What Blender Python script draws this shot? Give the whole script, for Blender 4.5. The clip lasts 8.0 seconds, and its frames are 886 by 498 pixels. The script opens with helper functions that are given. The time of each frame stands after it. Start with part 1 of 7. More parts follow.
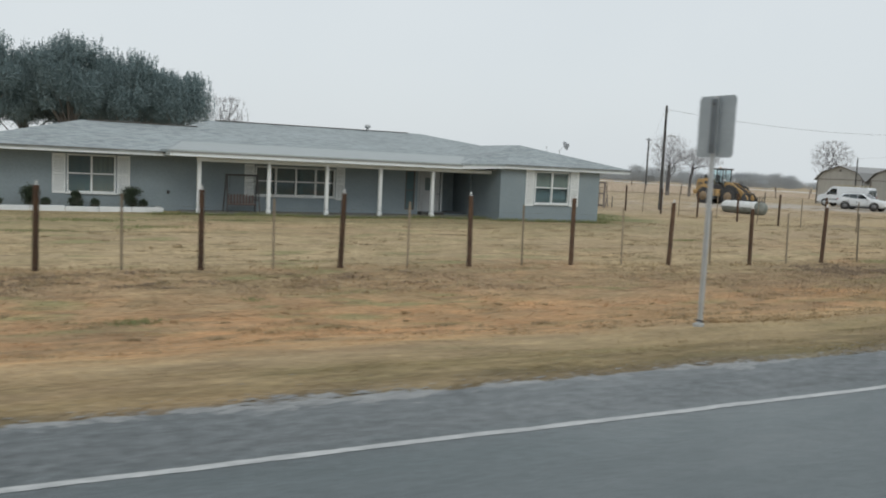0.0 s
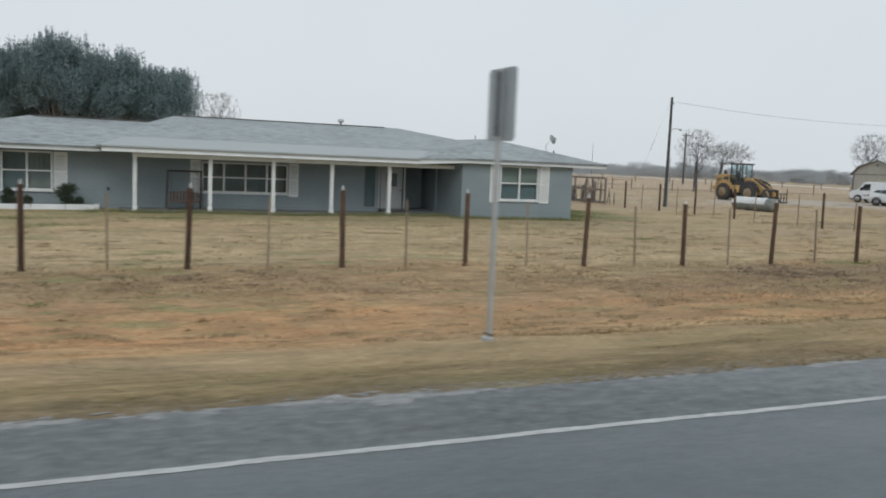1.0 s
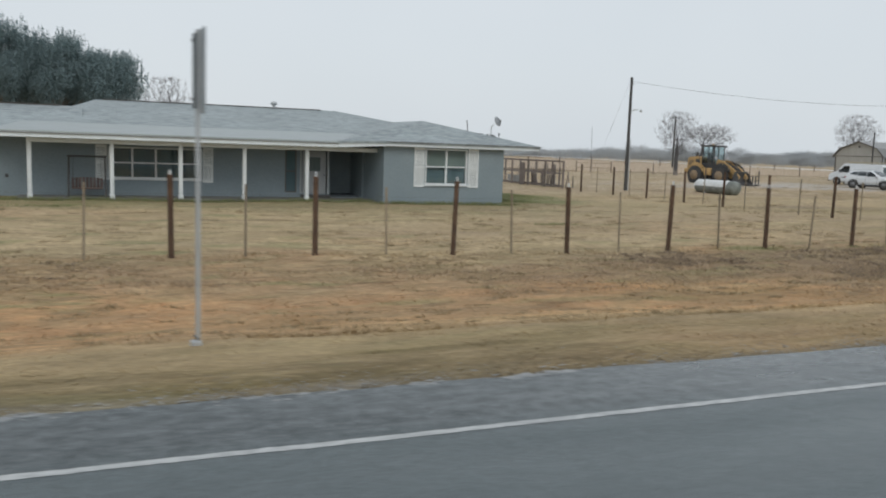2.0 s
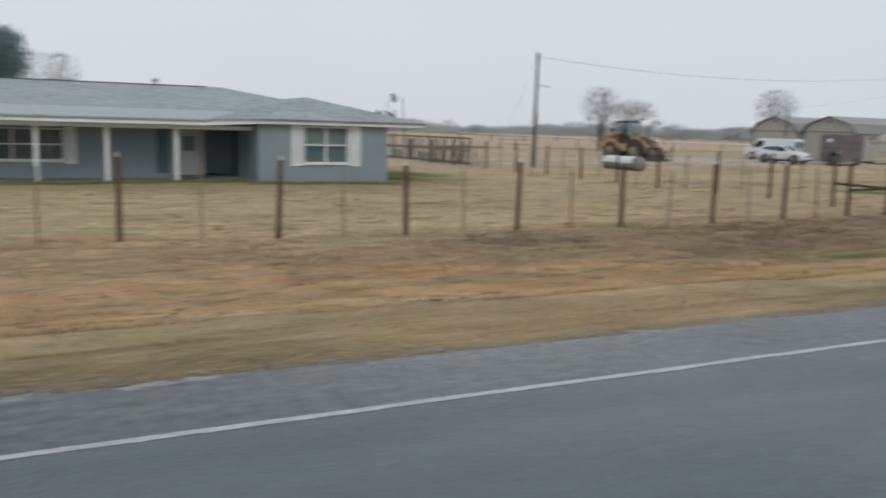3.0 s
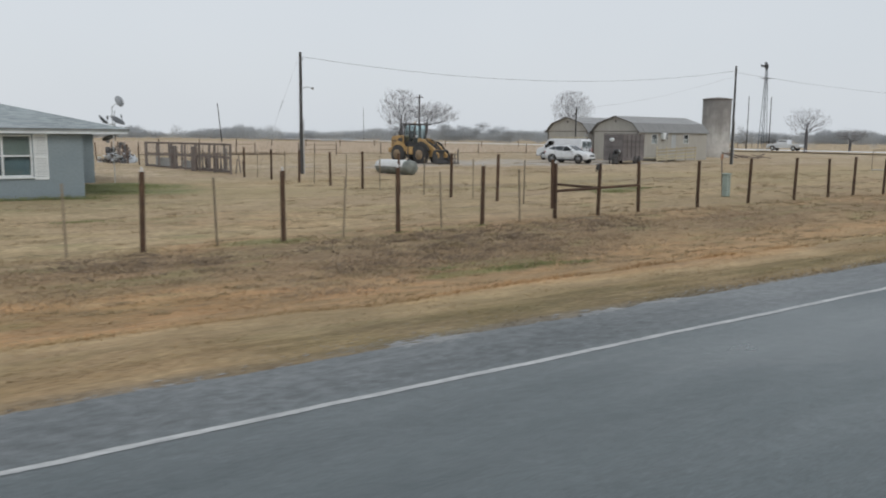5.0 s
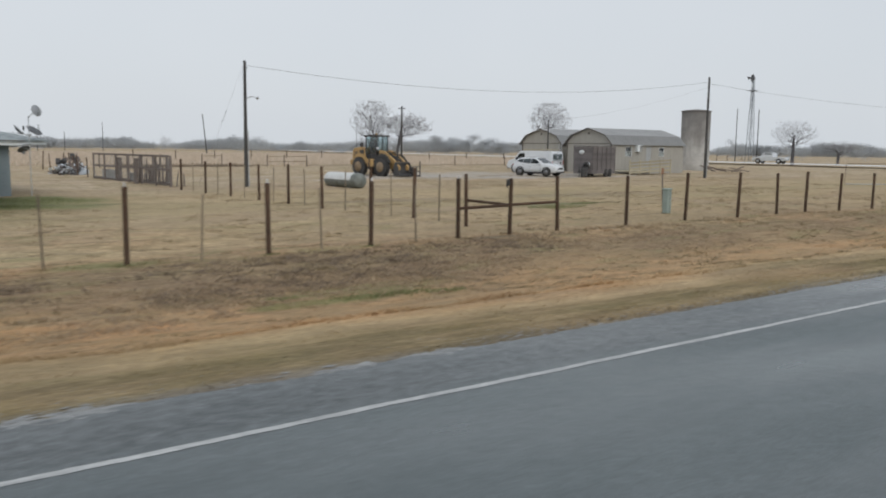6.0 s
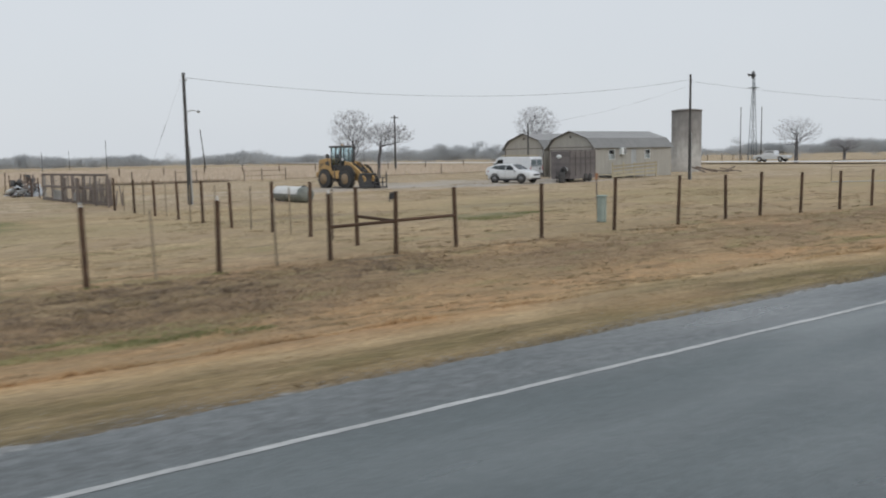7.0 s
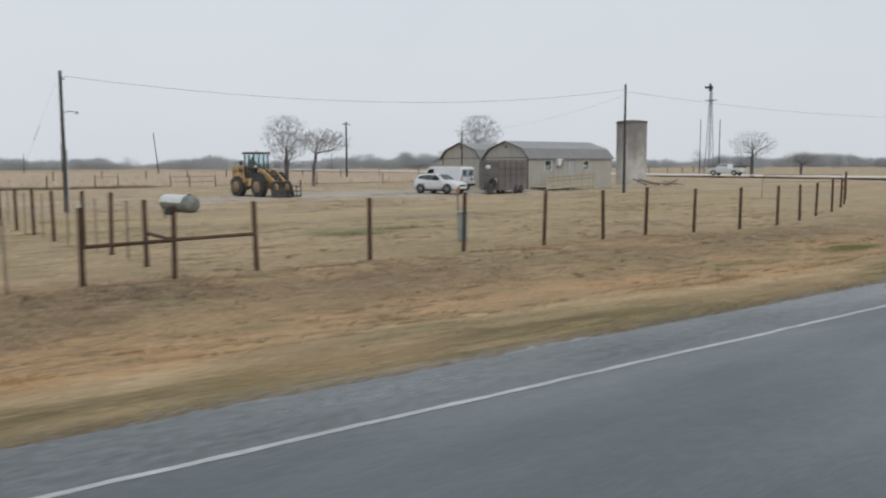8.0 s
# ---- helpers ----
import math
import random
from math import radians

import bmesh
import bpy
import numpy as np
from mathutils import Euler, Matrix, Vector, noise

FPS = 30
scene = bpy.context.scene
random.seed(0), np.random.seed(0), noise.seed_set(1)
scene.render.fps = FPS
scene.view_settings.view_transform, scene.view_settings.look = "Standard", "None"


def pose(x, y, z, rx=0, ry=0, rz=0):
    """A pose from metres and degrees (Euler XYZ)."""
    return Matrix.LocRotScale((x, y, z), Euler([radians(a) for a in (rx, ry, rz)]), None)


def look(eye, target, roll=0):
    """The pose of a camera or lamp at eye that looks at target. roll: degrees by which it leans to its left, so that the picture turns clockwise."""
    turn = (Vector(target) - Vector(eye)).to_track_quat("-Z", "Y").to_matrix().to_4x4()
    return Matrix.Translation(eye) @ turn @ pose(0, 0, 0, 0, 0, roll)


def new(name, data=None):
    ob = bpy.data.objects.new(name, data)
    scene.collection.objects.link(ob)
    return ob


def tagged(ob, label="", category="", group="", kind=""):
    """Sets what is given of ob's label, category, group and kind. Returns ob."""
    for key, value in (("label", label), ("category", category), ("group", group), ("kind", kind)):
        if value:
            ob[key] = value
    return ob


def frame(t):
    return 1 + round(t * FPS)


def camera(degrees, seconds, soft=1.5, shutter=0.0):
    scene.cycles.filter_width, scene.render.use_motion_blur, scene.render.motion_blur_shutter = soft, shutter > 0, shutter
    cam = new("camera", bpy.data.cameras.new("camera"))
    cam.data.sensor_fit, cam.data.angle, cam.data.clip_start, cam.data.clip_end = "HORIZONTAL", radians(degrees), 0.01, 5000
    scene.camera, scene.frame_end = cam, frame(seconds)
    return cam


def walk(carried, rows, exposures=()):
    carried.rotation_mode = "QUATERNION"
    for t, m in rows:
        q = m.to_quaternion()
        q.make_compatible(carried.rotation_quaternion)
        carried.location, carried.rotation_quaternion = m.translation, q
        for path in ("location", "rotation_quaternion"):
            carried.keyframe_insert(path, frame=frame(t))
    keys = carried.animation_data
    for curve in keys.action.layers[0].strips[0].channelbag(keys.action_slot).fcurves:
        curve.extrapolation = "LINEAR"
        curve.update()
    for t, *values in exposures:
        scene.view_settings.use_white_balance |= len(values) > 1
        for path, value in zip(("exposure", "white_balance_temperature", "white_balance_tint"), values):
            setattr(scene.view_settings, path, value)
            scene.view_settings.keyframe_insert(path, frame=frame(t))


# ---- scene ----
cam = camera(56.1, 8.0, soft=1.9, shutter=0.5)
PATH = [
    (0, (0.374, 0.634, 2.016), (1.277, 2.408, 1.824), 2.7),
    (0.5, (2.736, 0.528, 2.053), (3.574, 2.333, 1.853), 2.6),
    (1, (4.998, 0.526, 2.053), (5.786, 2.354, 1.851), 2.4),
    (1.5, (7.089, 0.51, 2.039), (7.871, 2.339, 1.836), 2.0),
    (1.7, (7.839, 0.547, 2.056), (8.617, 2.376, 1.842), 2.0),
    (2.8, (11.26, 0.272, 2.148), (12.052, 2.086, 1.858), 1.4),
    (3, (11.81, 0.256, 2.156), (12.696, 2.026, 1.87), 1.6),
    (3.5, (13.18, 0.29, 2.123), (14.273, 1.943, 1.858), 1.7),
    (4, (14.582, 0.322, 2.113), (15.741, 1.93, 1.844), 0.1),
    (5.3, (18.481, 0.205, 2.199), (19.686, 1.779, 1.935), 0.7),
    (5.5, (19.185, 0.179, 2.212), (20.387, 1.757, 1.958), 0.8),
    (6, (21.193, 0.077, 2.236), (22.396, 1.657, 1.996), 0.7),
    (6.5, (23.447, 0.01, 2.252), (24.633, 1.604, 2.023), -0.0),
    (7, (25.873, -0.026, 2.269), (27.042, 1.582, 2.048), -1.1),
    (7.5, (28.446, -0.1, 2.288), (29.626, 1.499, 2.061), -0.7),
    (7.8, (30.13, -0.122, 2.286), (31.332, 1.463, 2.067), -0.4),
    (8, (31.25, -0.137, 2.285), (32.466, 1.438, 2.083), -0.2),
]
EXPOSURES = [(0, 0.07, 6590, 7.5), (1.0, 0.06, 6500, 8.6), (1.7, 0.05, 6480, 8.5), (3.0, 0.0, 6500, 9.5), (8.0, 0.0, 6530, 10.5)]
walk(cam, [(t, look(eye, target, roll)) for t, eye, target, roll in PATH], EXPOSURES)

# ---------------------------------------------------------------- light
world = bpy.data.worlds.new("overcast")
scene.world = world
world.use_nodes = True
wn, wl = world.node_tree.nodes, world.node_tree.links
wn.clear()
SUN_EL, SUN_AZ = 38.0, 200.0
sky = wn.new("ShaderNodeTexSky")
sky.sky_type = "NISHITA"
sky.sun_disc = False
sky.sun_elevation, sky.sun_rotation = radians(SUN_EL), radians(SUN_AZ)
sky.dust_density, sky.air_density = 4.0, 1.0
dim = wn.new("ShaderNodeMix")
dim.data_type, dim.blend_type = "RGBA", "MULTIPLY"
dim.inputs["Factor"].default_value = 1.0
dim.inputs["B"].default_value = (0.1, 0.1, 0.1, 1)
wl.new(sky.outputs["Color"], dim.inputs["A"])
tc = wn.new("ShaderNodeTexCoord")
cl = wn.new("ShaderNodeTexNoise")
cl.inputs["Scale"].default_value, cl.inputs["Detail"].default_value = 1.6, 4
wl.new(tc.outputs["Generated"], cl.inputs["Vector"])
deck = wn.new("ShaderNodeValToRGB")
deck.color_ramp.elements[0].position, deck.color_ramp.elements[0].color = 0.3, (0.66, 0.71, 0.76, 1)
deck.color_ramp.elements[1].position, deck.color_ramp.elements[1].color = 0.75, (0.74, 0.78, 0.82, 1)
wl.new(cl.outputs["Fac"], deck.inputs["Fac"])
mixs = wn.new("ShaderNodeMix")
mixs.data_type = "RGBA"
mixs.inputs["Factor"].default_value = 0.9
wl.new(dim.outputs["Result"], mixs.inputs["A"])
wl.new(deck.outputs["Color"], mixs.inputs["B"])
bg = wn.new("ShaderNodeBackground")
bg.inputs["Strength"].default_value = 1.0
wl.new(mixs.outputs["Result"], bg.inputs["Color"])
wo = wn.new("ShaderNodeOutputWorld")
wl.new(bg.outputs["Background"], wo.inputs["Surface"])

sun_data = bpy.data.lights.new("sun", "SUN")
sun_data.energy, sun_data.angle, sun_data.color = 0.7, radians(25), (1.0, 0.97, 0.93)
sun = new("sun", sun_data)
a, e = radians(SUN_AZ), radians(SUN_EL)
sun.matrix_world = look((0, 0, 60), (-60 * math.sin(a) * math.cos(e), -60 * math.cos(a) * math.cos(e), 60 - 60 * math.sin(e)))

# ---------------------------------------------------------------- materials


def nodes_of(name):
    m = bpy.data.materials.new(name)
    m.use_nodes = True
    nt = m.node_tree
    return m, nt.nodes, nt.links, nt.nodes["Principled BSDF"]


def ramp(n, stops):
    r = n.new("ShaderNodeValToRGB")
    el = r.color_ramp.elements
    while len(el) < len(stops):
        el.new(0.5)
    for k, (p, c) in enumerate(stops):
        el[k].position, el[k].color = p, (*c, 1)
    return r


def mixc(n, l, fac, a, b, mode="MIX"):
    m = n.new("ShaderNodeMix")
    m.data_type, m.blend_type = "RGBA", mode
    for sock, v in (("Factor", fac), ("A", a), ("B", b)):
        if isinstance(v, (int, float)):
            m.inputs[sock].default_value = v
        elif isinstance(v, tuple):
            m.inputs[sock].default_value = (*v, 1)
        else:
            l.new(v, m.inputs[sock])
    return m.outputs["Result"]


def noise_of(n, l, scale, detail=4.0, stretch=(1, 1, 1), rough=0.55):
    c = n.new("ShaderNodeTexCoord")
    mp = n.new("ShaderNodeMapping")
    mp.inputs["Scale"].default_value = stretch
    l.new(c.outputs["Object"], mp.inputs["Vector"])
    t = n.new("ShaderNodeTexNoise")
    t.inputs["Scale"].default_value, t.inputs["Detail"].default_value, t.inputs["Roughness"].default_value = scale, detail, rough
    l.new(mp.outputs["Vector"], t.inputs["Vector"])
    return t.outputs["Fac"]


def surface(name, c1, c2, scale=3.0, rough=0.7, fine=25.0, bump=0.2, metal=0.0, c3=None, stretch=(1, 1, 1), spread=0.12, spec=0.5, depth=0.02):
    """A paint, wood, metal or stone: two tones in large patches, a third in fine grain, uneven gloss and relief."""
    m, n, l, p = nodes_of(name)
    big, small = noise_of(n, l, scale, 5, stretch), noise_of(n, l, fine, 3, stretch)
    r1 = ramp(n, [(0.35, c1), (0.68, c2)])
    l.new(big, r1.inputs["Fac"])
    r2 = ramp(n, [(0.4, (0, 0, 0)), (0.75, (1, 1, 1))])
    l.new(small, r2.inputs["Fac"])
    dark = c3 or tuple(v * 0.72 for v in c1)
    half = n.new("ShaderNodeMath")
    half.operation = "MULTIPLY"
    half.inputs[1].default_value = 0.45
    l.new(r2.outputs["Color"], half.inputs[0])
    col = mixc(n, l, half.outputs[0], r1.outputs["Color"], dark)
    oi = n.new("ShaderNodeObjectInfo")
    vr = n.new("ShaderNodeMapRange")
    vr.inputs["To Min"].default_value, vr.inputs["To Max"].default_value = 1 - spread, 1 + spread
    l.new(oi.outputs["Random"], vr.inputs["Value"])
    hs = n.new("ShaderNodeHueSaturation")
    l.new(vr.outputs["Result"], hs.inputs["Value"])
    l.new(col, hs.inputs["Color"])
    l.new(hs.outputs["Color"], p.inputs["Base Color"])
    rr = n.new("ShaderNodeMapRange")
    rr.inputs["To Min"].default_value, rr.inputs["To Max"].default_value = max(0.02, rough - 0.12), min(1, rough + 0.12)
    l.new(big, rr.inputs["Value"])
    l.new(rr.outputs["Result"], p.inputs["Roughness"])
    p.inputs["Metallic"].default_value = metal
    p.inputs["Specular IOR Level"].default_value = spec
    if bump:
        b = n.new("ShaderNodeBump")
        b.inputs["Strength"].default_value, b.inputs["Distance"].default_value = bump, depth
        l.new(small, b.inputs["Height"])
        l.new(b.outputs["Normal"], p.inputs["Normal"])
    return m


def turf(name, blades):
    """Dormant grass by distance from the road: straw verge, red-brown ditch, scrubby fence strip, lawn, greener at the house."""
    m, n, l, p = nodes_of(name)
    g = n.new("ShaderNodeNewGeometry")
    sep = n.new("ShaderNodeSeparateXYZ")
    l.new(g.outputs["Position"], sep.inputs["Vector"])

    def pnoise(scale, detail, stretch):
        mp = n.new("ShaderNodeMapping")
        mp.inputs["Scale"].default_value = stretch
        l.new(g.outputs["Position"], mp.inputs["Vector"])
        t = n.new("ShaderNodeTexNoise")
        t.inputs["Scale"].default_value, t.inputs["Detail"].default_value = scale, detail
        l.new(mp.outputs["Vector"], t.inputs["Vector"])
        return t.outputs["Fac"]

    def span(v, lo, hi, a, b):
        r = n.new("ShaderNodeMapRange")
        for k, x in (("From Min", lo), ("From Max", hi), ("To Min", a), ("To Max", b)):
            r.inputs[k].default_value = x
        l.new(v, r.inputs["Value"])
        return r.outputs["Result"]

    def add(a, b):
        q = n.new("ShaderNodeMath")
        l.new(a, q.inputs[0]), l.new(b, q.inputs[1])
        return q.outputs[0]
    fade = span(sep.outputs["Y"], 10, 22, 0.7, 2.6)
    wv = n.new("ShaderNodeMath")
    wv.operation = "MULTIPLY"
    l.new(span(pnoise(0.13, 4, (0.55, 1, 1)), 0.25, 0.75, -2, 2), wv.inputs[0]), l.new(fade, wv.inputs[1])
    wav = wv.outputs[0]
    y = span(add(sep.outputs["Y"], wav), 6.0, 66.0, 0, 1)
    stops = [(6, OLIVE), (8.9, OLIVE), (10.0, STRAW), (11.0, TAN), (12.4, RUST), (14.8, RUST), (16.4, DRAB), (18.3, DRAB), (19.6, LAWN), (27, LAWN), (34.0, GREENISH), (38, LAWN), (50, YARD)]
    band = ramp(n, [((d - 6) / 60, c) for d, c in stops])
    l.new(y, band.inputs["Fac"])
    patch = ramp(n, [(0.42, (0, 0, 0)), (0.66, (1, 1, 1))])
    l.new(pnoise(0.55, 5, (0.45, 1, 1)), patch.inputs["Fac"])
    calm = span(sep.outputs["Y"], 17.5, 20.5, 1.0, 0.45)

    def fac(v, top):
        q = n.new("ShaderNodeMath")
        q.operation = "MULTIPLY"
        l.new(span(v, 0, 1, 0, top), q.inputs[0]), l.new(calm, q.inputs[1])
        return q.outputs[0]
    col = mixc(n, l, fac(patch.outputs["Color"], 0.5), band.outputs["Color"], SCRUB)
    patch2 = ramp(n, [(0.52, (0, 0, 0)), (0.7, (1, 1, 1))])
    l.new(pnoise(0.31, 4, (0.5, 1, 1.7)), patch2.inputs["Fac"])
    col = mixc(n, l, span(patch2.outputs["Color"], 0, 1, 0, 0.45), col, OLIVE)
    pale = ramp(n, [(0.5, (0, 0, 0)), (0.72, (1, 1, 1))])
    l.new(pnoise(1.2, 6, (0.5, 1.1, 1)), pale.inputs["Fac"])
    col = mixc(n, l, fac(pale.outputs["Color"], 0.42), col, STRAW)
    lane = ramp(n, [(0.45, (0, 0, 0)), (0.58, (1, 1, 1))])
    l.new(pnoise(2.2, 4, (0.05, 1, 1)), lane.inputs["Fac"])
    near = span(sep.outputs["Y"], 10.5, 13.5, 0.75, 0.1)
    lf = n.new("ShaderNodeMath")
    lf.operation = "MULTIPLY"
    l.new(span(lane.outputs["Color"], 0, 1, 0, 0.4), lf.inputs[0]), l.new(near, lf.inputs[1])
    col = mixc(n, l, lf.outputs[0], col, STRAW)
    lane2 = ramp(n, [(0.5, (0, 0, 0)), (0.68, (1, 1, 1))])
    l.new(pnoise(1.1, 5, (0.35, 1, 2.3)), lane2.inputs["Fac"])
    col = mixc(n, l, fac(lane2.outputs["Color"], 0.38), col, SCRUB)
    mott = pnoise(1.7, 6, (0.55, 1, 1))
    hm = n.new("ShaderNodeHueSaturation")
    l.new(col, hm.inputs["Color"])
    dev = n.new("ShaderNodeMath")
    dev.operation = "MULTIPLY_ADD"
    l.new(span(mott, 0.3, 0.7, -0.2, 0.18), dev.inputs[0]), l.new(calm, dev.inputs[1])
    dev.inputs[2].default_value = 0.98
    l.new(dev.outputs[0], hm.inputs["Value"])
    col = hm.outputs["Color"]
    drabp = ramp(n, [(0.5, (0, 0, 0)), (0.66, (1, 1, 1))])
    l.new(pnoise(0.19, 5, (0.6, 1, 3.1)), drabp.inputs["Fac"])
    col = mixc(n, l, span(drabp.outputs["Color"], 0, 1, 0, 0.5), col, DRAB)
    # purplish scrub along the fence, thicker further on
    strip = ramp(n, [(0.0, (0, 0, 0)), (0.35, (1, 1, 1)), (0.7, (1, 1, 1)), (1.0, (0, 0, 0))])
    l.new(span(add(sep.outputs["Y"], span(pnoise(0.3, 5, (0.6, 1, 5)), 0.3, 0.7, -1.6, 1.6)), 14.6, 19.4, 0, 1), strip.inputs["Fac"])
    thick = n.new("ShaderNodeMath")
    thick.operation = "MULTIPLY"
    l.new(strip.outputs["Color"], thick.inputs[0]), l.new(span(add(sep.outputs["X"], span(pnoise(0.12, 3, (1, 1, 7)), 0.3, 0.7, -9, 9)), 12, 28, 0.0, 0.6), thick.inputs[1])
    col = mixc(n, l, thick.outputs[0], col, HEATH)
    # scattered dark and pale tussocks in the lawn
    for sc, z, lo, hi, tone, most in ((1.15, 6, 0.56, 0.63, (0.225, 0.185, 0.10), 0.62), (1.6, 14, 0.55, 0.64, (0.60, 0.47, 0.29), 0.5), (0.5, 19, 0.5, 0.62, (0.36, 0.29, 0.165), 0.32), (0.2, 61, 0.5, 0.59, (0.30, 0.24, 0.14), 0.38), (3.4, 77, 0.54, 0.6, (0.235, 0.185, 0.105), 0.6), (4.6, 83, 0.57, 0.63, (0.62, 0.48, 0.30), 0.5)):
        spot = ramp(n, [(lo, (0, 0, 0)), (hi, (1, 1, 1))])
        l.new(pnoise(sc, 5, (0.75, 1, z)), spot.inputs["Fac"])
        sf_ = n.new("ShaderNodeMath")
        sf_.operation = "MULTIPLY"
        l.new(spot.outputs["Color"], sf_.inputs[0]), l.new(span(sep.outputs["Y"], 15, 19, 0.25 * most, most), sf_.inputs[1])
        col = mixc(n, l, sf_.outputs[0], col, tone)
    # further on the ditch turns from rust to plain dead straw
    away = n.new("ShaderNodeMath")
    away.operation = "MULTIPLY"
    l.new(span(add(sep.outputs["X"], span(pnoise(0.15, 3, (1, 1, 23)), 0.3, 0.7, -7, 7)), 22, 40, 0, 0.32), away.inputs[0]), l.new(span(sep.outputs["Y"], 14.5, 17.5, 1, 0), away.inputs[1])
    far_ditch = n.new("ShaderNodeMath")
    far_ditch.operation = "MULTIPLY"
    l.new(away.outputs[0], far_ditch.inputs[0]), l.new(span(sep.outputs["Y"], 10.2, 11.4, 0, 1), far_ditch.inputs[1])
    col = mixc(n, l, far_ditch.outputs[0], col, (0.45, 0.345, 0.205))
    # browner, trodden grass just inside the fence corner
    corner = n.new("ShaderNodeMath")
    corner.operation = "MULTIPLY"
    l.new(span(add(sep.outputs["X"], span(pnoise(0.25, 4, (1, 1, 41)), 0.3, 0.7, -6, 6)), 24, 36, 0, 0.38), corner.inputs[0]), l.new(span(add(sep.outputs["Y"], span(pnoise(0.4, 4, (0.7, 1, 43)), 0.3, 0.7, -4, 4)), 19, 31, 1, 0), corner.inputs[1])
    inside = n.new("ShaderNodeMath")
    inside.operation = "MULTIPLY"
    l.new(corner.outputs[0], inside.inputs[0]), l.new(span(sep.outputs["Y"], 18.2, 19.4, 0, 1), inside.inputs[1])
    col = mixc(n, l, inside.outputs[0], col, (0.34, 0.25, 0.165))
    # trodden brown streaks through the yard
    for sc, z, most, tone in ((0.16, 83, 0.55, (0.36, 0.275, 0.195)), (0.5, 87, 0.35, (0.40, 0.31, 0.215))):
        tread = ramp(n, [(0.5, (0, 0, 0)), (0.62, (1, 1, 1))])
        l.new(pnoise(sc, 5, (0.4, 1, z)), tread.inputs["Fac"])
        ta = n.new("ShaderNodeMath")
        ta.operation = "MULTIPLY"
        l.new(tread.outputs["Color"], ta.inputs[0]), l.new(span(sep.outputs["X"], 27, 36, 0.25, most), ta.inputs[1])
        tb = n.new("ShaderNodeMath")
        tb.operation = "MULTIPLY"
        l.new(ta.outputs[0], tb.inputs[0]), l.new(span(sep.outputs["Y"], 19, 21, 0, 1), tb.inputs[1])
        tc = n.new("ShaderNodeMath")
        tc.operation = "MULTIPLY"
        l.new(tb.outputs[0], tc.inputs[0]), l.new(span(sep.outputs["Y"], 46, 54, 1, 0), tc.inputs[1])
        col = mixc(n, l, tc.outputs[0], col, tone)
    # clods and trodden clumps in the ditch
    for sc, z, lo, hi, tone, most in ((1.5, 27, 0.55, 0.63, (0.225, 0.163, 0.098), 0.62), (0.62, 31, 0.54, 0.64, (0.30, 0.225, 0.13), 0.45)):
        clod = ramp(n, [(lo, (0, 0, 0)), (hi, (1, 1, 1))])
        l.new(pnoise(sc, 5, (0.55, 1, z)), clod.inputs["Fac"])
        cf = n.new("ShaderNodeMath")
        cf.operation = "MULTIPLY"
        l.new(clod.outputs["Color"], cf.inputs[0]), l.new(span(sep.outputs["Y"], 9.5, 12, 0, most), cf.inputs[1])
        cg = n.new("ShaderNodeMath")
        cg.operation = "MULTIPLY"
        l.new(cf.outputs[0], cg.inputs[0]), l.new(span(sep.outputs["Y"], 18, 20, 1, 0), cg.inputs[1])
        col = mixc(n, l, cg.outputs[0], col, tone)
    # small green tufts through lawn and verge
    tuft = ramp(n, [(0.56, (0, 0, 0)), (0.68, (1, 1, 1))])
    l.new(pnoise(1.05, 6, (0.4, 1, 9)), tuft.inputs["Fac"])
    tf = n.new("ShaderNodeMath")
    tf.operation = "MULTIPLY"
    l.new(tuft.outputs["Color"], tf.inputs[0]), l.new(span(sep.outputs["Y"], 12, 15, 0.15, 0.45), tf.inputs[1])
    west = n.new("ShaderNodeMath")
    west.operation = "MULTIPLY"
    l.new(tf.outputs[0], west.inputs[0]), l.new(span(sep.outputs["X"], 9, 17, 1.7, 1.0), west.inputs[1])
    col = mixc(n, l, west.outputs[0], col, GREENISH)
    # no green belt past the house
    past = n.new("ShaderNodeMath")
    past.operation = "MULTIPLY"
    l.new(span(add(sep.outputs["X"], span(pnoise(0.3, 4, (1, 1, 51)), 0.3, 0.7, -3, 3)), 26.5, 31, 0, 0.42), past.inputs[0]), l.new(span(sep.outputs["Y"], 27, 30, 0, 1), past.inputs[1])
    near_house = n.new("ShaderNodeMath")
    near_house.operation = "MULTIPLY"
    l.new(past.outputs[0], near_house.inputs[0]), l.new(span(sep.outputs["Y"], 38, 44, 1, 0), near_house.inputs[1])
    col = mixc(n, l, near_house.outputs[0], col, (0.46, 0.36, 0.225))
    # lusher grass by the end of the house
    o2 = n.new("ShaderNodeVectorMath")
    o2.operation = "SUBTRACT"
    l.new(g.outputs["Position"], o2.inputs[0])
    o2.inputs[1].default_value = (27.9, 38.6, 0)
    l2 = n.new("ShaderNodeVectorMath")
    l2.operation = "LENGTH"
    l.new(o2.outputs[0], l2.inputs[0])
    lush = span(add(l2.outputs["Value"], span(pnoise(0.4, 4, (0.7, 1, 1)), 0.3, 0.7, -2, 2)), 1.8, 5.2, 0.75, 0)
    col = mixc(n, l, lush, col, LUSH)
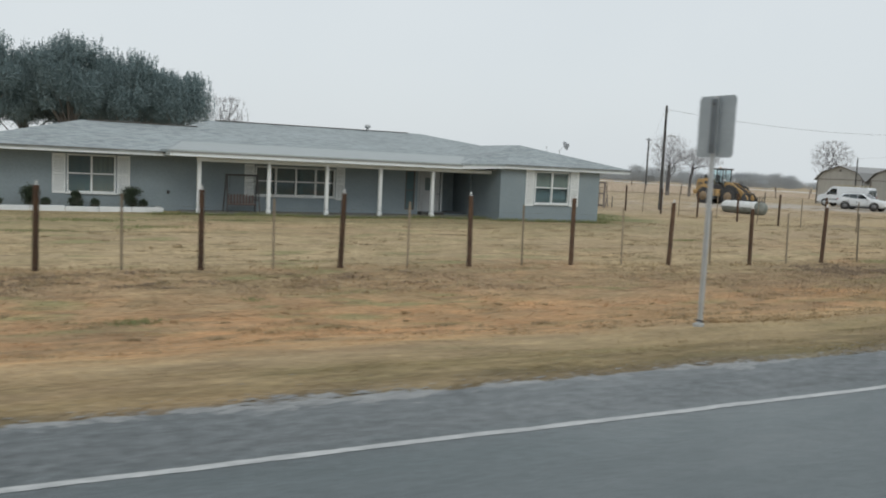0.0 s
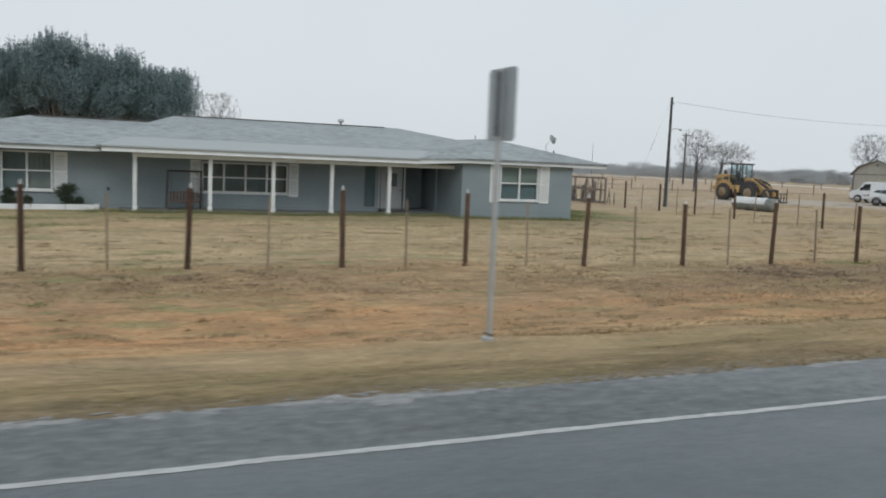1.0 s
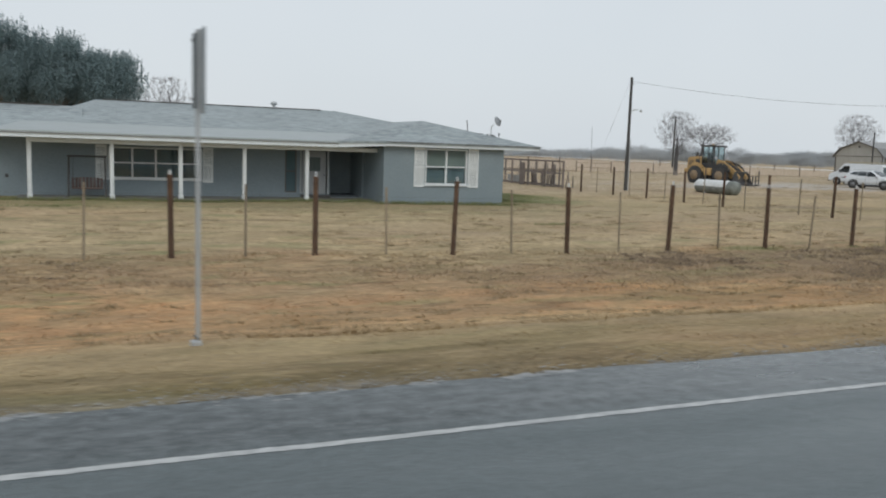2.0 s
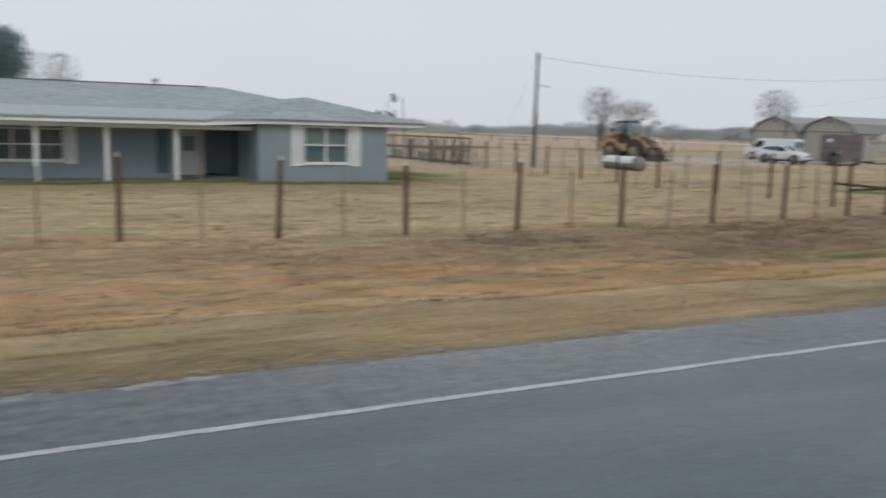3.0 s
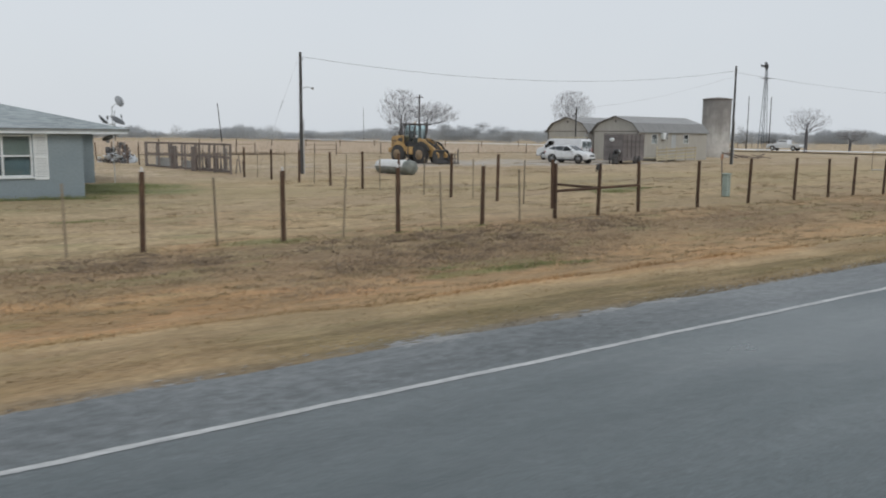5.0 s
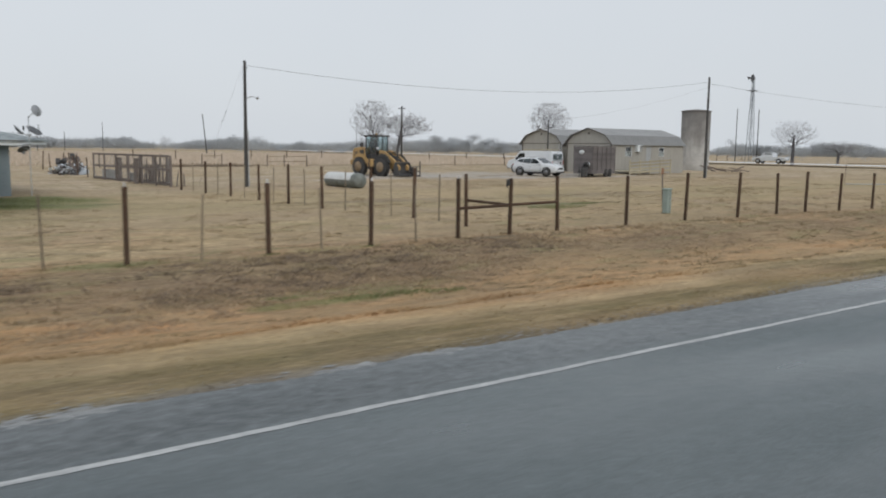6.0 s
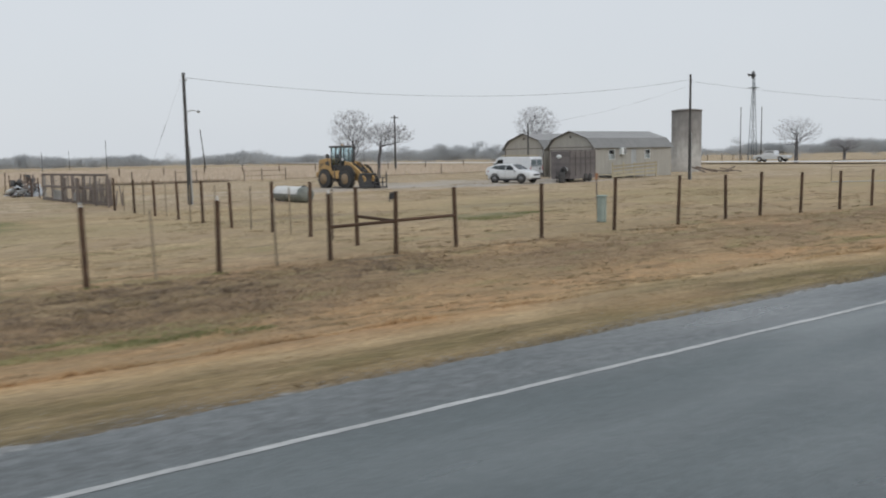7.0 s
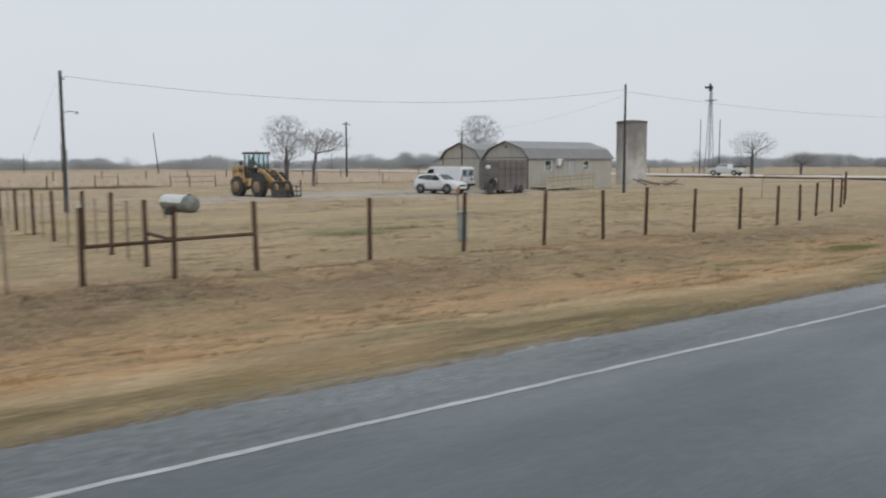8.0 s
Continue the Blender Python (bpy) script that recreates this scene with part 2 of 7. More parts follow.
    # greener and darker spots, each with a ragged outline
    for cx, cy, rx_, ry_, tone, most in ((49.3, 27.9, 3.4, 1.0, (0.20, 0.205, 0.115), 0.7), (43.5, 33.5, 5.0, 1.2, (0.29, 0.225, 0.165), 0.6), (56, 33, 7.0, 1.3, (0.30, 0.25, 0.18), 0.5), (30.6, 14.9, 2.6, 0.5, (0.20, 0.21, 0.085), 0.7), (28.5, 13.9, 1.6, 0.35, (0.19, 0.21, 0.08), 0.6),
                                         (53.5, 14.0, 3.2, 0.6, (0.22, 0.215, 0.10), 0.6), (26.7, 18.9, 1.7, 0.35, (0.18, 0.19, 0.085), 0.6), (37.2, 18.6, 1.7, 0.16, (0.15, 0.135, 0.095), 0.75), (41.8, 18.75, 2.6, 0.13, (0.19, 0.15, 0.10), 0.7), (48.5, 18.8, 3.0, 0.14, (0.19, 0.15, 0.10), 0.6)):
        po = n.new("ShaderNodeVectorMath")
        po.operation = "SUBTRACT"
        l.new(g.outputs["Position"], po.inputs[0])
        po.inputs[1].default_value = (cx, cy, 0)
        ps = n.new("ShaderNodeVectorMath")
        ps.operation = "MULTIPLY"
        l.new(po.outputs[0], ps.inputs[0])
        ps.inputs[1].default_value = (1 / rx_, 1 / ry_, 0)
        pl_ = n.new("ShaderNodeVectorMath")
        pl_.operation = "LENGTH"
        l.new(ps.outputs[0], pl_.inputs[0])
        spot = span(add(pl_.outputs["Value"], span(pnoise(1.1, 5, (0.5, 1, cx)), 0.3, 0.7, -0.6, 0.6)), 0.5, 1.15, most, 0)
        col = mixc(n, l, spot, col, tone)
    # crumbs of pale gravel along the asphalt
    gf_ = n.new("ShaderNodeMath")
    gf_.operation = "MULTIPLY"
    gr = ramp(n, [(0.52, (0, 0, 0)), (0.59, (1, 1, 1))])
    l.new(pnoise(0.5, 6, (0.6, 1.6, 4)), gr.inputs["Fac"])
    near_road = ramp(n, [(0.0, (0, 0, 0)), (0.02, (0.8, 0.8, 0.8)), (0.28, (0.7, 0.7, 0.7)), (0.5, (0, 0, 0))])
    l.new(span(sep.outputs["Y"], 7.0, 8.6, 0, 1), near_road.inputs["Fac"])
    l.new(gr.outputs["Color"], gf_.inputs[0]), l.new(near_road.outputs["Color"], gf_.inputs[1])
    col = mixc(n, l, gf_.outputs[0], col, (0.37, 0.365, 0.35))
    # trodden dirt between asphalt and grass
    dirt = span(add(sep.outputs["Y"], span(pnoise(0.9, 5, (0.5, 1, 71)), 0.3, 0.7, -0.28, 0.28)), 7.3, 7.95, 0.75, 0)
    col = mixc(n, l, dirt, col, (0.19, 0.162, 0.122))
    # worn gravelly patch where the vehicles stand
    off = n.new("ShaderNodeVectorMath")
    off.operation = "SUBTRACT"
    l.new(g.outputs["Position"], off.inputs[0])
    off.inputs[1].default_value = (70, 57, 0)
    sq = n.new("ShaderNodeVectorMath")
    sq.operation = "MULTIPLY"
    l.new(off.outputs[0], sq.inputs[0])
    sq.inputs[1].default_value = (1 / 19, 1 / 6.5, 0)
    ln = n.new("ShaderNodeVectorMath")
    ln.operation = "LENGTH"
    l.new(sq.outputs[0], ln.inputs[0])
    worn = span(add(ln.outputs["Value"], span(pnoise(0.35, 5, (0.4, 1, 1)), 0.3, 0.7, -0.45, 0.45)), 0.75, 1.05, 0.75, 0)
    wm = n.new("ShaderNodeMath")
    wm.operation = "MULTIPLY"
    l.new(worn, wm.inputs[0]), l.new(span(pnoise(0.9, 6, (0.22, 1, 12)), 0.36, 0.58, 0.2, 1.0), wm.inputs[1])
    col = mixc(n, l, wm.outputs[0], col, GRIT)
    hs = n.new("ShaderNodeHueSaturation")
    l.new(col, hs.inputs["Color"])
    if blades:
        l.new(span(g.outputs["Random Per Island"], 0, 1, 0.84, 1.16), hs.inputs["Value"])
    else:
        grain = pnoise(14, 5, (0.5, 1, 1))
        l.new(span(grain, 0.25, 0.75, 0.72, 1.22), hs.inputs["Value"])
        b = n.new("ShaderNodeBump")
        b.inputs["Strength"].default_value, b.inputs["Distance"].default_value = 0.7, 0.05
        l.new(grain, b.inputs["Height"])
        l.new(b.outputs["Normal"], p.inputs["Normal"])
    l.new(hs.outputs["Color"], p.inputs["Base Color"])
    p.inputs["Roughness"].default_value, p.inputs["Specular IOR Level"].default_value = 0.9, 0.15
    return m


OLIVE, STRAW, TAN, RUST = (0.187, 0.149, 0.069), (0.53, 0.40, 0.235), (0.59, 0.366, 0.186), (0.57, 0.326, 0.162)
HEATH = (0.182, 0.136, 0.099)
# YARD is greyed towards pink to give the far ground its mist
SCRUB, DRAB, LAWN, GREENISH, YARD, GRIT, LUSH = (0.245, 0.18, 0.115), (0.44, 0.292, 0.168), (0.50, 0.385, 0.23), (0.26, 0.255, 0.125), (0.54, 0.435, 0.325), (0.45, 0.432, 0.415), (0.13, 0.17, 0.065)
M_GROUND, M_GRASS = turf("turf", False), turf("grass_blades", True)


def asphalt():
    """Wet chip-seal: smooth dark lane, coarser paler shoulder, streaks along the way of travel."""
    m, n, l, p = nodes_of("asphalt")
    c = n.new("ShaderNodeTexCoord")
    sep = n.new("ShaderNodeSeparateXYZ")
    l.new(c.outputs["Object"], sep.inputs["Vector"])
    streak, chips, fine, blot = noise_of(n, l, 1.4, 5, (0.06, 1, 1)), noise_of(n, l, 7, 6, (0.75, 1, 1), 0.75), noise_of(n, l, 60, 3), noise_of(n, l, 0.5, 4, (0.3, 1, 1))
    r = ramp(n, [(0.3, (0.066, 0.089, 0.095)), (0.7, (0.095, 0.124, 0.13))])
    l.new(streak, r.inputs["Fac"])
    r2 = ramp(n, [(0.36, (0.012, 0.016, 0.018)), (0.5, (0.083, 0.094, 0.099)), (0.78, (0.25, 0.268, 0.275))])
    l.new(chips, r2.inputs["Fac"])
    shoulder = n.new("ShaderNodeMapRange")
    for k, v in (("From Min", 5.8), ("From Max", 6.3), ("To Min", 0.16), ("To Max", 0.72)):
        shoulder.inputs[k].default_value = v
    l.new(sep.outputs["Y"], shoulder.inputs["Value"])
    col = mixc(n, l, shoulder.outputs["Result"], r.outputs["Color"], r2.outputs["Color"])
    r3 = ramp(n, [(0.35, (0.6, 0.6, 0.6)), (0.7, (1.35, 1.35, 1.35))])
    l.new(fine, r3.inputs["Fac"])
    col = mixc(n, l, 1.0, col, r3.outputs["Color"], "MULTIPLY")
    pock = ramp(n, [(0.3, (0.35, 0.36, 0.37)), (0.44, (1, 1, 1)), (0.62, (1, 1, 1)), (0.74, (1.45, 1.45, 1.42))])
    l.new(noise_of(n, l, 10, 4, (0.8, 1, 1), 0.65), pock.inputs["Fac"])
    pf = n.new("ShaderNodeMapRange")
    for k, v in (("From Min", 5.6), ("From Max", 6.3), ("To Min", 0.15), ("To Max", 0.75)):
        pf.inputs[k].default_value = v
    l.new(sep.outputs["Y"], pf.inputs["Value"])
    rough_ = mixc(n, l, 1.0, col, pock.outputs["Color"], "MULTIPLY")
    l.new(mixc(n, l, pf.outputs["Result"], col, rough_), p.inputs["Base Color"])
    rr = n.new("ShaderNodeMapRange")
    rr.inputs["From Min"].default_value, rr.inputs["From Max"].default_value = 0.3, 0.7
    rr.inputs["To Min"].default_value, rr.inputs["To Max"].default_value = 0.25, 0.5
    l.new(blot, rr.inputs["Value"])
    l.new(rr.outputs["Result"], p.inputs["Roughness"])
    b = n.new("ShaderNodeBump")
    b.inputs["Strength"].default_value, b.inputs["Distance"].default_value = 0.6, 0.012
    l.new(chips, b.inputs["Height"])
    l.new(b.outputs["Normal"], p.inputs["Normal"])
    return m


M_ASPHALT = asphalt()
M_LINE = surface("road_paint", (0.55, 0.56, 0.555), (0.38, 0.39, 0.39), 3.0, 0.5, 24, 0.3, c3=(0.16, 0.165, 0.17), stretch=(0.4, 1, 1), spread=0)
M_FAR_ROAD = surface("pale_wet_road", (0.72, 0.72, 0.72), (0.62, 0.62, 0.62), 0.05, 0.35, 2, 0, spread=0)
M_WALL = surface("blue_grey_painted_brick", (0.212, 0.264, 0.292), (0.244, 0.298, 0.324), 0.7, 0.7, 14, 0.35, spread=0)
M_WHITE = surface("white_trim_paint", (0.72, 0.755, 0.765), (0.64, 0.675, 0.69), 3.0, 0.5, 20, 0.08, spread=0.04)
M_FASCIA = surface("white_fascia_paint", (0.74, 0.80, 0.83), (0.66, 0.715, 0.745), 2.0, 0.5, 14, 0.05, spread=0.03)
M_SHUTTER = surface("white_shutter_paint", (0.78, 0.82, 0.83), (0.70, 0.74, 0.755), 2.0, 0.55, 14, 0.1, spread=0.04)
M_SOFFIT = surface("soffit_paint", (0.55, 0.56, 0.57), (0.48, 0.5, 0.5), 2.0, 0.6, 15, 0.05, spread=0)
M_BLIND = surface("window_blind", (0.215, 0.27, 0.255), (0.18, 0.23, 0.22), 2.0, 0.7, 15, 0.05)
# pane tones: the dim blue-grey reflections of the windows, held as colour
M_PANETONE = surface("pane_tone", (0.095, 0.15, 0.168), (0.075, 0.122, 0.138), 1.5, 0.85, 9, 0.1, stretch=(3, 1, 0.3))
M_CURTAIN = surface("grey_curtain", (0.15, 0.19, 0.19), (0.11, 0.145, 0.15), 3.0, 0.85, 12, 0.2, stretch=(4, 1, 0.2))
# trailer steel lightened, the mist over it being part of the colour
M_TRAILER = surface("dark_trailer_steel", (0.125, 0.115, 0.116), (0.20, 0.182, 0.18), 0.7, 0.8, 14, 0.3, spread=0.15)
M_HUB = surface("dusty_yellow_hub", (0.27, 0.195, 0.115), (0.18, 0.14, 0.10), 3.0, 0.7, 20, 0.2)
# dark base colour adds to the dimness of the unlit rooms
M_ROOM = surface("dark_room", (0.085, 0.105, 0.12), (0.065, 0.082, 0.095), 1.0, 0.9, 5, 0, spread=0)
M_POST = surface("rust_brown_pipe", (0.066, 0.044, 0.033), (0.122, 0.076, 0.05), 2.5, 0.75, 30, 0.4, c3=(0.035, 0.023, 0.018), spread=0.25, spec=0.15)
M_WOODPOST = surface("weathered_post", (0.16, 0.125, 0.10), (0.22, 0.18, 0.15), 3.0, 0.85, 30, 0.5, stretch=(3, 3, 0.4), spread=0.25)
M_TPOST = surface("faded_tee_post", (0.185, 0.15, 0.105), (0.25, 0.205, 0.148), 3.0, 0.7, 30, 0.3, spread=0.3)
M_WIRE = surface("dull_wire", (0.16, 0.15, 0.14), (0.12, 0.11, 0.1), 3.0, 0.6, 30, 0, metal=0.5)
M_PEBBLE = surface("pale_pebble", (0.34, 0.34, 0.335), (0.25, 0.25, 0.245), 5.0, 0.7, 30, 0.2)
M_SLAB = surface("grey_porch_slab", (0.2, 0.2, 0.195), (0.15, 0.15, 0.145), 1.5, 0.8, 20, 0.2, spread=0)
M_CONC = surface("pale_concrete_cap", (0.38, 0.38, 0.37), (0.28, 0.28, 0.27), 9.0, 0.8, 40, 0.2)
M_INSUL = surface("white_porcelain", (0.62, 0.63, 0.63), (0.5, 0.51, 0.51), 9.0, 0.4, 40, 0.1)
M_POLE = surface("dark_utility_pole", (0.05, 0.05, 0.05), (0.08, 0.078, 0.076), 1.5, 0.85, 25, 0.4, stretch=(4, 4, 0.3))
M_BARK = surface("grey_bark", (0.17, 0.15, 0.14), (0.24, 0.22, 0.2), 2.0, 0.9, 15, 0.3)
M_GALV = surface("galvanised_steel", (0.50, 0.52, 0.53), (0.40, 0.42, 0.43), 3.0, 0.5, 30, 0.1, metal=0.4, spread=0.05)
M_SIGNBACK = surface("bare_aluminium", (0.40, 0.445, 0.475), (0.33, 0.375, 0.405), 3.0, 0.5, 20, 0.05, metal=0.35)
# grey-green shell colour, darkened to hold the shade under the tank
M_TANKLOW = surface("shaded_tank_shell", (0.165, 0.185, 0.168), (0.30, 0.32, 0.30), 2.2, 0.6, 10, 0.1, c3=(0.075, 0.085, 0.07))
M_TANK = surface("white_tank_paint", (0.72, 0.74, 0.74), (0.58, 0.60, 0.60), 1.6, 0.45, 12, 0.08, c3=(0.34, 0.33, 0.3))
M_YEL = surface("loader_yellow", (0.57, 0.37, 0.15), (0.44, 0.29, 0.13), 1.8, 0.55, 16, 0.1, c3=(0.16, 0.10, 0.05))
M_CHANNEL = surface("dull_grey_channel", (0.15, 0.172, 0.19), (0.11, 0.13, 0.145), 3.0, 0.6, 20, 0.05, metal=0.2)
# tyre and dark steel blacks raised a little to include haze
M_TYRE = surface("tyre_rubber", (0.045, 0.045, 0.047), (0.07, 0.068, 0.065), 3.0, 0.85, 20, 0.2)
M_DARK = surface("dark_steel", (0.06, 0.061, 0.064), (0.10, 0.097, 0.094), 2.0, 0.6, 18, 0.15, metal=0.3)
M_CAR = surface("white_car_paint", (0.68, 0.71, 0.735), (0.63, 0.66, 0.69), 1.0, 0.25, 6, 0)
M_SILVER = surface("silver_car_paint", (0.70, 0.725, 0.745), (0.65, 0.675, 0.695), 1.0, 0.22, 6, 0, spread=0.02)
M_PLASTIC = surface("black_plastic", (0.03, 0.03, 0.032), (0.045, 0.045, 0.047), 3.0, 0.6, 20, 0.05)
M_RED = surface("red_lens", (0.35, 0.02, 0.02), (0.28, 0.02, 0.02), 3.0, 0.3, 20, 0)
M_ALLOY = surface("grey_alloy", (0.20, 0.205, 0.21), (0.14, 0.143, 0.147), 5.0, 0.4, 30, 0.05, metal=0.6)
M_LAMP = surface("clear_lamp_lens", (0.65, 0.67, 0.7), (0.5, 0.52, 0.55), 3.0, 0.15, 20, 0)
# siding colour made paler to include the mist before the barn
M_BARN = surface("grey_tan_barn_siding", (0.37, 0.358, 0.325), (0.43, 0.418, 0.382), 0.8, 0.8, 9, 0.3, stretch=(3, 3, 0.6), spread=0.02)
# same roof metal, darkened to carry the shade of the steep slopes
M_SHADEROOF = surface("grey_metal_roof_shaded", (0.205, 0.208, 0.206), (0.25, 0.253, 0.25), 0.6, 0.6, 8, 0.2, spread=0.02)
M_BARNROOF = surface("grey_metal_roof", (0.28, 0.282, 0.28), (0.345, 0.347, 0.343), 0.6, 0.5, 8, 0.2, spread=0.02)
M_BARNTRIM = surface("dark_barn_trim", (0.12, 0.108, 0.098), (0.15, 0.137, 0.125), 2.0, 0.7, 12, 0.1)
M_DECK = surface("pale_deck_wood", (0.46, 0.41, 0.295), (0.38, 0.34, 0.25), 2.0, 0.8, 14, 0.3, spread=0.2)


def silo_wall():
    """Old concrete: dark algae runs down from the rim in ragged tongues, pale worn plaster below."""
    m, n, l, p = nodes_of("stained_concrete_silo")
    c = n.new("ShaderNodeTexCoord")
    sep = n.new("ShaderNodeSeparateXYZ")
    l.new(c.outputs["Object"], sep.inputs["Vector"])
    run = n.new("ShaderNodeMath")
    run.operation = "MULTIPLY_ADD"
    run.inputs[1].default_value = 5.5
    l.new(noise_of(n, l, 0.8, 5, (1.5, 1.5, 0.25), 0.65), run.inputs[0]), l.new(sep.outputs["Z"], run.inputs[2])
    r1 = ramp(n, [(0.42, (0.46, 0.45, 0.43)), (0.60, (0.27, 0.258, 0.24)), (0.85, (0.18, 0.17, 0.16))])
    mr = n.new("ShaderNodeMapRange")
    mr.inputs["From Max"].default_value = 11.0
    l.new(run.outputs[0], mr.inputs["Value"]), l.new(mr.outputs["Result"], r1.inputs["Fac"])
    r2 = ramp(n, [(0.35, (0.85, 0.85, 0.85)), (0.65, (1.12, 1.12, 1.12))])
    l.new(noise_of(n, l, 1.1, 5), r2.inputs["Fac"])
    l.new(mixc(n, l, 1.0, r1.outputs["Color"], r2.outputs["Color"], "MULTIPLY"), p.inputs["Base Color"])
    p.inputs["Roughness"].default_value = 0.9
    return m


M_SILO = silo_wall()
M_RUST = surface("rusted_steel", (0.16, 0.135, 0.122), (0.235, 0.20, 0.18), 2.0, 0.85, 14, 0.3, c3=(0.06, 0.042, 0.04), spread=0.2)
M_ROLL = surface("pale_roll_roofing", (0.335, 0.372, 0.375), (0.375, 0.41, 0.412), 0.6, 0.5, 6, 0.1, stretch=(0.3, 1, 1), spread=0)
M_DISH = surface("dark_grey_dish", (0.13, 0.14, 0.15), (0.17, 0.18, 0.19), 3.0, 0.6, 20, 0.05)
M_DISHPALE = surface("pale_grey_dish", (0.33, 0.35, 0.37), (0.27, 0.29, 0.31), 3.0, 0.6, 20, 0.05)
M_SWING = surface("swing_wood", (0.105, 0.075, 0.066), (0.15, 0.108, 0.094), 3.0, 0.7, 18, 0.2, spread=0.2)
M_TERRA = surface("dark_plant_pot", (0.06, 0.05, 0.045), (0.09, 0.075, 0.065), 4.0, 0.7, 20, 0.1)
M_DOOR = surface("off_white_door", (0.42, 0.445, 0.46), (0.37, 0.395, 0.41), 2.0, 0.5, 14, 0.05)
M_GREENBOX = surface("pale_green_enamel", (0.30, 0.36, 0.33), (0.24, 0.30, 0.27), 2.5, 0.5, 18, 0.08)
M_MARKER = surface("faded_orange", (0.30, 0.155, 0.085), (0.22, 0.12, 0.075), 3.0, 0.7, 20, 0.1)
M_SCRAP = surface("faded_sheet", (0.58, 0.62, 0.66), (0.36, 0.39, 0.42), 1.5, 0.7, 14, 0.2, spread=0.35)


def shingles():
    """Weathered asphalt shingles: thin courses, tabs of slightly differing grey, pale lichen streaks."""
    m, n, l, p = nodes_of("grey_shingles")
    c = n.new("ShaderNodeTexCoord")
    br = n.new("ShaderNodeTexBrick")
    br.inputs["Scale"].default_value = 1.0
    br.inputs["Brick Width"].default_value, br.inputs["Row Height"].default_value, br.inputs["Mortar Size"].default_value = 0.3, 0.14, 0.006
    br.inputs["Color1"].default_value, br.inputs["Color2"].default_value = (0.25, 0.292, 0.302, 1), (0.335, 0.378, 0.388, 1)
    br.inputs["Mortar"].default_value = (0.2, 0.225, 0.235, 1)
    l.new(c.outputs["Object"], br.inputs["Vector"])
    blot = ramp(n, [(0.35, (0.85, 0.85, 0.85)), (0.7, (1.12, 1.12, 1.12))])
    l.new(noise_of(n, l, 0.5, 5), blot.inputs["Fac"])
    streak = ramp(n, [(0.38, (0.64, 0.65, 0.66)), (0.46, (0.96, 0.96, 0.96)), (0.56, (0.99, 0.99, 0.99)), (0.64, (1.12, 1.12, 1.11))])
    l.new(noise_of(n, l, 7.5, 4, (0.32, 0.8, 1.0), 0.6), streak.inputs["Fac"])
    col = mixc(n, l, 1.0, br.outputs["Color"], blot.outputs["Color"], "MULTIPLY")
    l.new(mixc(n, l, 1.0, col, streak.outputs["Color"], "MULTIPLY"), p.inputs["Base Color"])
    p.inputs["Roughness"].default_value = 0.55
    b = n.new("ShaderNodeBump")
    b.inputs["Strength"].default_value, b.inputs["Distance"].default_value = 0.4, 0.02
    l.new(noise_of(n, l, 12.0, 4, (0.4, 1.0, 1.0)), b.inputs["Height"])
    l.new(b.outputs["Normal"], p.inputs["Normal"])
    return m


def glass(name, tint):
    m, n, l, p = nodes_of(name)
    p.inputs["Base Color"].default_value = (*tint, 1)
    p.inputs["Transmission Weight"].default_value = 1.0
    p.inputs["Roughness"].default_value = 0.02
    p.inputs["IOR"].default_value = 1.45
    return m


def leafy(name, c1, c2, c3):
    m, n, l, p = nodes_of(name)
    g = n.new("ShaderNodeNewGeometry")
    r = ramp(n, [(0.0, c1), (0.55, c2), (1.0, c3)])
    l.new(g.outputs["Random Per Island"], r.inputs["Fac"])
    l.new(r.outputs["Color"], p.inputs["Base Color"])
    p.inputs["Roughness"].default_value = 0.65
    return m


M_SHINGLE = shingles()
M_GLASS, M_CARGLASS, M_PALEGLASS = glass("window_glass", (0.85, 0.9, 0.9)), glass("dark_glass", (0.10, 0.12, 0.13)), glass("grey_glass", (0.5, 0.56, 0.58))
# evergreen tones lifted and blued: the haze before the trees is in them
M_LEAF = leafy("hazed_evergreen_leaf", (0.122, 0.178, 0.19), (0.155, 0.217, 0.225), (0.185, 0.248, 0.252))
M_SHRUB = leafy("shrub_leaf", (0.015, 0.028, 0.016), (0.03, 0.048, 0.026), (0.05, 0.07, 0.035))
M_TWIG = surface("bare_limb", (0.082, 0.079, 0.084), (0.12, 0.116, 0.122), 1.0, 0.9, 8, 0)
M_FINETWIG = leafy("fine_twig", (0.20, 0.196, 0.206), (0.26, 0.255, 0.266), (0.33, 0.325, 0.335))
M_TUSSOCK = leafy("old_grass_blade", (0.205, 0.162, 0.09), (0.29, 0.225, 0.13), (0.40, 0.312, 0.185))
M_SCRUB = leafy("dead_scrub_stem", (0.25, 0.188, 0.128), (0.36, 0.272, 0.18), (0.48, 0.37, 0.24))
M_HEATH = leafy("withered_stem", (0.145, 0.11, 0.082), (0.21, 0.163, 0.118), (0.295, 0.23, 0.163))
M_WEED = leafy("dull_green_weed", (0.125, 0.15, 0.055), (0.18, 0.205, 0.08), (0.27, 0.265, 0.12))
M_WASH = surface("wet_pale_gravel", (0.20, 0.208, 0.21), (0.34, 0.35, 0.348), 4.0, 0.5, 50, 0.5, c3=(0.2, 0.205, 0.205), spread=0)
# distance haze over the woods is mixed into these pale bluish tones
M_WOODS = leafy("hazed_bare_woods", (0.345, 0.372, 0.40), (0.405, 0.43, 0.452), (0.465, 0.487, 0.505))

# ---------------------------------------------------------------- building blocks


def mesh_of(name, bm, material):
    me = bpy.data.meshes.new(name)
    bm.to_mesh(me)
    bm.free()
    me.materials.append(material)
    return me


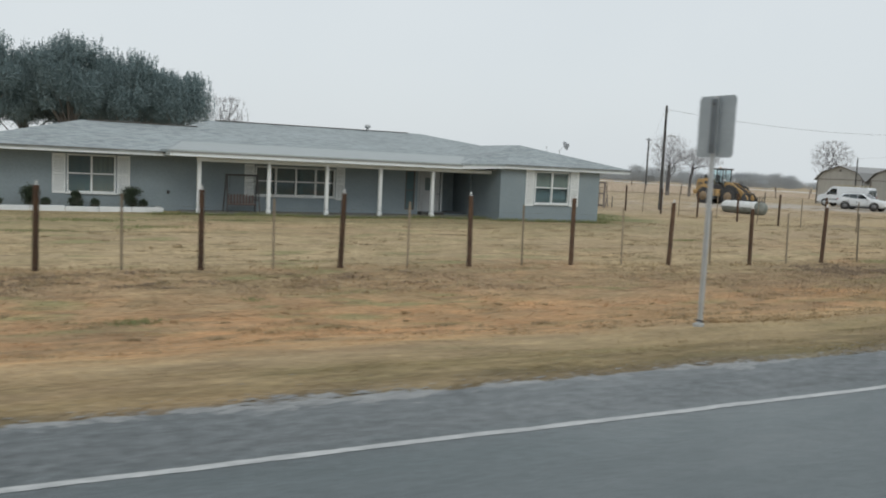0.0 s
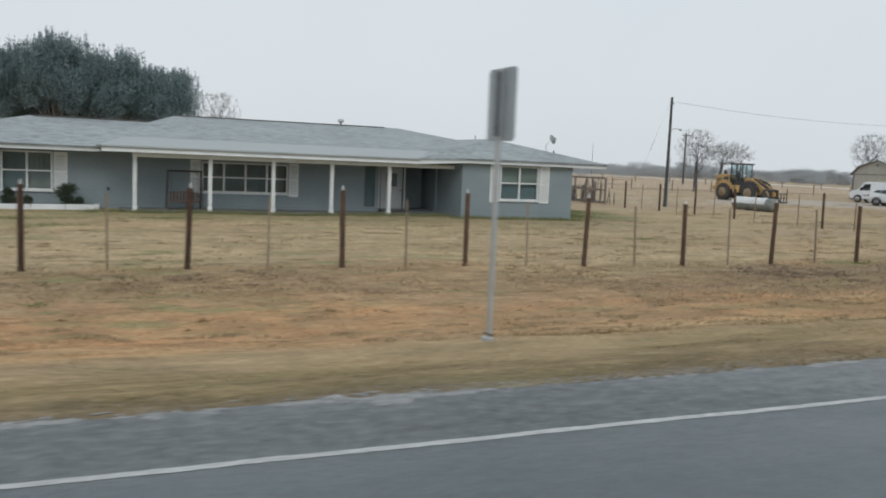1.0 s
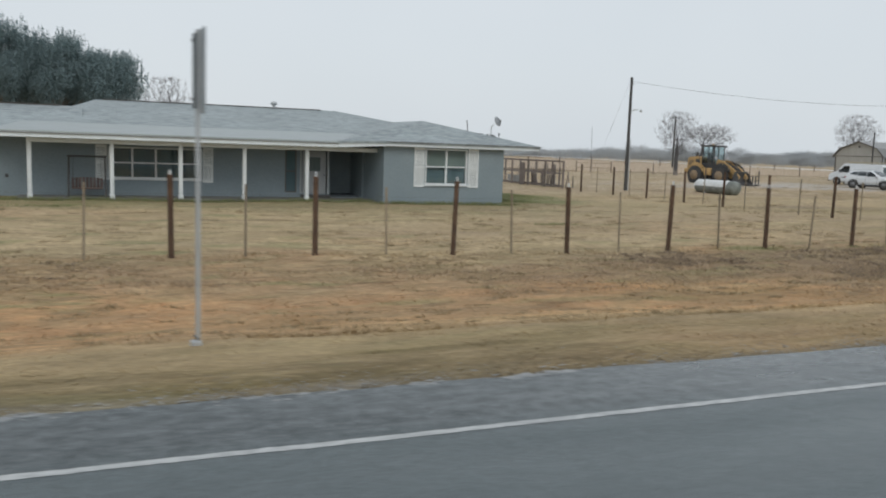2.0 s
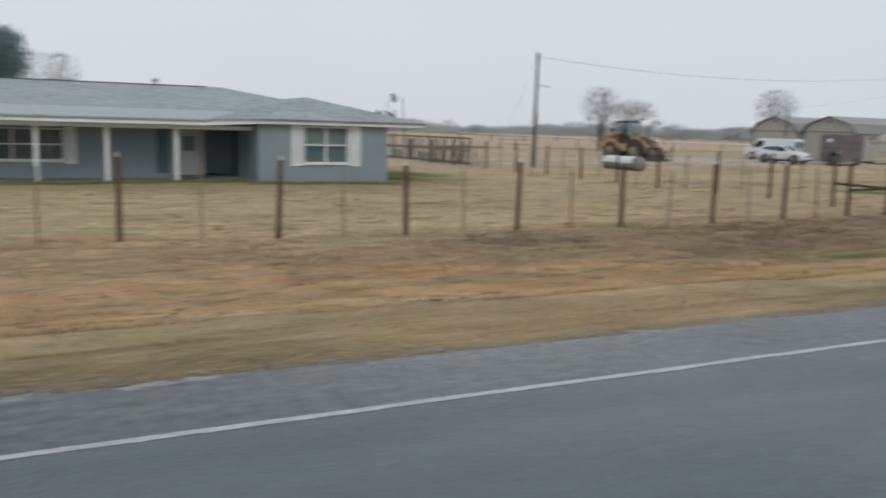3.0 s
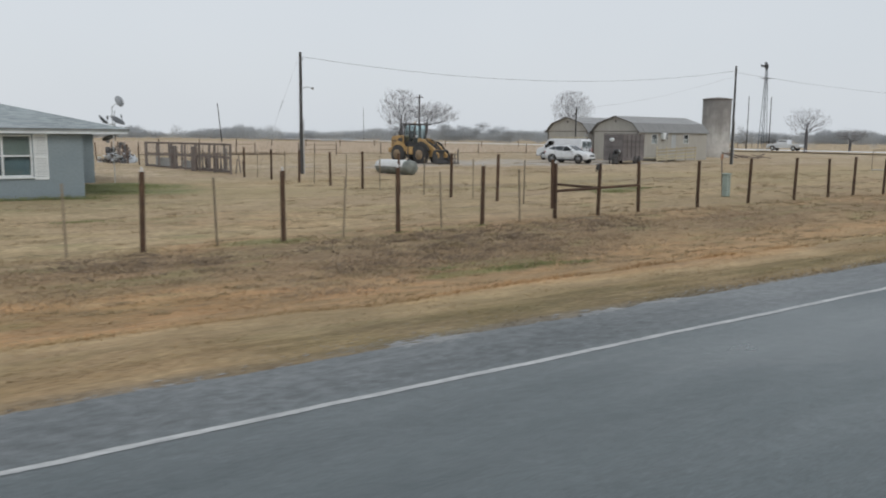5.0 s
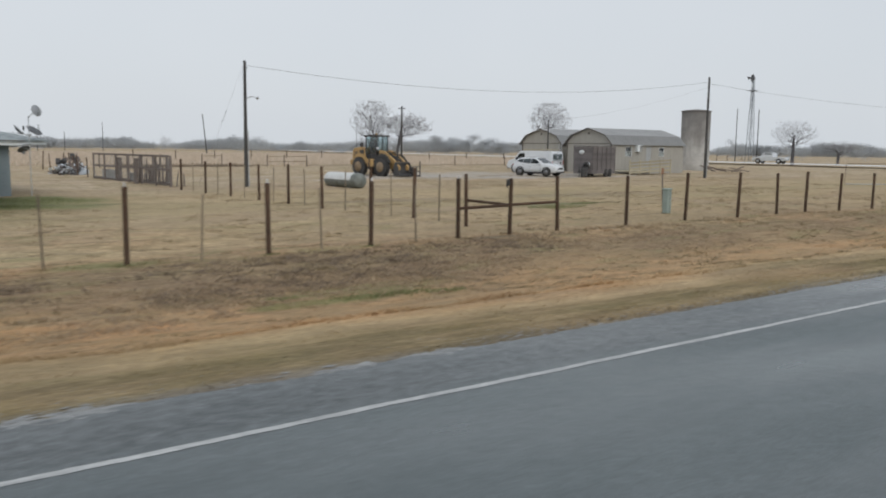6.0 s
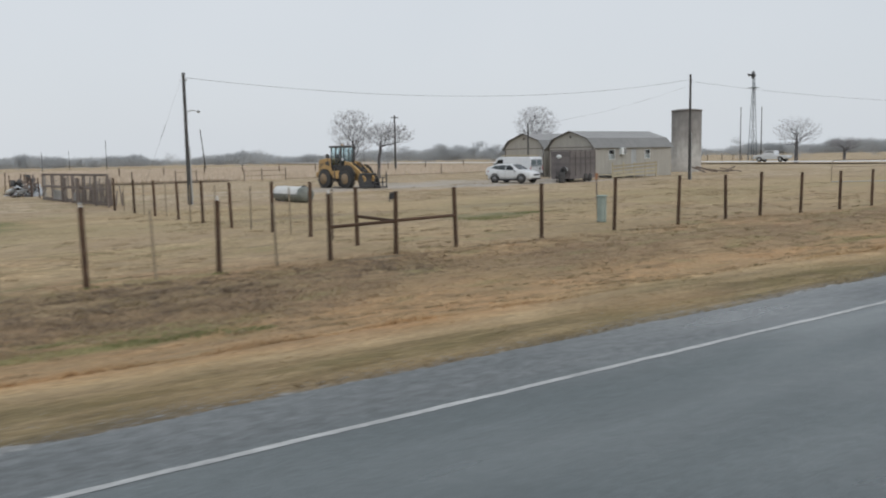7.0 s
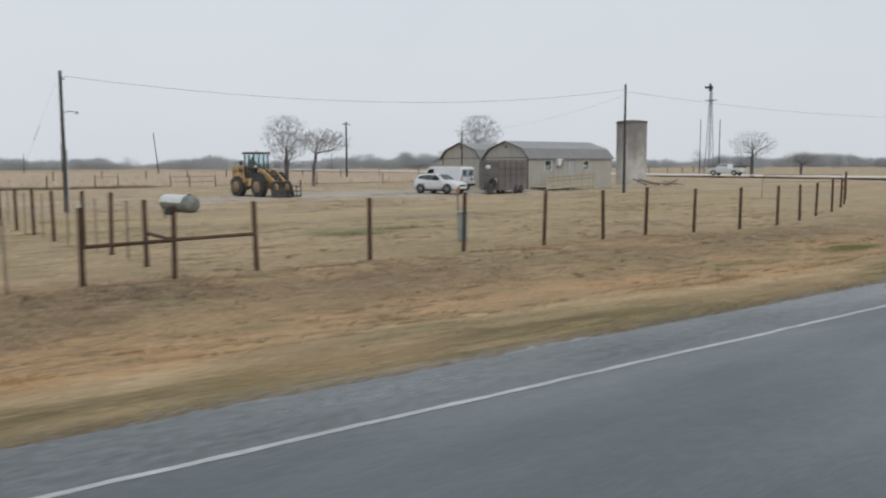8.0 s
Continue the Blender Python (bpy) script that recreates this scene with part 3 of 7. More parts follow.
def part(name, bm, material, parent, label=""):
    """Links a bmesh as one mesh object under a thing or a part."""
    ob = new(name, mesh_of(name, bm, material))
    ob.parent = parent
    if parent is not None and parent.type == "MESH":
        ob.matrix_parent_inverse = Matrix.Identity(4)
    return tagged(ob, label)


def thing(name, label, category, at=(0, 0, 0), turn=0.0, group="", kind=""):
    ob = new(name)
    ob.empty_display_size = 0.2
    ob.matrix_basis = pose(*at, 0, 0, turn)
    return tagged(ob, label, category, group, kind)


def box(bm, lo, hi, bevel=0.0, turn=None):
    """A block between two corners, its edges bevelled, turned about its middle by a matrix."""
    lo, hi = Vector(lo), Vector(hi)
    mid = (lo + hi) / 2
    m = Matrix.Translation(mid) @ (turn or Matrix.Identity(4)) @ Matrix.Diagonal((*(hi - lo), 1))
    made = bmesh.ops.create_cube(bm, size=1, matrix=m)["verts"]
    if bevel:
        edges = {e for v in made for e in v.link_edges}
        bmesh.ops.bevel(bm, geom=list(edges), offset=bevel, segments=1, affect="EDGES", profile=0.5)
    return bm


def beam(bm, p, q, w, h=None, bevel=0.0):
    """A square bar from p to q."""
    p, q = Vector(p), Vector(q)
    d = q - p
    t = d.to_track_quat("Z", "Y").to_matrix().to_4x4()
    m = Matrix.Translation((p + q) / 2) @ t @ Matrix.Diagonal((w, h or w, d.length, 1))
    made = bmesh.ops.create_cube(bm, size=1, matrix=m)["verts"]
    if bevel:
        bmesh.ops.bevel(bm, geom=list({e for v in made for e in v.link_edges}), offset=bevel, segments=1, affect="EDGES", profile=0.5)
    return bm


def rod(bm, p, q, r, r2=None, segs=8):
    """A round bar or cone from p to q."""
    p, q = Vector(p), Vector(q)
    d = q - p
    m = Matrix.Translation((p + q) / 2) @ d.to_track_quat("Z", "Y").to_matrix().to_4x4()
    bmesh.ops.create_cone(bm, cap_ends=True, segments=segs, radius1=r, radius2=r if r2 is None else r2, depth=d.length, matrix=m)
    return bm


def lathe(bm, profile, m=None, segs=20):
    """A body of revolution about z from (radius, height) pairs."""
    m = m or Matrix.Identity(4)
    rings = []
    for r, z in profile:
        if r < 1e-5:
            rings.append([bm.verts.new(m @ Vector((0, 0, z)))])
        else:
            rings.append([bm.verts.new(m @ Vector((r * math.cos(2 * math.pi * k / segs), r * math.sin(2 * math.pi * k / segs), z))) for k in range(segs)])
    for a, b in zip(rings, rings[1:]):
        for k in range(segs):
            k2 = (k + 1) % segs
            if len(a) == 1 and len(b) > 1:
                bm.faces.new((a[0], b[k2], b[k]))
            elif len(b) == 1 and len(a) > 1:
                bm.faces.new((a[k], a[k2], b[0]))
            elif len(a) > 1:
                bm.faces.new((a[k], a[k2], b[k2], b[k]))
    bmesh.ops.recalc_face_normals(bm, faces=bm.faces[:])
    for f in bm.faces:
        f.smooth = True
    return bm


def slab(bm, outline, thick, m=None):
    """A plate from an outline in x and z, drawn out along y by its thickness."""
    m = m or Matrix.Identity(4)
    a = [bm.verts.new(m @ Vector((x, 0, z))) for x, z in outline]
    b = [bm.verts.new(m @ Vector((x, thick, z))) for x, z in outline]
    bm.faces.new(a)
    bm.faces.new(b[::-1])
    for k in range(len(a)):
        k2 = (k + 1) % len(a)
        bm.faces.new((a[k2], a[k], b[k], b[k2]))
    bmesh.ops.recalc_face_normals(bm, faces=bm.faces[:])
    return bm


def sheet(bm, quad, thick):
    """A thick plate over three or four corners, its upper face as given."""
    top = [bm.verts.new(v) for v in quad]
    low = [bm.verts.new((v[0], v[1], v[2] - thick)) for v in quad]
    bm.faces.new(top)
    bm.faces.new(low[::-1])
    for k in range(len(top)):
        k2 = (k + 1) % len(top)
        bm.faces.new((top[k2], top[k], low[k], low[k2]))
    bmesh.ops.recalc_face_normals(bm, faces=bm.faces[:])
    return bm


def raw_mesh(name, verts, faces, material):
    me = bpy.data.meshes.new(name)
    me.from_pydata(verts, [], faces)
    me.materials.append(material)
    return me


def tris_mesh(name, co, material):
    """A mesh of loose triangles from an array (n, 3, 3)."""
    n = len(co)
    me = bpy.data.meshes.new(name)
    me.vertices.add(3 * n)
    me.vertices.foreach_set("co", np.ascontiguousarray(co, dtype=np.float32).ravel())
    me.loops.add(3 * n)
    me.loops.foreach_set("vertex_index", np.arange(3 * n, dtype=np.int32))
    me.polygons.add(n)
    me.polygons.foreach_set("loop_start", np.arange(0, 3 * n, 3, dtype=np.int32))
    me.update(calc_edges=True)
    me.materials.append(material)
    return me


def sweep(bm, pts, r, segs=5):
    """One round bar through a row of points."""
    pts = [Vector(p) for p in pts]
    rings = []
    for k, p in enumerate(pts):
        d = pts[min(k + 1, len(pts) - 1)] - pts[max(k - 1, 0)]
        q = d.to_track_quat("Z", "Y")
        rings.append([bm.verts.new(p + q @ Vector((r * math.cos(2 * math.pi * i / segs), r * math.sin(2 * math.pi * i / segs), 0))) for i in range(segs)])
    for a0, b0 in zip(rings, rings[1:]):
        for i in range(segs):
            bm.faces.new((a0[i], a0[(i + 1) % segs], b0[(i + 1) % segs], b0[i]))
    bm.faces.new(rings[0][::-1]), bm.faces.new(rings[-1])
    return bm


B = bmesh.new

# ---------------------------------------------------------------- ground and road
GY = [-400, -40, -12, -6.5, -4.2, 7.25, 8.2, 10.4, 12.8, 15.0, 17.0, 18.9, 24, 35, 48, 58, 80, 3000]
GZ = [-0.3, -0.4, -0.5, -0.2, -0.07, -0.06, -0.09, -0.28, -0.66, -0.72, -0.54, -0.40, -0.34, -0.27, -0.2, -0.03, 0.0, 0.0]


def lump(x, y):
    s = min(1.0, max(0.0, (y - 7.6) / 2.0)) * min(1.0, max(0.15, (130 - y) / 60))
    return s * (0.07 * noise.noise((x * 0.22, y * 0.3, 0)) + 0.03 * noise.noise((x * 0.9, y * 1.1, 3)))


def ground_z(x, y):
    """Height of the ground: road crown, shallow ditch, rise to the fence, level yard."""
    hollow = 0.17 * float(np.interp(x, [20, 30, 42, 52], [0, 1, 1, 0])) * float(np.interp(y, [40, 54, 68, 90], [0, 1, 1, 0]))
    rise = 0.1 * float(np.interp(x, [32, 36, 52, 60], [0, 1, 1, 0.3])) * float(np.interp(y, [15, 18.4, 23, 30], [0, 1, 1, 0]))
    return float(np.interp(y, GY, GZ)) + lump(x, y) - hollow + rise


gx = np.concatenate([[-3000, -1200, -500, -220, -110, -60, -35, -22], np.arange(-14, 72, 0.5), np.arange(72, 130, 2.5), [140, 180, 240, 330, 500, 900, 1600, 3000]])
gy = np.concatenate([[-3000, -900, -300, -120, -60, -30, -18, -12, -8, -6.5, -5, -4.2], np.arange(-3.5, 7.2, 2.0), np.arange(7.25, 22, 0.3), np.arange(22, 44, 0.6), np.arange(44, 100, 1.6), [104, 112, 125, 145, 175, 220, 300, 450, 800, 1500, 3000]])
gv = [(float(x), float(y), ground_z(x, y)) for y in gy for x in gx]
nx = len(gx)
gf = [(j * nx + i, j * nx + i + 1, (j + 1) * nx + i + 1, (j + 1) * nx + i) for j in range(len(gy) - 1) for i in range(nx - 1)]
ground = new("ground", raw_mesh("ground", gv, gf, M_GROUND))
for pl in ground.data.polygons:
    pl.use_smooth = True
tagged(ground, "dormant straw-brown grass ground with a shallow roadside ditch", "ground", kind="structure")

# the road: a slab whose far edge is ragged
rx = np.concatenate([[-600, -200, -80, -30], np.arange(-14, 75, 0.3), np.arange(76, 140, 2), [148, 200, 400, 700]])
rv, rf = [], []
for x in rx:
    ragged = 7.3 - float(np.interp(x, [21, 30], [0, 0.04])) + 0.07 * noise.noise((x * 0.7, 5, 0)) + 0.04 * noise.noise((x * 2.6, 8, 0))
    rv += [(x, -4.0, -0.10), (x, -3.9, 0.0), (x, -1.0, 0.02), (x, 2.5, 0.03), (x, 6.9, 0.0), (x, ragged, -0.012), (x, ragged + 0.05, -0.10)]
for k in range(len(rx) - 1):
    for j in range(6):
        a0 = k * 7 + j
        rf.append((a0, a0 + 7, a0 + 8, a0 + 1))
tagged(new("road", raw_mesh("road", rv, rf, M_ASPHALT)), "wet dark grey asphalt road with a ragged edge", "road", kind="structure")

lv, lf = [], []
lx = np.concatenate([[-600, -200, -80, -30, -15], np.arange(-9, 76, 0.06), np.arange(77, 140, 2), [148, 200, 400, 700]])
for x in lx:
    mid = 6.0 - float(np.interp(x, [21, 30], [0, 0.055])) + 0.022 * noise.noise((x * 0.5, 2, 0)) + 0.014 * noise.noise((x * 1.9, 2, 4))
    edge = [mid + s * (0.044 + 0.012 * noise.noise((x * 2.2, 4 + s, 0)) + 0.014 * noise.noise((x * 11, 9 + s, 0))) for s in (-1, 1)]
    lv += [(x, e, 0.03 - 0.03 * (e - 2.5) / 4.4 + 0.0025) for e in edge]
for k in range(len(lx) - 1):
    lf.append((2 * k, 2 * k + 2, 2 * k + 3, 2 * k + 1))
tagged(new("edge_line", raw_mesh("edge_line", lv, lf, M_LINE)), "worn white painted edge line on the asphalt", "road marking", kind="structure")

# loose stones between asphalt and grass
rng = np.random.default_rng(4)
def pebbles(count):
    """Loose stones along the shoulder."""
    x = rng.uniform(-13, 72, count * 2)
    keep = np.array([noise.noise((a * 0.33, 11, 0)) + 0.5 * noise.noise((a * 1.3, 5, 2)) for a in x]) + rng.normal(0, 0.22, count * 2) > 0.12
    x = x[keep]
    count = len(x)
    c = np.stack([x, 7.2 + 0.1 + rng.gamma(1.9, 0.14, count), np.zeros(count)], 1)
    c[:, 2] = [ground_z(x, y) + 0.045 for x, y, _ in c]
    r = rng.uniform(0.004, 0.014, (count, 1, 1))
    unit = np.array([[1, 0, 0], [-0.4, 0.8, 0], [-0.5, -0.8, 0.1], [0, 0, 0.8]], float)
    p = c[:, None, :] + unit[None] * r * rng.uniform(0.7, 1.3, (count, 4, 3))
    return np.concatenate([p[:, [0, 1, 3]], p[:, [1, 2, 3]], p[:, [2, 0, 3]]])


tagged(new("pebbles", tris_mesh("pebbles", pebbles(9000), M_PEBBLE)), "scattered small grey pebbles along the road edge", "gravel", kind="stuff")


def blades(count, x0, x1, y0, y1, tall, wide, edge, flat=0.6):
    """Loose dry blades, thicker towards the near edge of the stretch."""
    x = rng.uniform(x0, x1, count)
    y = y0 + (y1 - y0) * rng.uniform(0, 1, count) ** edge
    z = np.array([ground_z(a, b) for a, b in zip(x, y)])
    tuft = np.array([noise.noise((a * 0.8, b * 1.1, 9)) for a, b in zip(x, y)])
    h = tall * rng.uniform(0.4, 1.3, count) * (1 + 0.9 * np.clip(tuft, -0.6, 1))
    ang = rng.uniform(0, math.pi, count)
    w = wide * rng.uniform(0.6, 1.4, count)
    lean = rng.normal(0, flat, (count, 2)) * h[:, None] * np.array([1.3, 0.8])
    base = np.stack([x, y, z - 0.01], 1)
    side = np.stack([np.cos(ang) * w, np.sin(ang) * w, np.zeros(count)], 1)
    top = base + np.concatenate([lean, h[:, None]], 1)
    return np.stack([base - side, base + side, top], 1)


def mow_line(count):
    """The ragged edge where the mown strip ends: a low bank of longer grass along the road."""
    q = blades(count, -12, 66, 10.6, 10.9, 0.075, 0.014, 1.0, 1.1)
    there = np.array([noise.noise((a * 0.11, 31, 0)) + 0.3 * noise.noise((a * 0.7, 33, 0)) for a in q[:, 0, 0]]) + np.interp(q[:, 0, 0], [-12, 10, 20, 42, 60], [-0.5, -0.25, 0.3, 0.3, -0.3]) > 0
    q = q[there]
    shift = np.array([0.35 * noise.noise((a * 0.15, 21, 0)) + 0.12 * noise.noise((a * 0.8, 22, 0)) for a in q[:, 0, 0]])
    q[:, :, 1] += shift[:, None]
    return q


turfs = np.concatenate([blades(60000, -12, 66, 7.45, 10.7, 0.028, 0.011, 1.0, 2.0), mow_line(14000), blades(90000, -12, 66, 10.8, 18.9, 0.033, 0.016, 1.0, 2.8), blades(60000, -12, 75, 18.5, 36, 0.022, 0.014, 1.0, 3.0),
                        blades(3500, -12, 62, 18.5, 19.1, 0.10, 0.010, 1.0, 0.9), blades(9000, -12, 66, 7.28, 7.75, 0.05, 0.010, 1.3, 1.2), blades(20000, 28, 100, 36, 90, 0.03, 0.03, 1.0, 3.0)])
tagged(new("grass", tris_mesh("grass", turfs, M_GRASS)), "short dry straw-coloured grass on verge and lawn", "grass", kind="stuff")



def tussocks(count, x0, x1, y0, y1, wide, deep, tall, per, seed, field=0.0, grain=0.35):
    """Low ragged clumps of old grass, longer than deep, gathered where a slow noise is high."""
    r = np.random.default_rng(seed)
    x, y = r.uniform(x0, x1, count * 3), r.uniform(y0, y1, count * 3)
    keep = [noise.noise((a * grain * 0.6, b * grain, seed)) + 0.4 * noise.noise((a * 1.3, b * 1.7, seed + 3)) + r.normal(0, 0.15) > field for a, b in zip(x, y)]
    x, y = x[keep][:count], y[keep][:count]
    n = len(x)
    w, d, h = wide * r.gamma(3, 0.33, n), deep * r.gamma(3, 0.33, n), tall * r.uniform(0.5, 1.4, n)
    px, py = (x[:, None] + r.normal(0, 0.5, (n, per)) * w[:, None]).ravel(), (y[:, None] + r.normal(0, 0.5, (n, per)) * d[:, None]).ravel()
    hh = np.repeat(h, per) * r.uniform(0.4, 1.2, n * per)
    z = np.array([ground_z(a, b) for a, b in zip(px, py)])
    ang = r.uniform(0, math.pi, n * per)
    bw = r.uniform(0.006, 0.014, n * per)
    base = np.stack([px, py, z - 0.01], 1)
    side = np.stack([np.cos(ang) * bw, np.sin(ang) * bw, np.zeros(n * per)], 1)
    top = base + np.stack([r.normal(0, 0.8, n * per) * hh, r.normal(0, 0.6, n * per) * hh, hh], 1)
    return np.stack([base - side, base + side, top], 1)


def spots(places, per, seed, tall=0.07):
    """Blades strewn over oval patches (x, y, half length, half depth)."""
    r = np.random.default_rng(seed)
    out = []
    for x, y, w, d in places:
        n = int(per * w * d)
        q = r.normal(0, 0.45, (n, 2)) * (w, d) + (x, y)
        z = np.array([ground_z(a, b) for a, b in q])
        h = tall * r.uniform(0.4, 1.3, n)
        ang, bw = r.uniform(0, math.pi, n), r.uniform(0.006, 0.013, n)
        base = np.stack([q[:, 0], q[:, 1], z - 0.01], 1)
        side = np.stack([np.cos(ang) * bw, np.sin(ang) * bw, np.zeros(n)], 1)
        out.append(np.stack([base - side, base + side, base + np.stack([r.normal(0, 0.6, n) * h, r.normal(0, 0.6, n) * h, h], 1)], 1))
    return np.concatenate(out)


old_grass = np.concatenate([
    tussocks(1300, -12, 66, 11.0, 18.6, 0.34, 0.10, 0.06, 40, 3, 0.05),
    tussocks(1250, -12, 75, 19.0, 34.5, 0.5, 0.10, 0.065, 48, 7, -0.05),
    tussocks(600, 36, 90, 30, 56, 1.0, 0.2, 0.07, 50, 11, 0.1, 0.15)])
tagged(new("old_grass", tris_mesh("old_grass", old_grass, M_TUSSOCK)), "ragged darker clumps of old dead grass", "grass", kind="stuff")
scrub = np.concatenate([
    tussocks(420, -8, 16, 16.4, 18.7, 0.5, 0.25, 0.06, 36, 17, -0.1),
    tussocks(800, 16, 46, 14.8, 18.7, 0.6, 0.3, 0.065, 36, 19, -0.2),
    tussocks(420, 24, 36, 12.6, 16.5, 0.4, 0.2, 0.07, 40, 23, 0.0)])
tagged(new("dead_scrub", tris_mesh("dead_scrub", scrub, M_SCRUB)), "purplish-brown dead scrub along the fence line", "scrub", kind="stuff")
heath = np.concatenate([tussocks(240, 46, 60, 86.3, 88.2, 0.9, 0.4, 0.3, 40, 53, -0.3), tussocks(330, 21, 33, 14.9, 18.5, 0.45, 0.16, 0.08, 44, 41, 0.0), tussocks(90, -6, 9, 16.9, 18.5, 0.5, 0.15, 0.07, 44, 43, 0.0), tussocks(120, 33, 40, 16.2, 18.5, 0.45, 0.15, 0.07, 40, 47, 0.05)])
tagged(new("heath", tris_mesh("heath", heath, M_HEATH)), "dark brown withered clumps before the fence", "scrub", kind="stuff")
fringe = [(x, 34.55 + 0.12 * math.sin(x * 2.3), 0.7, 0.22) for x in np.arange(5.2, 20.2, 0.8)] + [(x, 33.75, 0.7, 0.25) for x in np.arange(20.4, 26.4, 0.8)]
green = np.concatenate([
    spots([(1.97, 14.74, 0.55, 0.3), (4.2, 16.0, 0.3, 0.2), (29.7, 13.9, 0.9, 0.4), (30.7, 13.9, 0.9, 0.4), (31.5, 13.5, 0.6, 0.3), (28.3, 14.6, 0.5, 0.3), (60.4, 14.1, 2.0, 0.7), (-1.5, 13.6, 0.5, 0.3), (26.6, 18.7, 0.3, 0.15), (30.1, 18.7, 0.35, 0.15), (33.0, 18.7, 0.3, 0.15)], 1800, 5),
    spots([(47.6, 26.6, 2.2, 1.0), (50.5, 27.5, 1.3, 0.6), (23.5, 25.3, 1.2, 0.4), (0.7, 27.4, 1.6, 0.6), (7.7, 32.0, 1.6, 0.5), (1.9, 31.3, 2.6, 0.7), (4.0, 29.0, 1.4, 0.5), (-2.5, 29.5, 2.0, 0.6)], 900, 6),
    spots([(27.6, 36.5, 1.6, 1.6), (29.5, 39.5, 1.8, 1.8), (27.2, 40.5, 1.4, 2.0)], 700, 9, 0.06),
    spots(fringe, 1500, 8, 0.16)])
tagged(new("green_weeds", tris_mesh("green_weeds", green, M_WEED)), "patches of dull green weeds in the dry grass", "grass", kind="stuff")


def washed_gravel(places, seed=31):
    """Pale wet gravel washed over the ragged asphalt edge: thin ragged flakes, thick in places (x from, x to, width), sparse between."""
    r = np.random.default_rng(seed)
    cx, cy, rad = [], [], []
    for x0, x1, wide in places:
        n = int(650 * (x1 - x0) * wide)
        x = r.uniform(x0, x1, n)
        e = np.sin(np.pi * (x - x0) / (x1 - x0)) ** 0.5
        mid = np.array([7.36 + 0.08 * noise.noise((a * 1.1, 3, 7)) + 0.04 * noise.noise((a * 4.0, 6, 7)) for a in x])
        cx.append(x), cy.append(mid + r.normal(0, 0.36, n) * wide * e), rad.append(r.gamma(2.0, 0.014, n) + 0.008)
    x = r.uniform(-12, 66, 2200)
    cx.append(x), cy.append(7.42 + r.normal(0, 0.14, 2200)), rad.append(r.gamma(2.0, 0.006, 2200) + 0.004)
    x, y, rad = np.concatenate(cx), np.concatenate(cy), np.concatenate(rad)
    edge = np.array([7.3 + 0.07 * noise.noise((a * 0.7, 5, 0)) + 0.04 * noise.noise((a * 2.6, 8, 0)) for a in x])
    z = np.where(y < edge, np.where(y < 6.9, 0.0, -0.012 * (y - 6.9) / 0.4), np.array([ground_z(a, b) for a, b in zip(x, y)]) + 0.012) + r.uniform(0.001, 0.005, len(x))
    tri = []
    for k in range(5):
        a0, a1 = 2 * math.pi * k / 5, 2 * math.pi * (k + 1) / 5
        f0, f1 = 0.75 + 0.25 * np.sin(x * 91 + 2.4 * k), 0.75 + 0.25 * np.sin(x * 91 + 2.4 * ((k + 1) % 5))
        tri.append(np.stack([np.stack([x, y, z + 0.006], 1), np.stack([x + 2.0 * rad * f0 * math.cos(a0), y + rad * f0 * math.sin(a0), z - 0.004], 1), np.stack([x + 2.0 * rad * f1 * math.cos(a1), y + rad * f1 * math.sin(a1), z - 0.004], 1)], 1))
    return np.concatenate(tri)


tagged(new("washed_gravel", tris_mesh("washed_gravel", washed_gravel([(-4.0, -1.5, 0.25), (0.1, 1.3, 0.2), (1.4, 3.9, 0.38), (4.2, 4.9, 0.25), (5.2, 6.1, 0.15), (6.4, 8.5, 0.28), (9.9, 10.9, 0.2), (11.3, 11.9, 0.15), (12.3, 13.4, 0.2), (17.7, 18.6, 0.2), (22.2, 23.4, 0.3), (25.2, 25.9, 0.25), (26.3, 27.0, 0.25), (34.4, 35.0, 0.15), (38.0, 39.5, 0.2)]), M_WASH)), "pale wet gravel washed along the asphalt edge", "gravel", kind="stuff")

# the other road far off
fr = [(148, -6), (150, 20), (157, 80), (163, 189), (180, 270), (230, 450), (310, 700)]
fv = [(x + s * 5, y, 0.35 + (0.0 if y < 100 else 0.25)) for x, y in fr for s in (-1, 1)]
tagged(new("far_road", raw_mesh("far_road", fv, [(2 * k, 2 * k + 1, 2 * k + 3, 2 * k + 2) for k in range(len(fr) - 1)], M_FAR_ROAD)), "pale wet highway across the far field", "road", kind="structure")

# ---------------------------------------------------------------- the house


def wpart(name, bm, material, parent, label=""):
    """A part whose mesh is given in the world's metres."""
    ob = part(name, bm, material, parent, label)
    if parent.type == "EMPTY":
        ob.matrix_parent_inverse = parent.matrix_basis.inverted()
    return ob


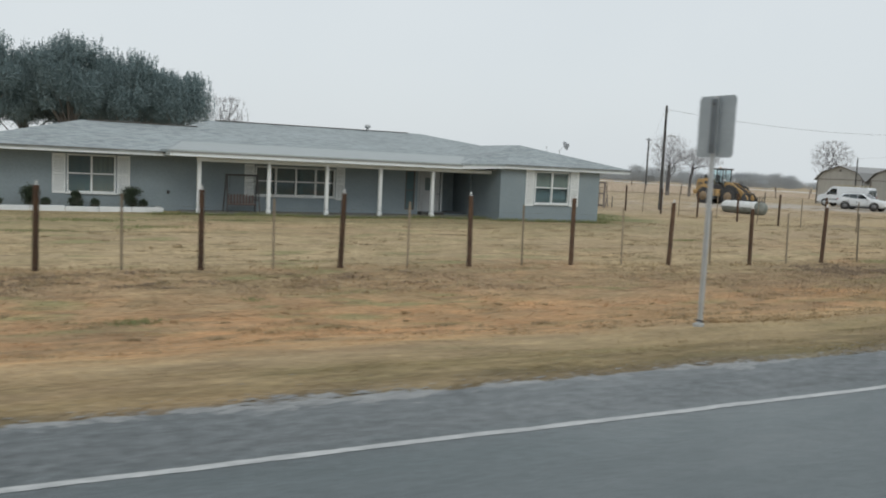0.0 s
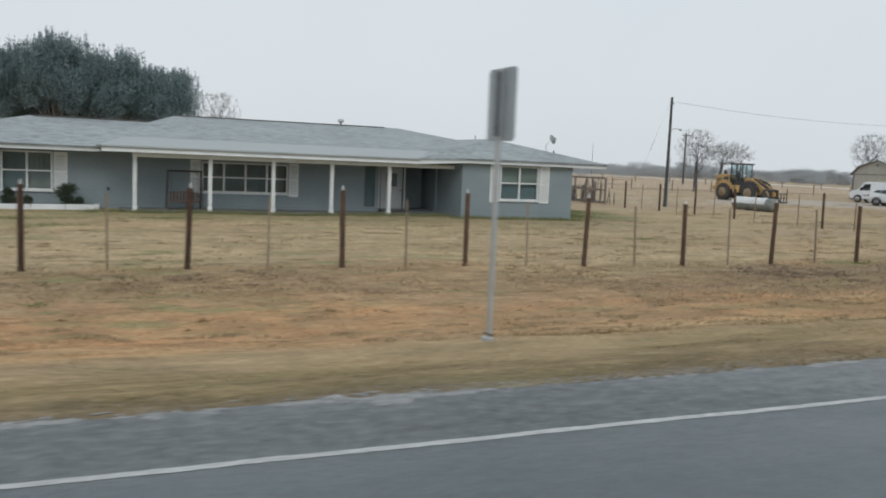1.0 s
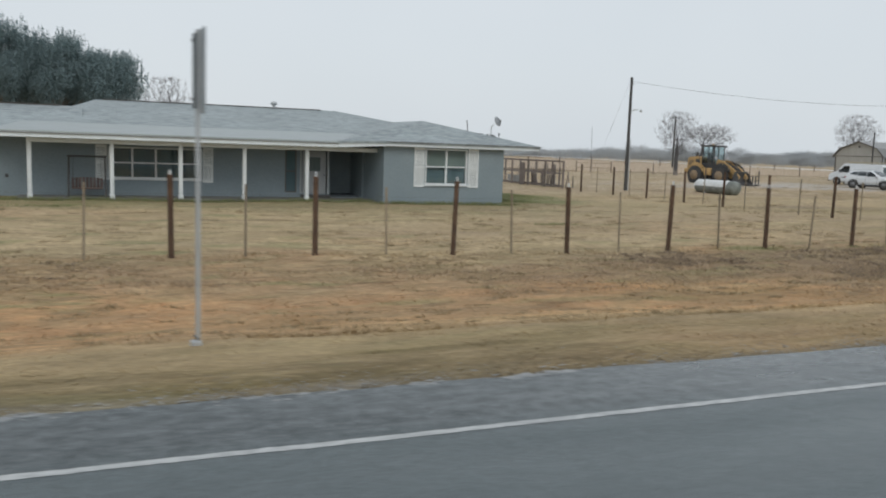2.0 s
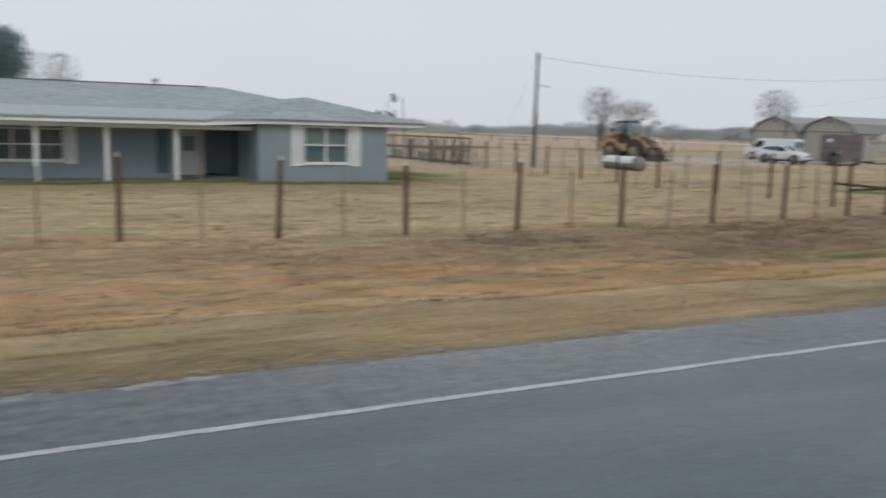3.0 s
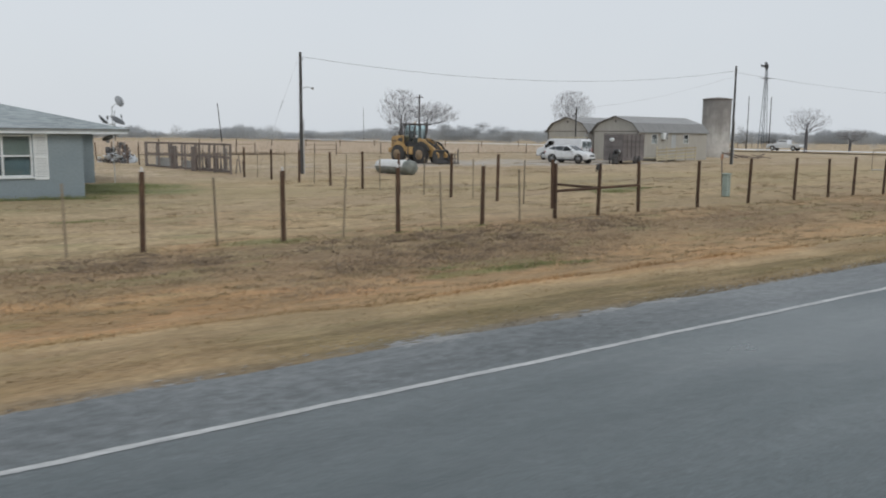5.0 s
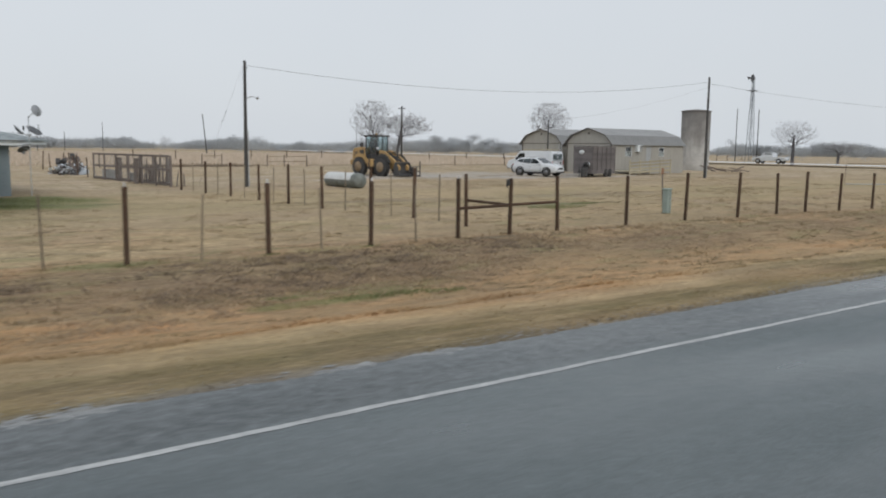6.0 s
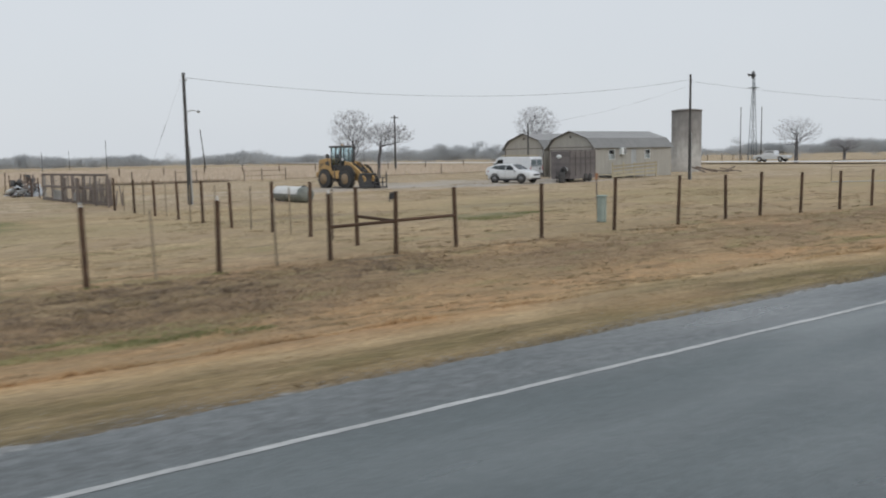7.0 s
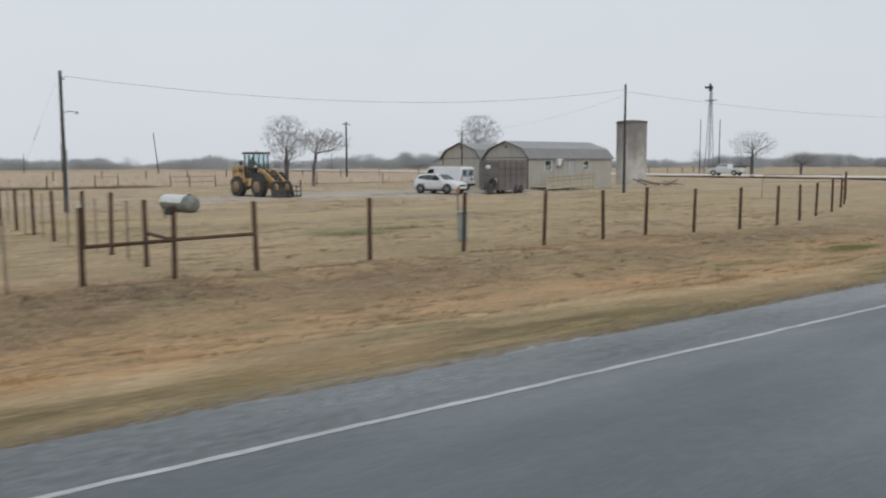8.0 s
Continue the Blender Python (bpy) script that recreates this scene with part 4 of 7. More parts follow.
def holed_wall(x0, x1, z0, z1, y0, y1, holes):
    """A wall along x with openings (x0, x1, z0, z1) through it, as one closed body."""
    bm = B()
    xs = sorted({x0, x1, *(v for h in holes for v in h[:2])})
    zs = sorted({z0, z1, *(v for h in holes for v in h[2:])})
    vt = {}

    def v(i, j, y):
        if (i, j, y) not in vt:
            vt[i, j, y] = bm.verts.new((xs[i], y, zs[j]))
        return vt[i, j, y]

    def solid(i, j):
        if not (0 <= i < len(xs) - 1 and 0 <= j < len(zs) - 1):
            return False
        cx, cz = (xs[i] + xs[i + 1]) / 2, (zs[j] + zs[j + 1]) / 2
        return not any(h[0] < cx < h[1] and h[2] < cz < h[3] for h in holes)
    for i in range(len(xs) - 1):
        for j in range(len(zs) - 1):
            if not solid(i, j):
                continue
            for y in (y0, y1):
                bm.faces.new((v(i, j, y), v(i + 1, j, y), v(i + 1, j + 1, y), v(i, j + 1, y)))
            for di, dj, a, b in ((-1, 0, (i, j), (i, j + 1)), (1, 0, (i + 1, j), (i + 1, j + 1)), (0, -1, (i, j), (i + 1, j)), (0, 1, (i, j + 1), (i + 1, j + 1))):
                if not solid(i + di, j + dj):
                    bm.faces.new((v(*a, y0), v(*b, y0), v(*b, y1), v(*a, y1)))
    bmesh.ops.recalc_face_normals(bm, faces=bm.faces[:])
    return bm


def window(parent, x0, x1, z0, z1, y, lights, blind=True, bare=0.0):
    """A white sash window in a wall that faces the road: lights is the number of sashes side by side."""
    bm = B()
    w = 0.06
    for lo, hi in (((x0, z0), (x1, z0 + w)), ((x0, z1 - w), (x1, z1)), ((x0, z0 + w), (x0 + w, z1 - w)), ((x1 - w, z0 + w), (x1, z1 - w))):
        box(bm, (lo[0], y - 0.03, lo[1]), (hi[0], y + 0.1, hi[1]), 0.008)
    zm = (z0 + z1) / 2
    step = (x1 - x0) / lights
    for k in range(lights):
        if k:
            box(bm, (x0 + k * step - 0.035, y - 0.025, z0 + w), (x0 + k * step + 0.035, y + 0.09, z1 - w), 0.006)
        box(bm, (x0 + k * step + 0.036, y - 0.02, zm - 0.028), (x0 + (k + 1) * step - 0.036, y + 0.07, zm + 0.028), 0.006)
    win = wpart("window", bm, M_WHITE, parent, "white sash window")
    wpart("sill", box(B(), (x0 - 0.05, y - 0.09, z0 - 0.06), (x1 + 0.05, y + 0.02, z0 - 0.002), 0.01), M_WHITE, win)
    for k in range(lights):
        for lo, hi in ((z0 + w, zm - 0.03), (zm + 0.03, z1 - w)):
            pane = wpart("pane", box(B(), (x0 + k * step + 0.03, y + 0.03, lo), (x0 + (k + 1) * step - 0.03, y + 0.036, hi)), M_GLASS, win)
            pane.visible_shadow = False
    if blind:
        bm = B()
        n = int((z1 - zm) / 0.05)
        for k in range(n):
            box(bm, (x0 + 0.04 + bare, y + 0.12, zm + 0.02 + k * 0.05), (x1 - 0.04, y + 0.128, zm + 0.02 + k * 0.05 + 0.044))
        wpart("blind", bm, M_BLIND, win, "half-lowered pale blind")
    # added sheet behind the glass, coloured as the panes look with their reflections
    bm = B()
    n = int((x1 - x0 - 0.08) / 0.11)
    for k in range(n):
        box(bm, (x0 + 0.04 + k * 0.11, y + 0.15 + 0.012 * (k % 2), z0 + 0.05), (x0 + 0.04 + (k + 1) * 0.11, y + 0.162 + 0.012 * (k % 2), z1 - 0.05))
    wpart("sheer", bm, M_PANETONE, win, "added blue-grey sheet standing in for reflections in the panes")
    return win


def shutter(parent, x0, x1, z0, z1, y):
    """A louvred white shutter on the wall beside a window."""
    bm = B()
    f = 0.05
    box(bm, (x0, y - 0.045, z0), (x0 + f, y, z1), 0.006)
    box(bm, (x1 - f, y - 0.045, z0), (x1, y, z1), 0.006)
    for zc in (z0 + 0.04, (z0 + z1) / 2, z1 - 0.04):
        box(bm, (x0 + f, y - 0.04, zc - 0.04), (x1 - f, y, zc + 0.04))
    n = int((z1 - z0) / 0.06)
    for k in range(n):
        zc = z0 + (k + 0.5) * (z1 - z0) / n
        box(bm, (x0 + f, y - 0.03, zc - 0.022), (x1 - f, y - 0.012, zc + 0.022), 0, Matrix.Rotation(radians(5), 4, "X"))
    return wpart("shutter", bm, M_SHUTTER, parent, "white louvred shutter")


def leaf_cloud(count, centres, sizes, leaf, seed, upright=0.0, slim=0.4):
    """Small leaf triangles strewn through a set of clumps; denser towards each clump's skin."""
    r = np.random.default_rng(seed)
    centres, sizes = np.asarray(centres, float), np.asarray(sizes, float)
    share = (sizes ** 2).prod(1) if sizes.ndim > 1 else sizes ** 2
    pick = r.choice(len(centres), count, p=share / share.sum())
    d = r.normal(size=(count, 3))
    d /= np.linalg.norm(d, axis=1)[:, None]
    s = sizes[pick] if sizes.ndim > 1 else sizes[pick][:, None]
    pos = centres[pick] + d * s * (r.uniform(0, 1, (count, 1)) ** 0.5) * r.uniform(0.75, 1.2, (count, 1))
    u, v = r.normal(size=(count, 3)), r.normal(size=(count, 3))
    v[:, 2] += upright * 2
    u /= np.linalg.norm(u, axis=1)[:, None]
    v /= np.linalg.norm(v, axis=1)[:, None]
    k = leaf * r.uniform(0.5, 1.4, (count, 1))
    return np.stack([pos - u * k * slim, pos + u * k * slim, pos + v * k * (1 + upright)], 1)


def build_house():
    h = thing("house", "low blue-grey ranch house with grey hip roof and white porch posts", "house", (12, 36.8, -0.28))
    WB, Y0 = -0.45, 36.8
    lw, pw, rw = (1.95, 3.76, 0.4, 1.92), (9.45, 13.1, 0.48, 1.76), (22.08, 24.06, 0.57, 2.11)
    wpart("wall", holed_wall(-1.6, 20.2, WB, 2.08, Y0, Y0 + 0.25, [lw, pw, (17.35, 18.5, WB + 0.4, 1.84), (16.62, 17.12, 0.0, 1.86), (18.62, 20.12, WB + 0.26, 1.98)]), M_WALL, h, "blue-grey painted brick wall")
    wpart("wall", holed_wall(20.2, 25.85, WB, 2.16, 34.0, 34.25, [rw]), M_WALL, h, "blue-grey painted brick wall")
    wpart("wall", box(B(), (20.2, 34.25, WB), (20.45, 36.8, 2.16)), M_WALL, h)
    wpart("wall", box(B(), (25.6, 34.25, WB), (25.85, 52, 2.16)), M_WALL, h)
    wpart("wall", box(B(), (25.85, 43.6, WB), (28.72, 43.85, 2.25)), M_WALL, h)
    wpart("wall", box(B(), (28.47, 43.85, WB), (28.72, 52, 2.25)), M_WALL, h)
    wpart("wall", box(B(), (-1.6, 37.05, WB), (-1.35, 52, 2.08)), M_WALL, h)
    wpart("wall", box(B(), (-1.6, 52, WB), (29.2, 52.25, 2.08)), M_WALL, h)
    # shallow entry recess beside the door
    wpart("recess_wall", box(B(), (18.5, 38.6, WB), (20.2, 38.7, 2.06)), M_WALL, h, "shaded back wall of the entry recess")
    for x in (18.52, 20.12):
        wpart("recess_side", box(B(), (x, 37.06, WB), (x + 0.1, 38.6, 2.06)), M_WALL, h)
    wpart("recess_floor", box(B(), (18.62, 36.81, WB), (20.12, 38.6, -0.2)), M_SLAB, h)
    # rooms behind the glass, their walls coloured dark as if unlit
    wpart("room", box(B(), (-1.3, 40.2, WB), (25.5, 40.3, 2.06)), M_ROOM, h, "room wall behind the windows, coloured dark as if unlit")
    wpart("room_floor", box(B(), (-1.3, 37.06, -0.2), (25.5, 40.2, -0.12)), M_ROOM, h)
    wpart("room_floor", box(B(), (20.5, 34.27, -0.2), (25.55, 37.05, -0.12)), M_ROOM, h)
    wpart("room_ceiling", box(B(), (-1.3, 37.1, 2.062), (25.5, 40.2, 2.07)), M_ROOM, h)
    window(h, *lw, Y0, 2, True, 0.9)
    # added grey curtains give these panes the grey of reflected sky
    for x0, x1, z0, z1, y in ((9.5, 10.3, 0.5, 1.74, Y0 + 0.105), (12.45, 13.04, 0.5, 1.74, Y0 + 0.105), (2.88, 3.7, 0.45, 1.88, Y0 + 0.105)):
        bm = B()
        n = int((x1 - x0) / 0.09)
        for k in range(n):
            box(bm, (x0 + k * 0.09, y + 0.02 * (k % 2), z0), (x0 + k * 0.09 + 0.092, y + 0.03 + 0.02 * (k % 2), z1))
        bmesh.ops.remove_doubles(bm, verts=bm.verts[:], dist=0.004)
        wpart("curtain", bm, M_CURTAIN, h, "added grey curtain standing in for reflections in the panes")
    window(h, *pw, Y0, 4, False)
    window(h, *rw, 34.0, 2)
    for x0, x1, z0, z1, y in ((1.42, 1.9, 0.36, 1.92, Y0), (3.81, 4.3, 0.36, 1.92, Y0), (8.98, 9.4, 0.42, 1.82, Y0), (13.15, 13.56, 0.36, 1.82, Y0), (21.57, 22.03, 0.46, 2.14, 34.0), (24.11, 24.6, 0.46, 2.14, 34.0)):
        shutter(h, x0, x1, z0, z1, y)
    # front door with its storm door, a dark sidelight before it and the dark entry beyond
    door = wpart("door", box(B(), (17.4, Y0 + 0.02, -0.05), (18.45, Y0 + 0.07, 1.82), 0.01), M_DOOR, h, "off-white front door")
    bm = B()
    for lo, hi in (((17.52, 0.85), (18.33, 1.66)), ((17.52, 0.06), (18.33, 0.72))):
        for q0, q1 in (((lo[0], lo[1]), (hi[0], lo[1] + 0.05)), ((lo[0], hi[1] - 0.05), (hi[0], hi[1])), ((lo[0], lo[1]), (lo[0] + 0.05, hi[1])), ((hi[0] - 0.05, lo[1]), (hi[0], hi[1]))):
            box(bm, (q0[0], Y0 - 0.01, q0[1]), (q1[0], Y0 + 0.018, q1[1]))
    wpart("moulding", bm, M_DOOR, door)
    wpart("door_light", box(B(), (17.66, Y0 + 0.006, 0.95), (18.19, Y0 + 0.018, 1.56)), M_CURTAIN, door, "dim glazed panel of the door")
    bm = lathe(B(), [(0.0, 0.0), (0.03, 0.0), (0.03, 0.03), (0.0, 0.05)], pose(18.37, Y0 + 0.02, 0.78, 90), 10)
    wpart("door_handle", bm, M_DARK, door, "dark round door knob")
    bm = B()
    for x0, x1, z0, z1 in ((17.28, 17.35, -0.05, 1.91), (18.5, 18.57, -0.05, 1.91), (17.35, 18.5, 1.84, 1.91)):
        box(bm, (x0, Y0 - 0.03, z0), (x1, Y0 + 0.02, z1))
    wpart("door_frame", bm, M_DOOR, h)
    bm = B()
    for x0, x1, z0, z1 in ((16.62, 16.67, 0.0, 1.86), (17.07, 17.12, 0.0, 1.86), (16.67, 17.07, 1.81, 1.86), (16.67, 17.07, 0.0, 0.05), (16.67, 17.07, 0.9, 0.95)):
        box(bm, (x0, Y0 + 0.0, z0), (x1, Y0 + 0.08, z1))
    side = wpart("sidelight", bm, M_BARNTRIM, h, "dark narrow window beside the door")
    wpart("pane", box(B(), (16.66, Y0 + 0.035, 0.04), (17.08, Y0 + 0.041, 1.82)), M_PANETONE, side, "blue-grey panel in place of the glass")
    wpart("door_step", box(B(), (17.3, 36.35, -0.21), (18.55, 36.78, -0.09), 0.015), M_DARK, h, "dark mat and step below the door")
    wpart("porch_slab", box(B(), (6.2, 34.75, -0.5), (20.2, 36.8, -0.21), 0.02), M_SLAB, h, "grey concrete porch slab")
    # porch posts and beam
    for x in (6.71, 9.55, 12.08, 14.56, 17.14):
        bm = box(B(), (x - 0.075, 34.86, -0.21), (x + 0.075, 35.02, 1.86), 0.012)
        box(bm, (x - 0.095, 34.84, -0.21), (x + 0.095, 35.04, -0.05), 0.01)
        wpart("porch_post", bm, M_WHITE, h, "square white porch post")
    wpart("porch_beam", box(B(), (6.62, 34.85, 1.862), (20.19, 35.03, 2.02), 0.01), M_WHITE, h, "white beam over the posts")
    bm = box(B(), (5.5, 34.32, 2.03), (18.3, 34.36, 2.185), 0.006)
    box(bm, (5.5, 34.36, 2.03), (5.54, 36.4, 2.185), 0.006)
    wpart("fascia", bm, M_FASCIA, h, "white fascia board")
    wpart("fascia", box(B(), (-2.2, 35.62, 2.0), (5.46, 35.66, 2.18), 0.006), M_FASCIA, h, "white fascia board")
    wpart("fascia", box(B(), (20.2, 33.66, 2.16), (27.45, 33.7, 2.32), 0.006), M_FASCIA, h, "white fascia board")
    wpart("fascia", sheet(B(), [(18.3, 34.30, 2.2), (20.2, 33.66, 2.32), (20.2, 33.7, 2.32), (18.3, 34.34, 2.2)], 0.16), M_FASCIA, h)
    wpart("fascia", box(B(), (27.41, 33.7, 2.16), (27.45, 43.0, 2.32), 0.006), M_FASCIA, h)
    wpart("fascia", box(B(), (27.45, 42.96, 2.19), (30.2, 43.0, 2.37), 0.006), M_FASCIA, h)
    # thin dark strips along the eaves between roof and fascia
    for lo, hi in (((20.2, 33.6, 2.322), (27.5, 33.615, 2.35)), ((5.44, 34.26, 2.19), (18.3, 34.275, 2.205)), ((-2.27, 35.56, 2.155), (5.44, 35.575, 2.185))):
        wpart("drip_edge", box(B(), lo, hi), M_BARNTRIM, h, "thin dark strip under the shingles")
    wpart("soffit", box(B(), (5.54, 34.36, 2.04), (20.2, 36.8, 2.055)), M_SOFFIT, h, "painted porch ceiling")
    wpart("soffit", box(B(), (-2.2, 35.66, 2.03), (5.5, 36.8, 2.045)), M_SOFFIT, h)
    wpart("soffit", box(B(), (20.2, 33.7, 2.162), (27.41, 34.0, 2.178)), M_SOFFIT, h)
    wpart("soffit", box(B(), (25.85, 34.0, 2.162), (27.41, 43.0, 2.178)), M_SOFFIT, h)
    # roof: main hip with a flatter porch skirt, front wing, left wing, rear wing
    ER, EL, RZ, RY = 27.3, 5.46, 3.96, 44.8
    RL = 3.93
    KY, KZ = 37.0, 2.66
    kl, kr = EL + 0.9, ER - 1.3
    wx, wz, wy = 23.24, 3.4, 37.43
    lz, ly = 3.41, 40.5
    slopes = [
        [(kl, KY, KZ), (kr, KY, KZ), (20.99, RY, RZ), (9.05, RY, RL)],
        [(EL, 34.28, 2.275), (ER, 34.28, 2.275), (kr, KY, KZ - 0.002), (kl, KY, KZ - 0.002)],
        [(20.99, RY, RZ), (kr, KY, KZ), (ER, 36.9, 2.36), (ER, 54, 2.36)],
        [(9.05, RY, RL), (3.6, 54, 2.3), (EL, 34.3, 2.27), (kl, KY, KZ - 0.004)],
        [(20.99, RY, RZ), (ER, 54, 2.36), (3.6, 54, 2.3), (9.05, RY, RL)],
        [(18.3, 34.27, 2.3), (20.2, 33.62, 2.36), (27.48, 33.62, 2.36), (wx, wy, wz)],
        [(27.48, 33.62, 2.36), (27.48, 43, 2.4), (wx, 43, wz), (wx, wy, wz)],
        [(wx, wy, wz), (wx, 43, wz), (18.3, 43, 2.38), (18.3, 34.27, 2.3)],
        [(-2.25, 35.58, 2.2), (8.5, 35.58, 2.2), (8.5, ly, lz), (2.7, ly, lz)],
        [(-2.25, 35.58, 2.2), (2.7, ly, lz), (2.7, ly + 4.5, 2.4), (-2.25, ly + 5, 2.2)],
        [(2.7, ly, lz), (8.5, ly, lz), (8.5, ly + 5, 2.2), (-2.25, ly + 5, 2.2)],
        [(26.5, 42.9, 2.4), (30.3, 42.9, 2.4), (28.0, 46, 2.95), (26.5, 46, 2.95)],
        [(30.3, 42.9, 2.4), (30.3, 53, 2.4), (28.0, 50, 2.95), (28.0, 46, 2.95)],
        [(26.5, 46, 2.95), (28.0, 46, 2.95), (28.0, 50, 2.95), (26.5, 50, 2.95)],
    ]
    for k, quad in enumerate(slopes):
        wpart("roof_slope", sheet(B(), quad, 0.1), M_ROLL if k == 1 else M_SHINGLE, h, "smooth pale roll roofing over the porch" if k == 1 else "grey asphalt shingle roof slope")
    wpart("flashing", sheet(B(), [(18.35, 34.6, 2.345), (18.75, 34.6, 2.345), (22.0, 37.35, 3.05), (21.85, 37.5, 3.05)], 0.012), M_GALV, h, "pale metal valley flashing")
    for p, q in (((9.3, RY, RL + 0.02), (20.2, RY, RZ + 0.015)), ((2.9, ly, lz + 0.015), (7.6, ly, lz + 0.015))):
        wpart("ridge_vent", beam(B(), p, q, 0.24, 0.035, 0.012), M_BARNTRIM, h, "dark ridge vent")
    bm = lathe(B(), [(0.07, 0), (0.07, 0.14), (0.16, 0.17), (0.17, 0.27), (0.1, 0.33), (0, 0.34)], pose(17.66, 44.6, RZ - 0.02), 14)
    wpart("roof_vent", bm, M_GALV, h, "small round metal roof vent")
    bm = box(B(), (5.75, 36.74, 0.45), (5.86, 36.8, 0.58), 0.01)
    wpart("meter_box", bm, M_DARK, h, "small dark box on the wall")
    # dish mast at the rear corner
    bm = rod(B(), (29.45, 42.8, -0.35), (29.45, 42.8, 3.5), 0.022)
    rod(bm, (29.45, 42.8, 2.62), (28.98, 42.8, 2.72), 0.02)
    rod(bm, (29.45, 42.8, 1.95), (29.2, 42.8, 2.0), 0.02)
    rod(bm, (29.45, 42.8, 3.42), (29.62, 42.78, 3.62), 0.02)
    rod(bm, (29.45, 42.8, 2.55), (29.55, 42.76, 2.7), 0.02)
    mast = wpart("dish_mast", bm, M_GALV, h, "thin steel mast on the ground with four dishes")
    for at, rx, rz, r, mt in (((29.74, 42.76, 3.72), 68, 24, 0.25, M_DISHPALE), ((29.62, 42.72, 2.74), 34, 40, 0.34, M_DISH), ((28.95, 42.8, 2.8), 48, 84, 0.26, M_DISH), ((29.16, 42.78, 2.06), 150, 20, 0.27, M_DISH)):
        prof = [(0, 0.0)] + [(r * k / 5, 0.35 * r * (k / 5) ** 2) for k in range(1, 6)] + [(r * 0.98, 0.35 * r + 0.015), (0, 0.02)]
        bm = lathe(B(), prof, pose(*at, rx, 0, rz) @ Matrix.Scale(1.15, 4, (0, 1, 0)), 18)
        arm = pose(*at, rx, 0, rz)
        rod(bm, arm @ Vector((0, -r, 0.1)), arm @ Vector((0, -0.1, r * 1.1)), 0.012, segs=6)
        box(bm, arm @ Vector((-0.05, -0.16, r * 1.05)), arm @ Vector((0.05, -0.04, r * 1.05)) + Vector((0, 0.02, 0.09)))
        wpart("dish", bm, mt, mast, "satellite dish with feed arm")
    return h


build_house()


def branch_tree(tall, wide, fork, seed, tips, trunk, lean=0.0, flat=1.0):
    """Verts and faces of a bare tree: every twig tip joins the nearest limb by a bent path, and limbs thicken with what they bear."""
    r = np.random.default_rng(seed)
    base = tall * fork
    top = tall * (fork + 0.22)
    node = [np.array((0.0, 0.0, -0.2))] + [np.array((lean * 0.3 * k / 5 + r.normal(0, 0.03), r.normal(0, 0.03), base + (top - base) * (k - 1) / 4 if k else 0.0)) for k in range(1, 6)]
    above, reach = [-1, 0, 1, 2, 3, 4], [0.0] + [float(p[2]) for p in node[1:]]
    mid, half = np.array((lean, 0, (base + tall) / 2 + 0.1 * tall)), np.array((wide / 2, wide / 2, (tall - base) / 2 * flat))
    d = r.normal(size=(tips, 3))
    d /= np.linalg.norm(d, axis=1)[:, None]
    goal = mid + d * half * (r.uniform(0, 1, (tips, 1)) ** 0.4) * r.uniform(0.85, 1.08, (tips, 1))
    goal[:, 2] = np.clip(goal[:, 2], base * 1.05, tall)
    goal = goal[np.argsort(np.linalg.norm((goal - np.array((0, 0, top))) / half, axis=1))]
    for g in goal:
        p = np.array(node[1:])
        dist = np.linalg.norm(p - g, axis=1) + 0.32 * np.array(reach[1:]) + np.where(p[:, 2] > g[2] + 0.25, 0.6, 0.0)
        k = int(np.argmin(dist)) + 1
        a = node[k]
        steps = max(1, min(4, int(np.linalg.norm(g - a) / 0.45)))
        bend = r.normal(0, 0.13, 3) * np.linalg.norm(g - a) + np.array((0, 0, -0.08 * np.linalg.norm(g - a)))
        last = k
        for q in range(1, steps + 1):
            f = q / steps
            node.append(a + (g - a) * f + bend * math.sin(math.pi * f) + r.normal(0, 0.03, 3) * (q < steps))
            above.append(last)
            reach.append(reach[last] + float(np.linalg.norm(node[-1] - node[last])))
            last = len(node) - 1
    load = np.ones(len(node))
    for k in range(len(node) - 1, 0, -1):
        load[above[k]] += load[k]
    rad = np.maximum(0.006, trunk * (load / load[0]) ** 0.7)
    verts, faces = [], []
    for k in range(1, len(node)):
        a, b = Vector(node[above[k]]), Vector(node[k])
        if (b - a).length < 1e-4:
            continue
        q = (b - a).to_track_quat("Z", "Y")
        n = 8 if rad[k] > 0.08 else (5 if rad[k] > 0.03 else 3)
        start = len(verts)
        for p, w in ((a, min(rad[above[k]], rad[k] * 1.25)), (b, rad[k])):
            verts += [tuple(p + q @ Vector((w * math.cos(2 * math.pi * m / n), w * math.sin(2 * math.pi * m / n), 0))) for m in range(n)]
        faces += [(start + m, start + (m + 1) % n, start + n + (m + 1) % n, start + n + m) for m in range(n)]
    return verts, faces, np.array(node[6:])


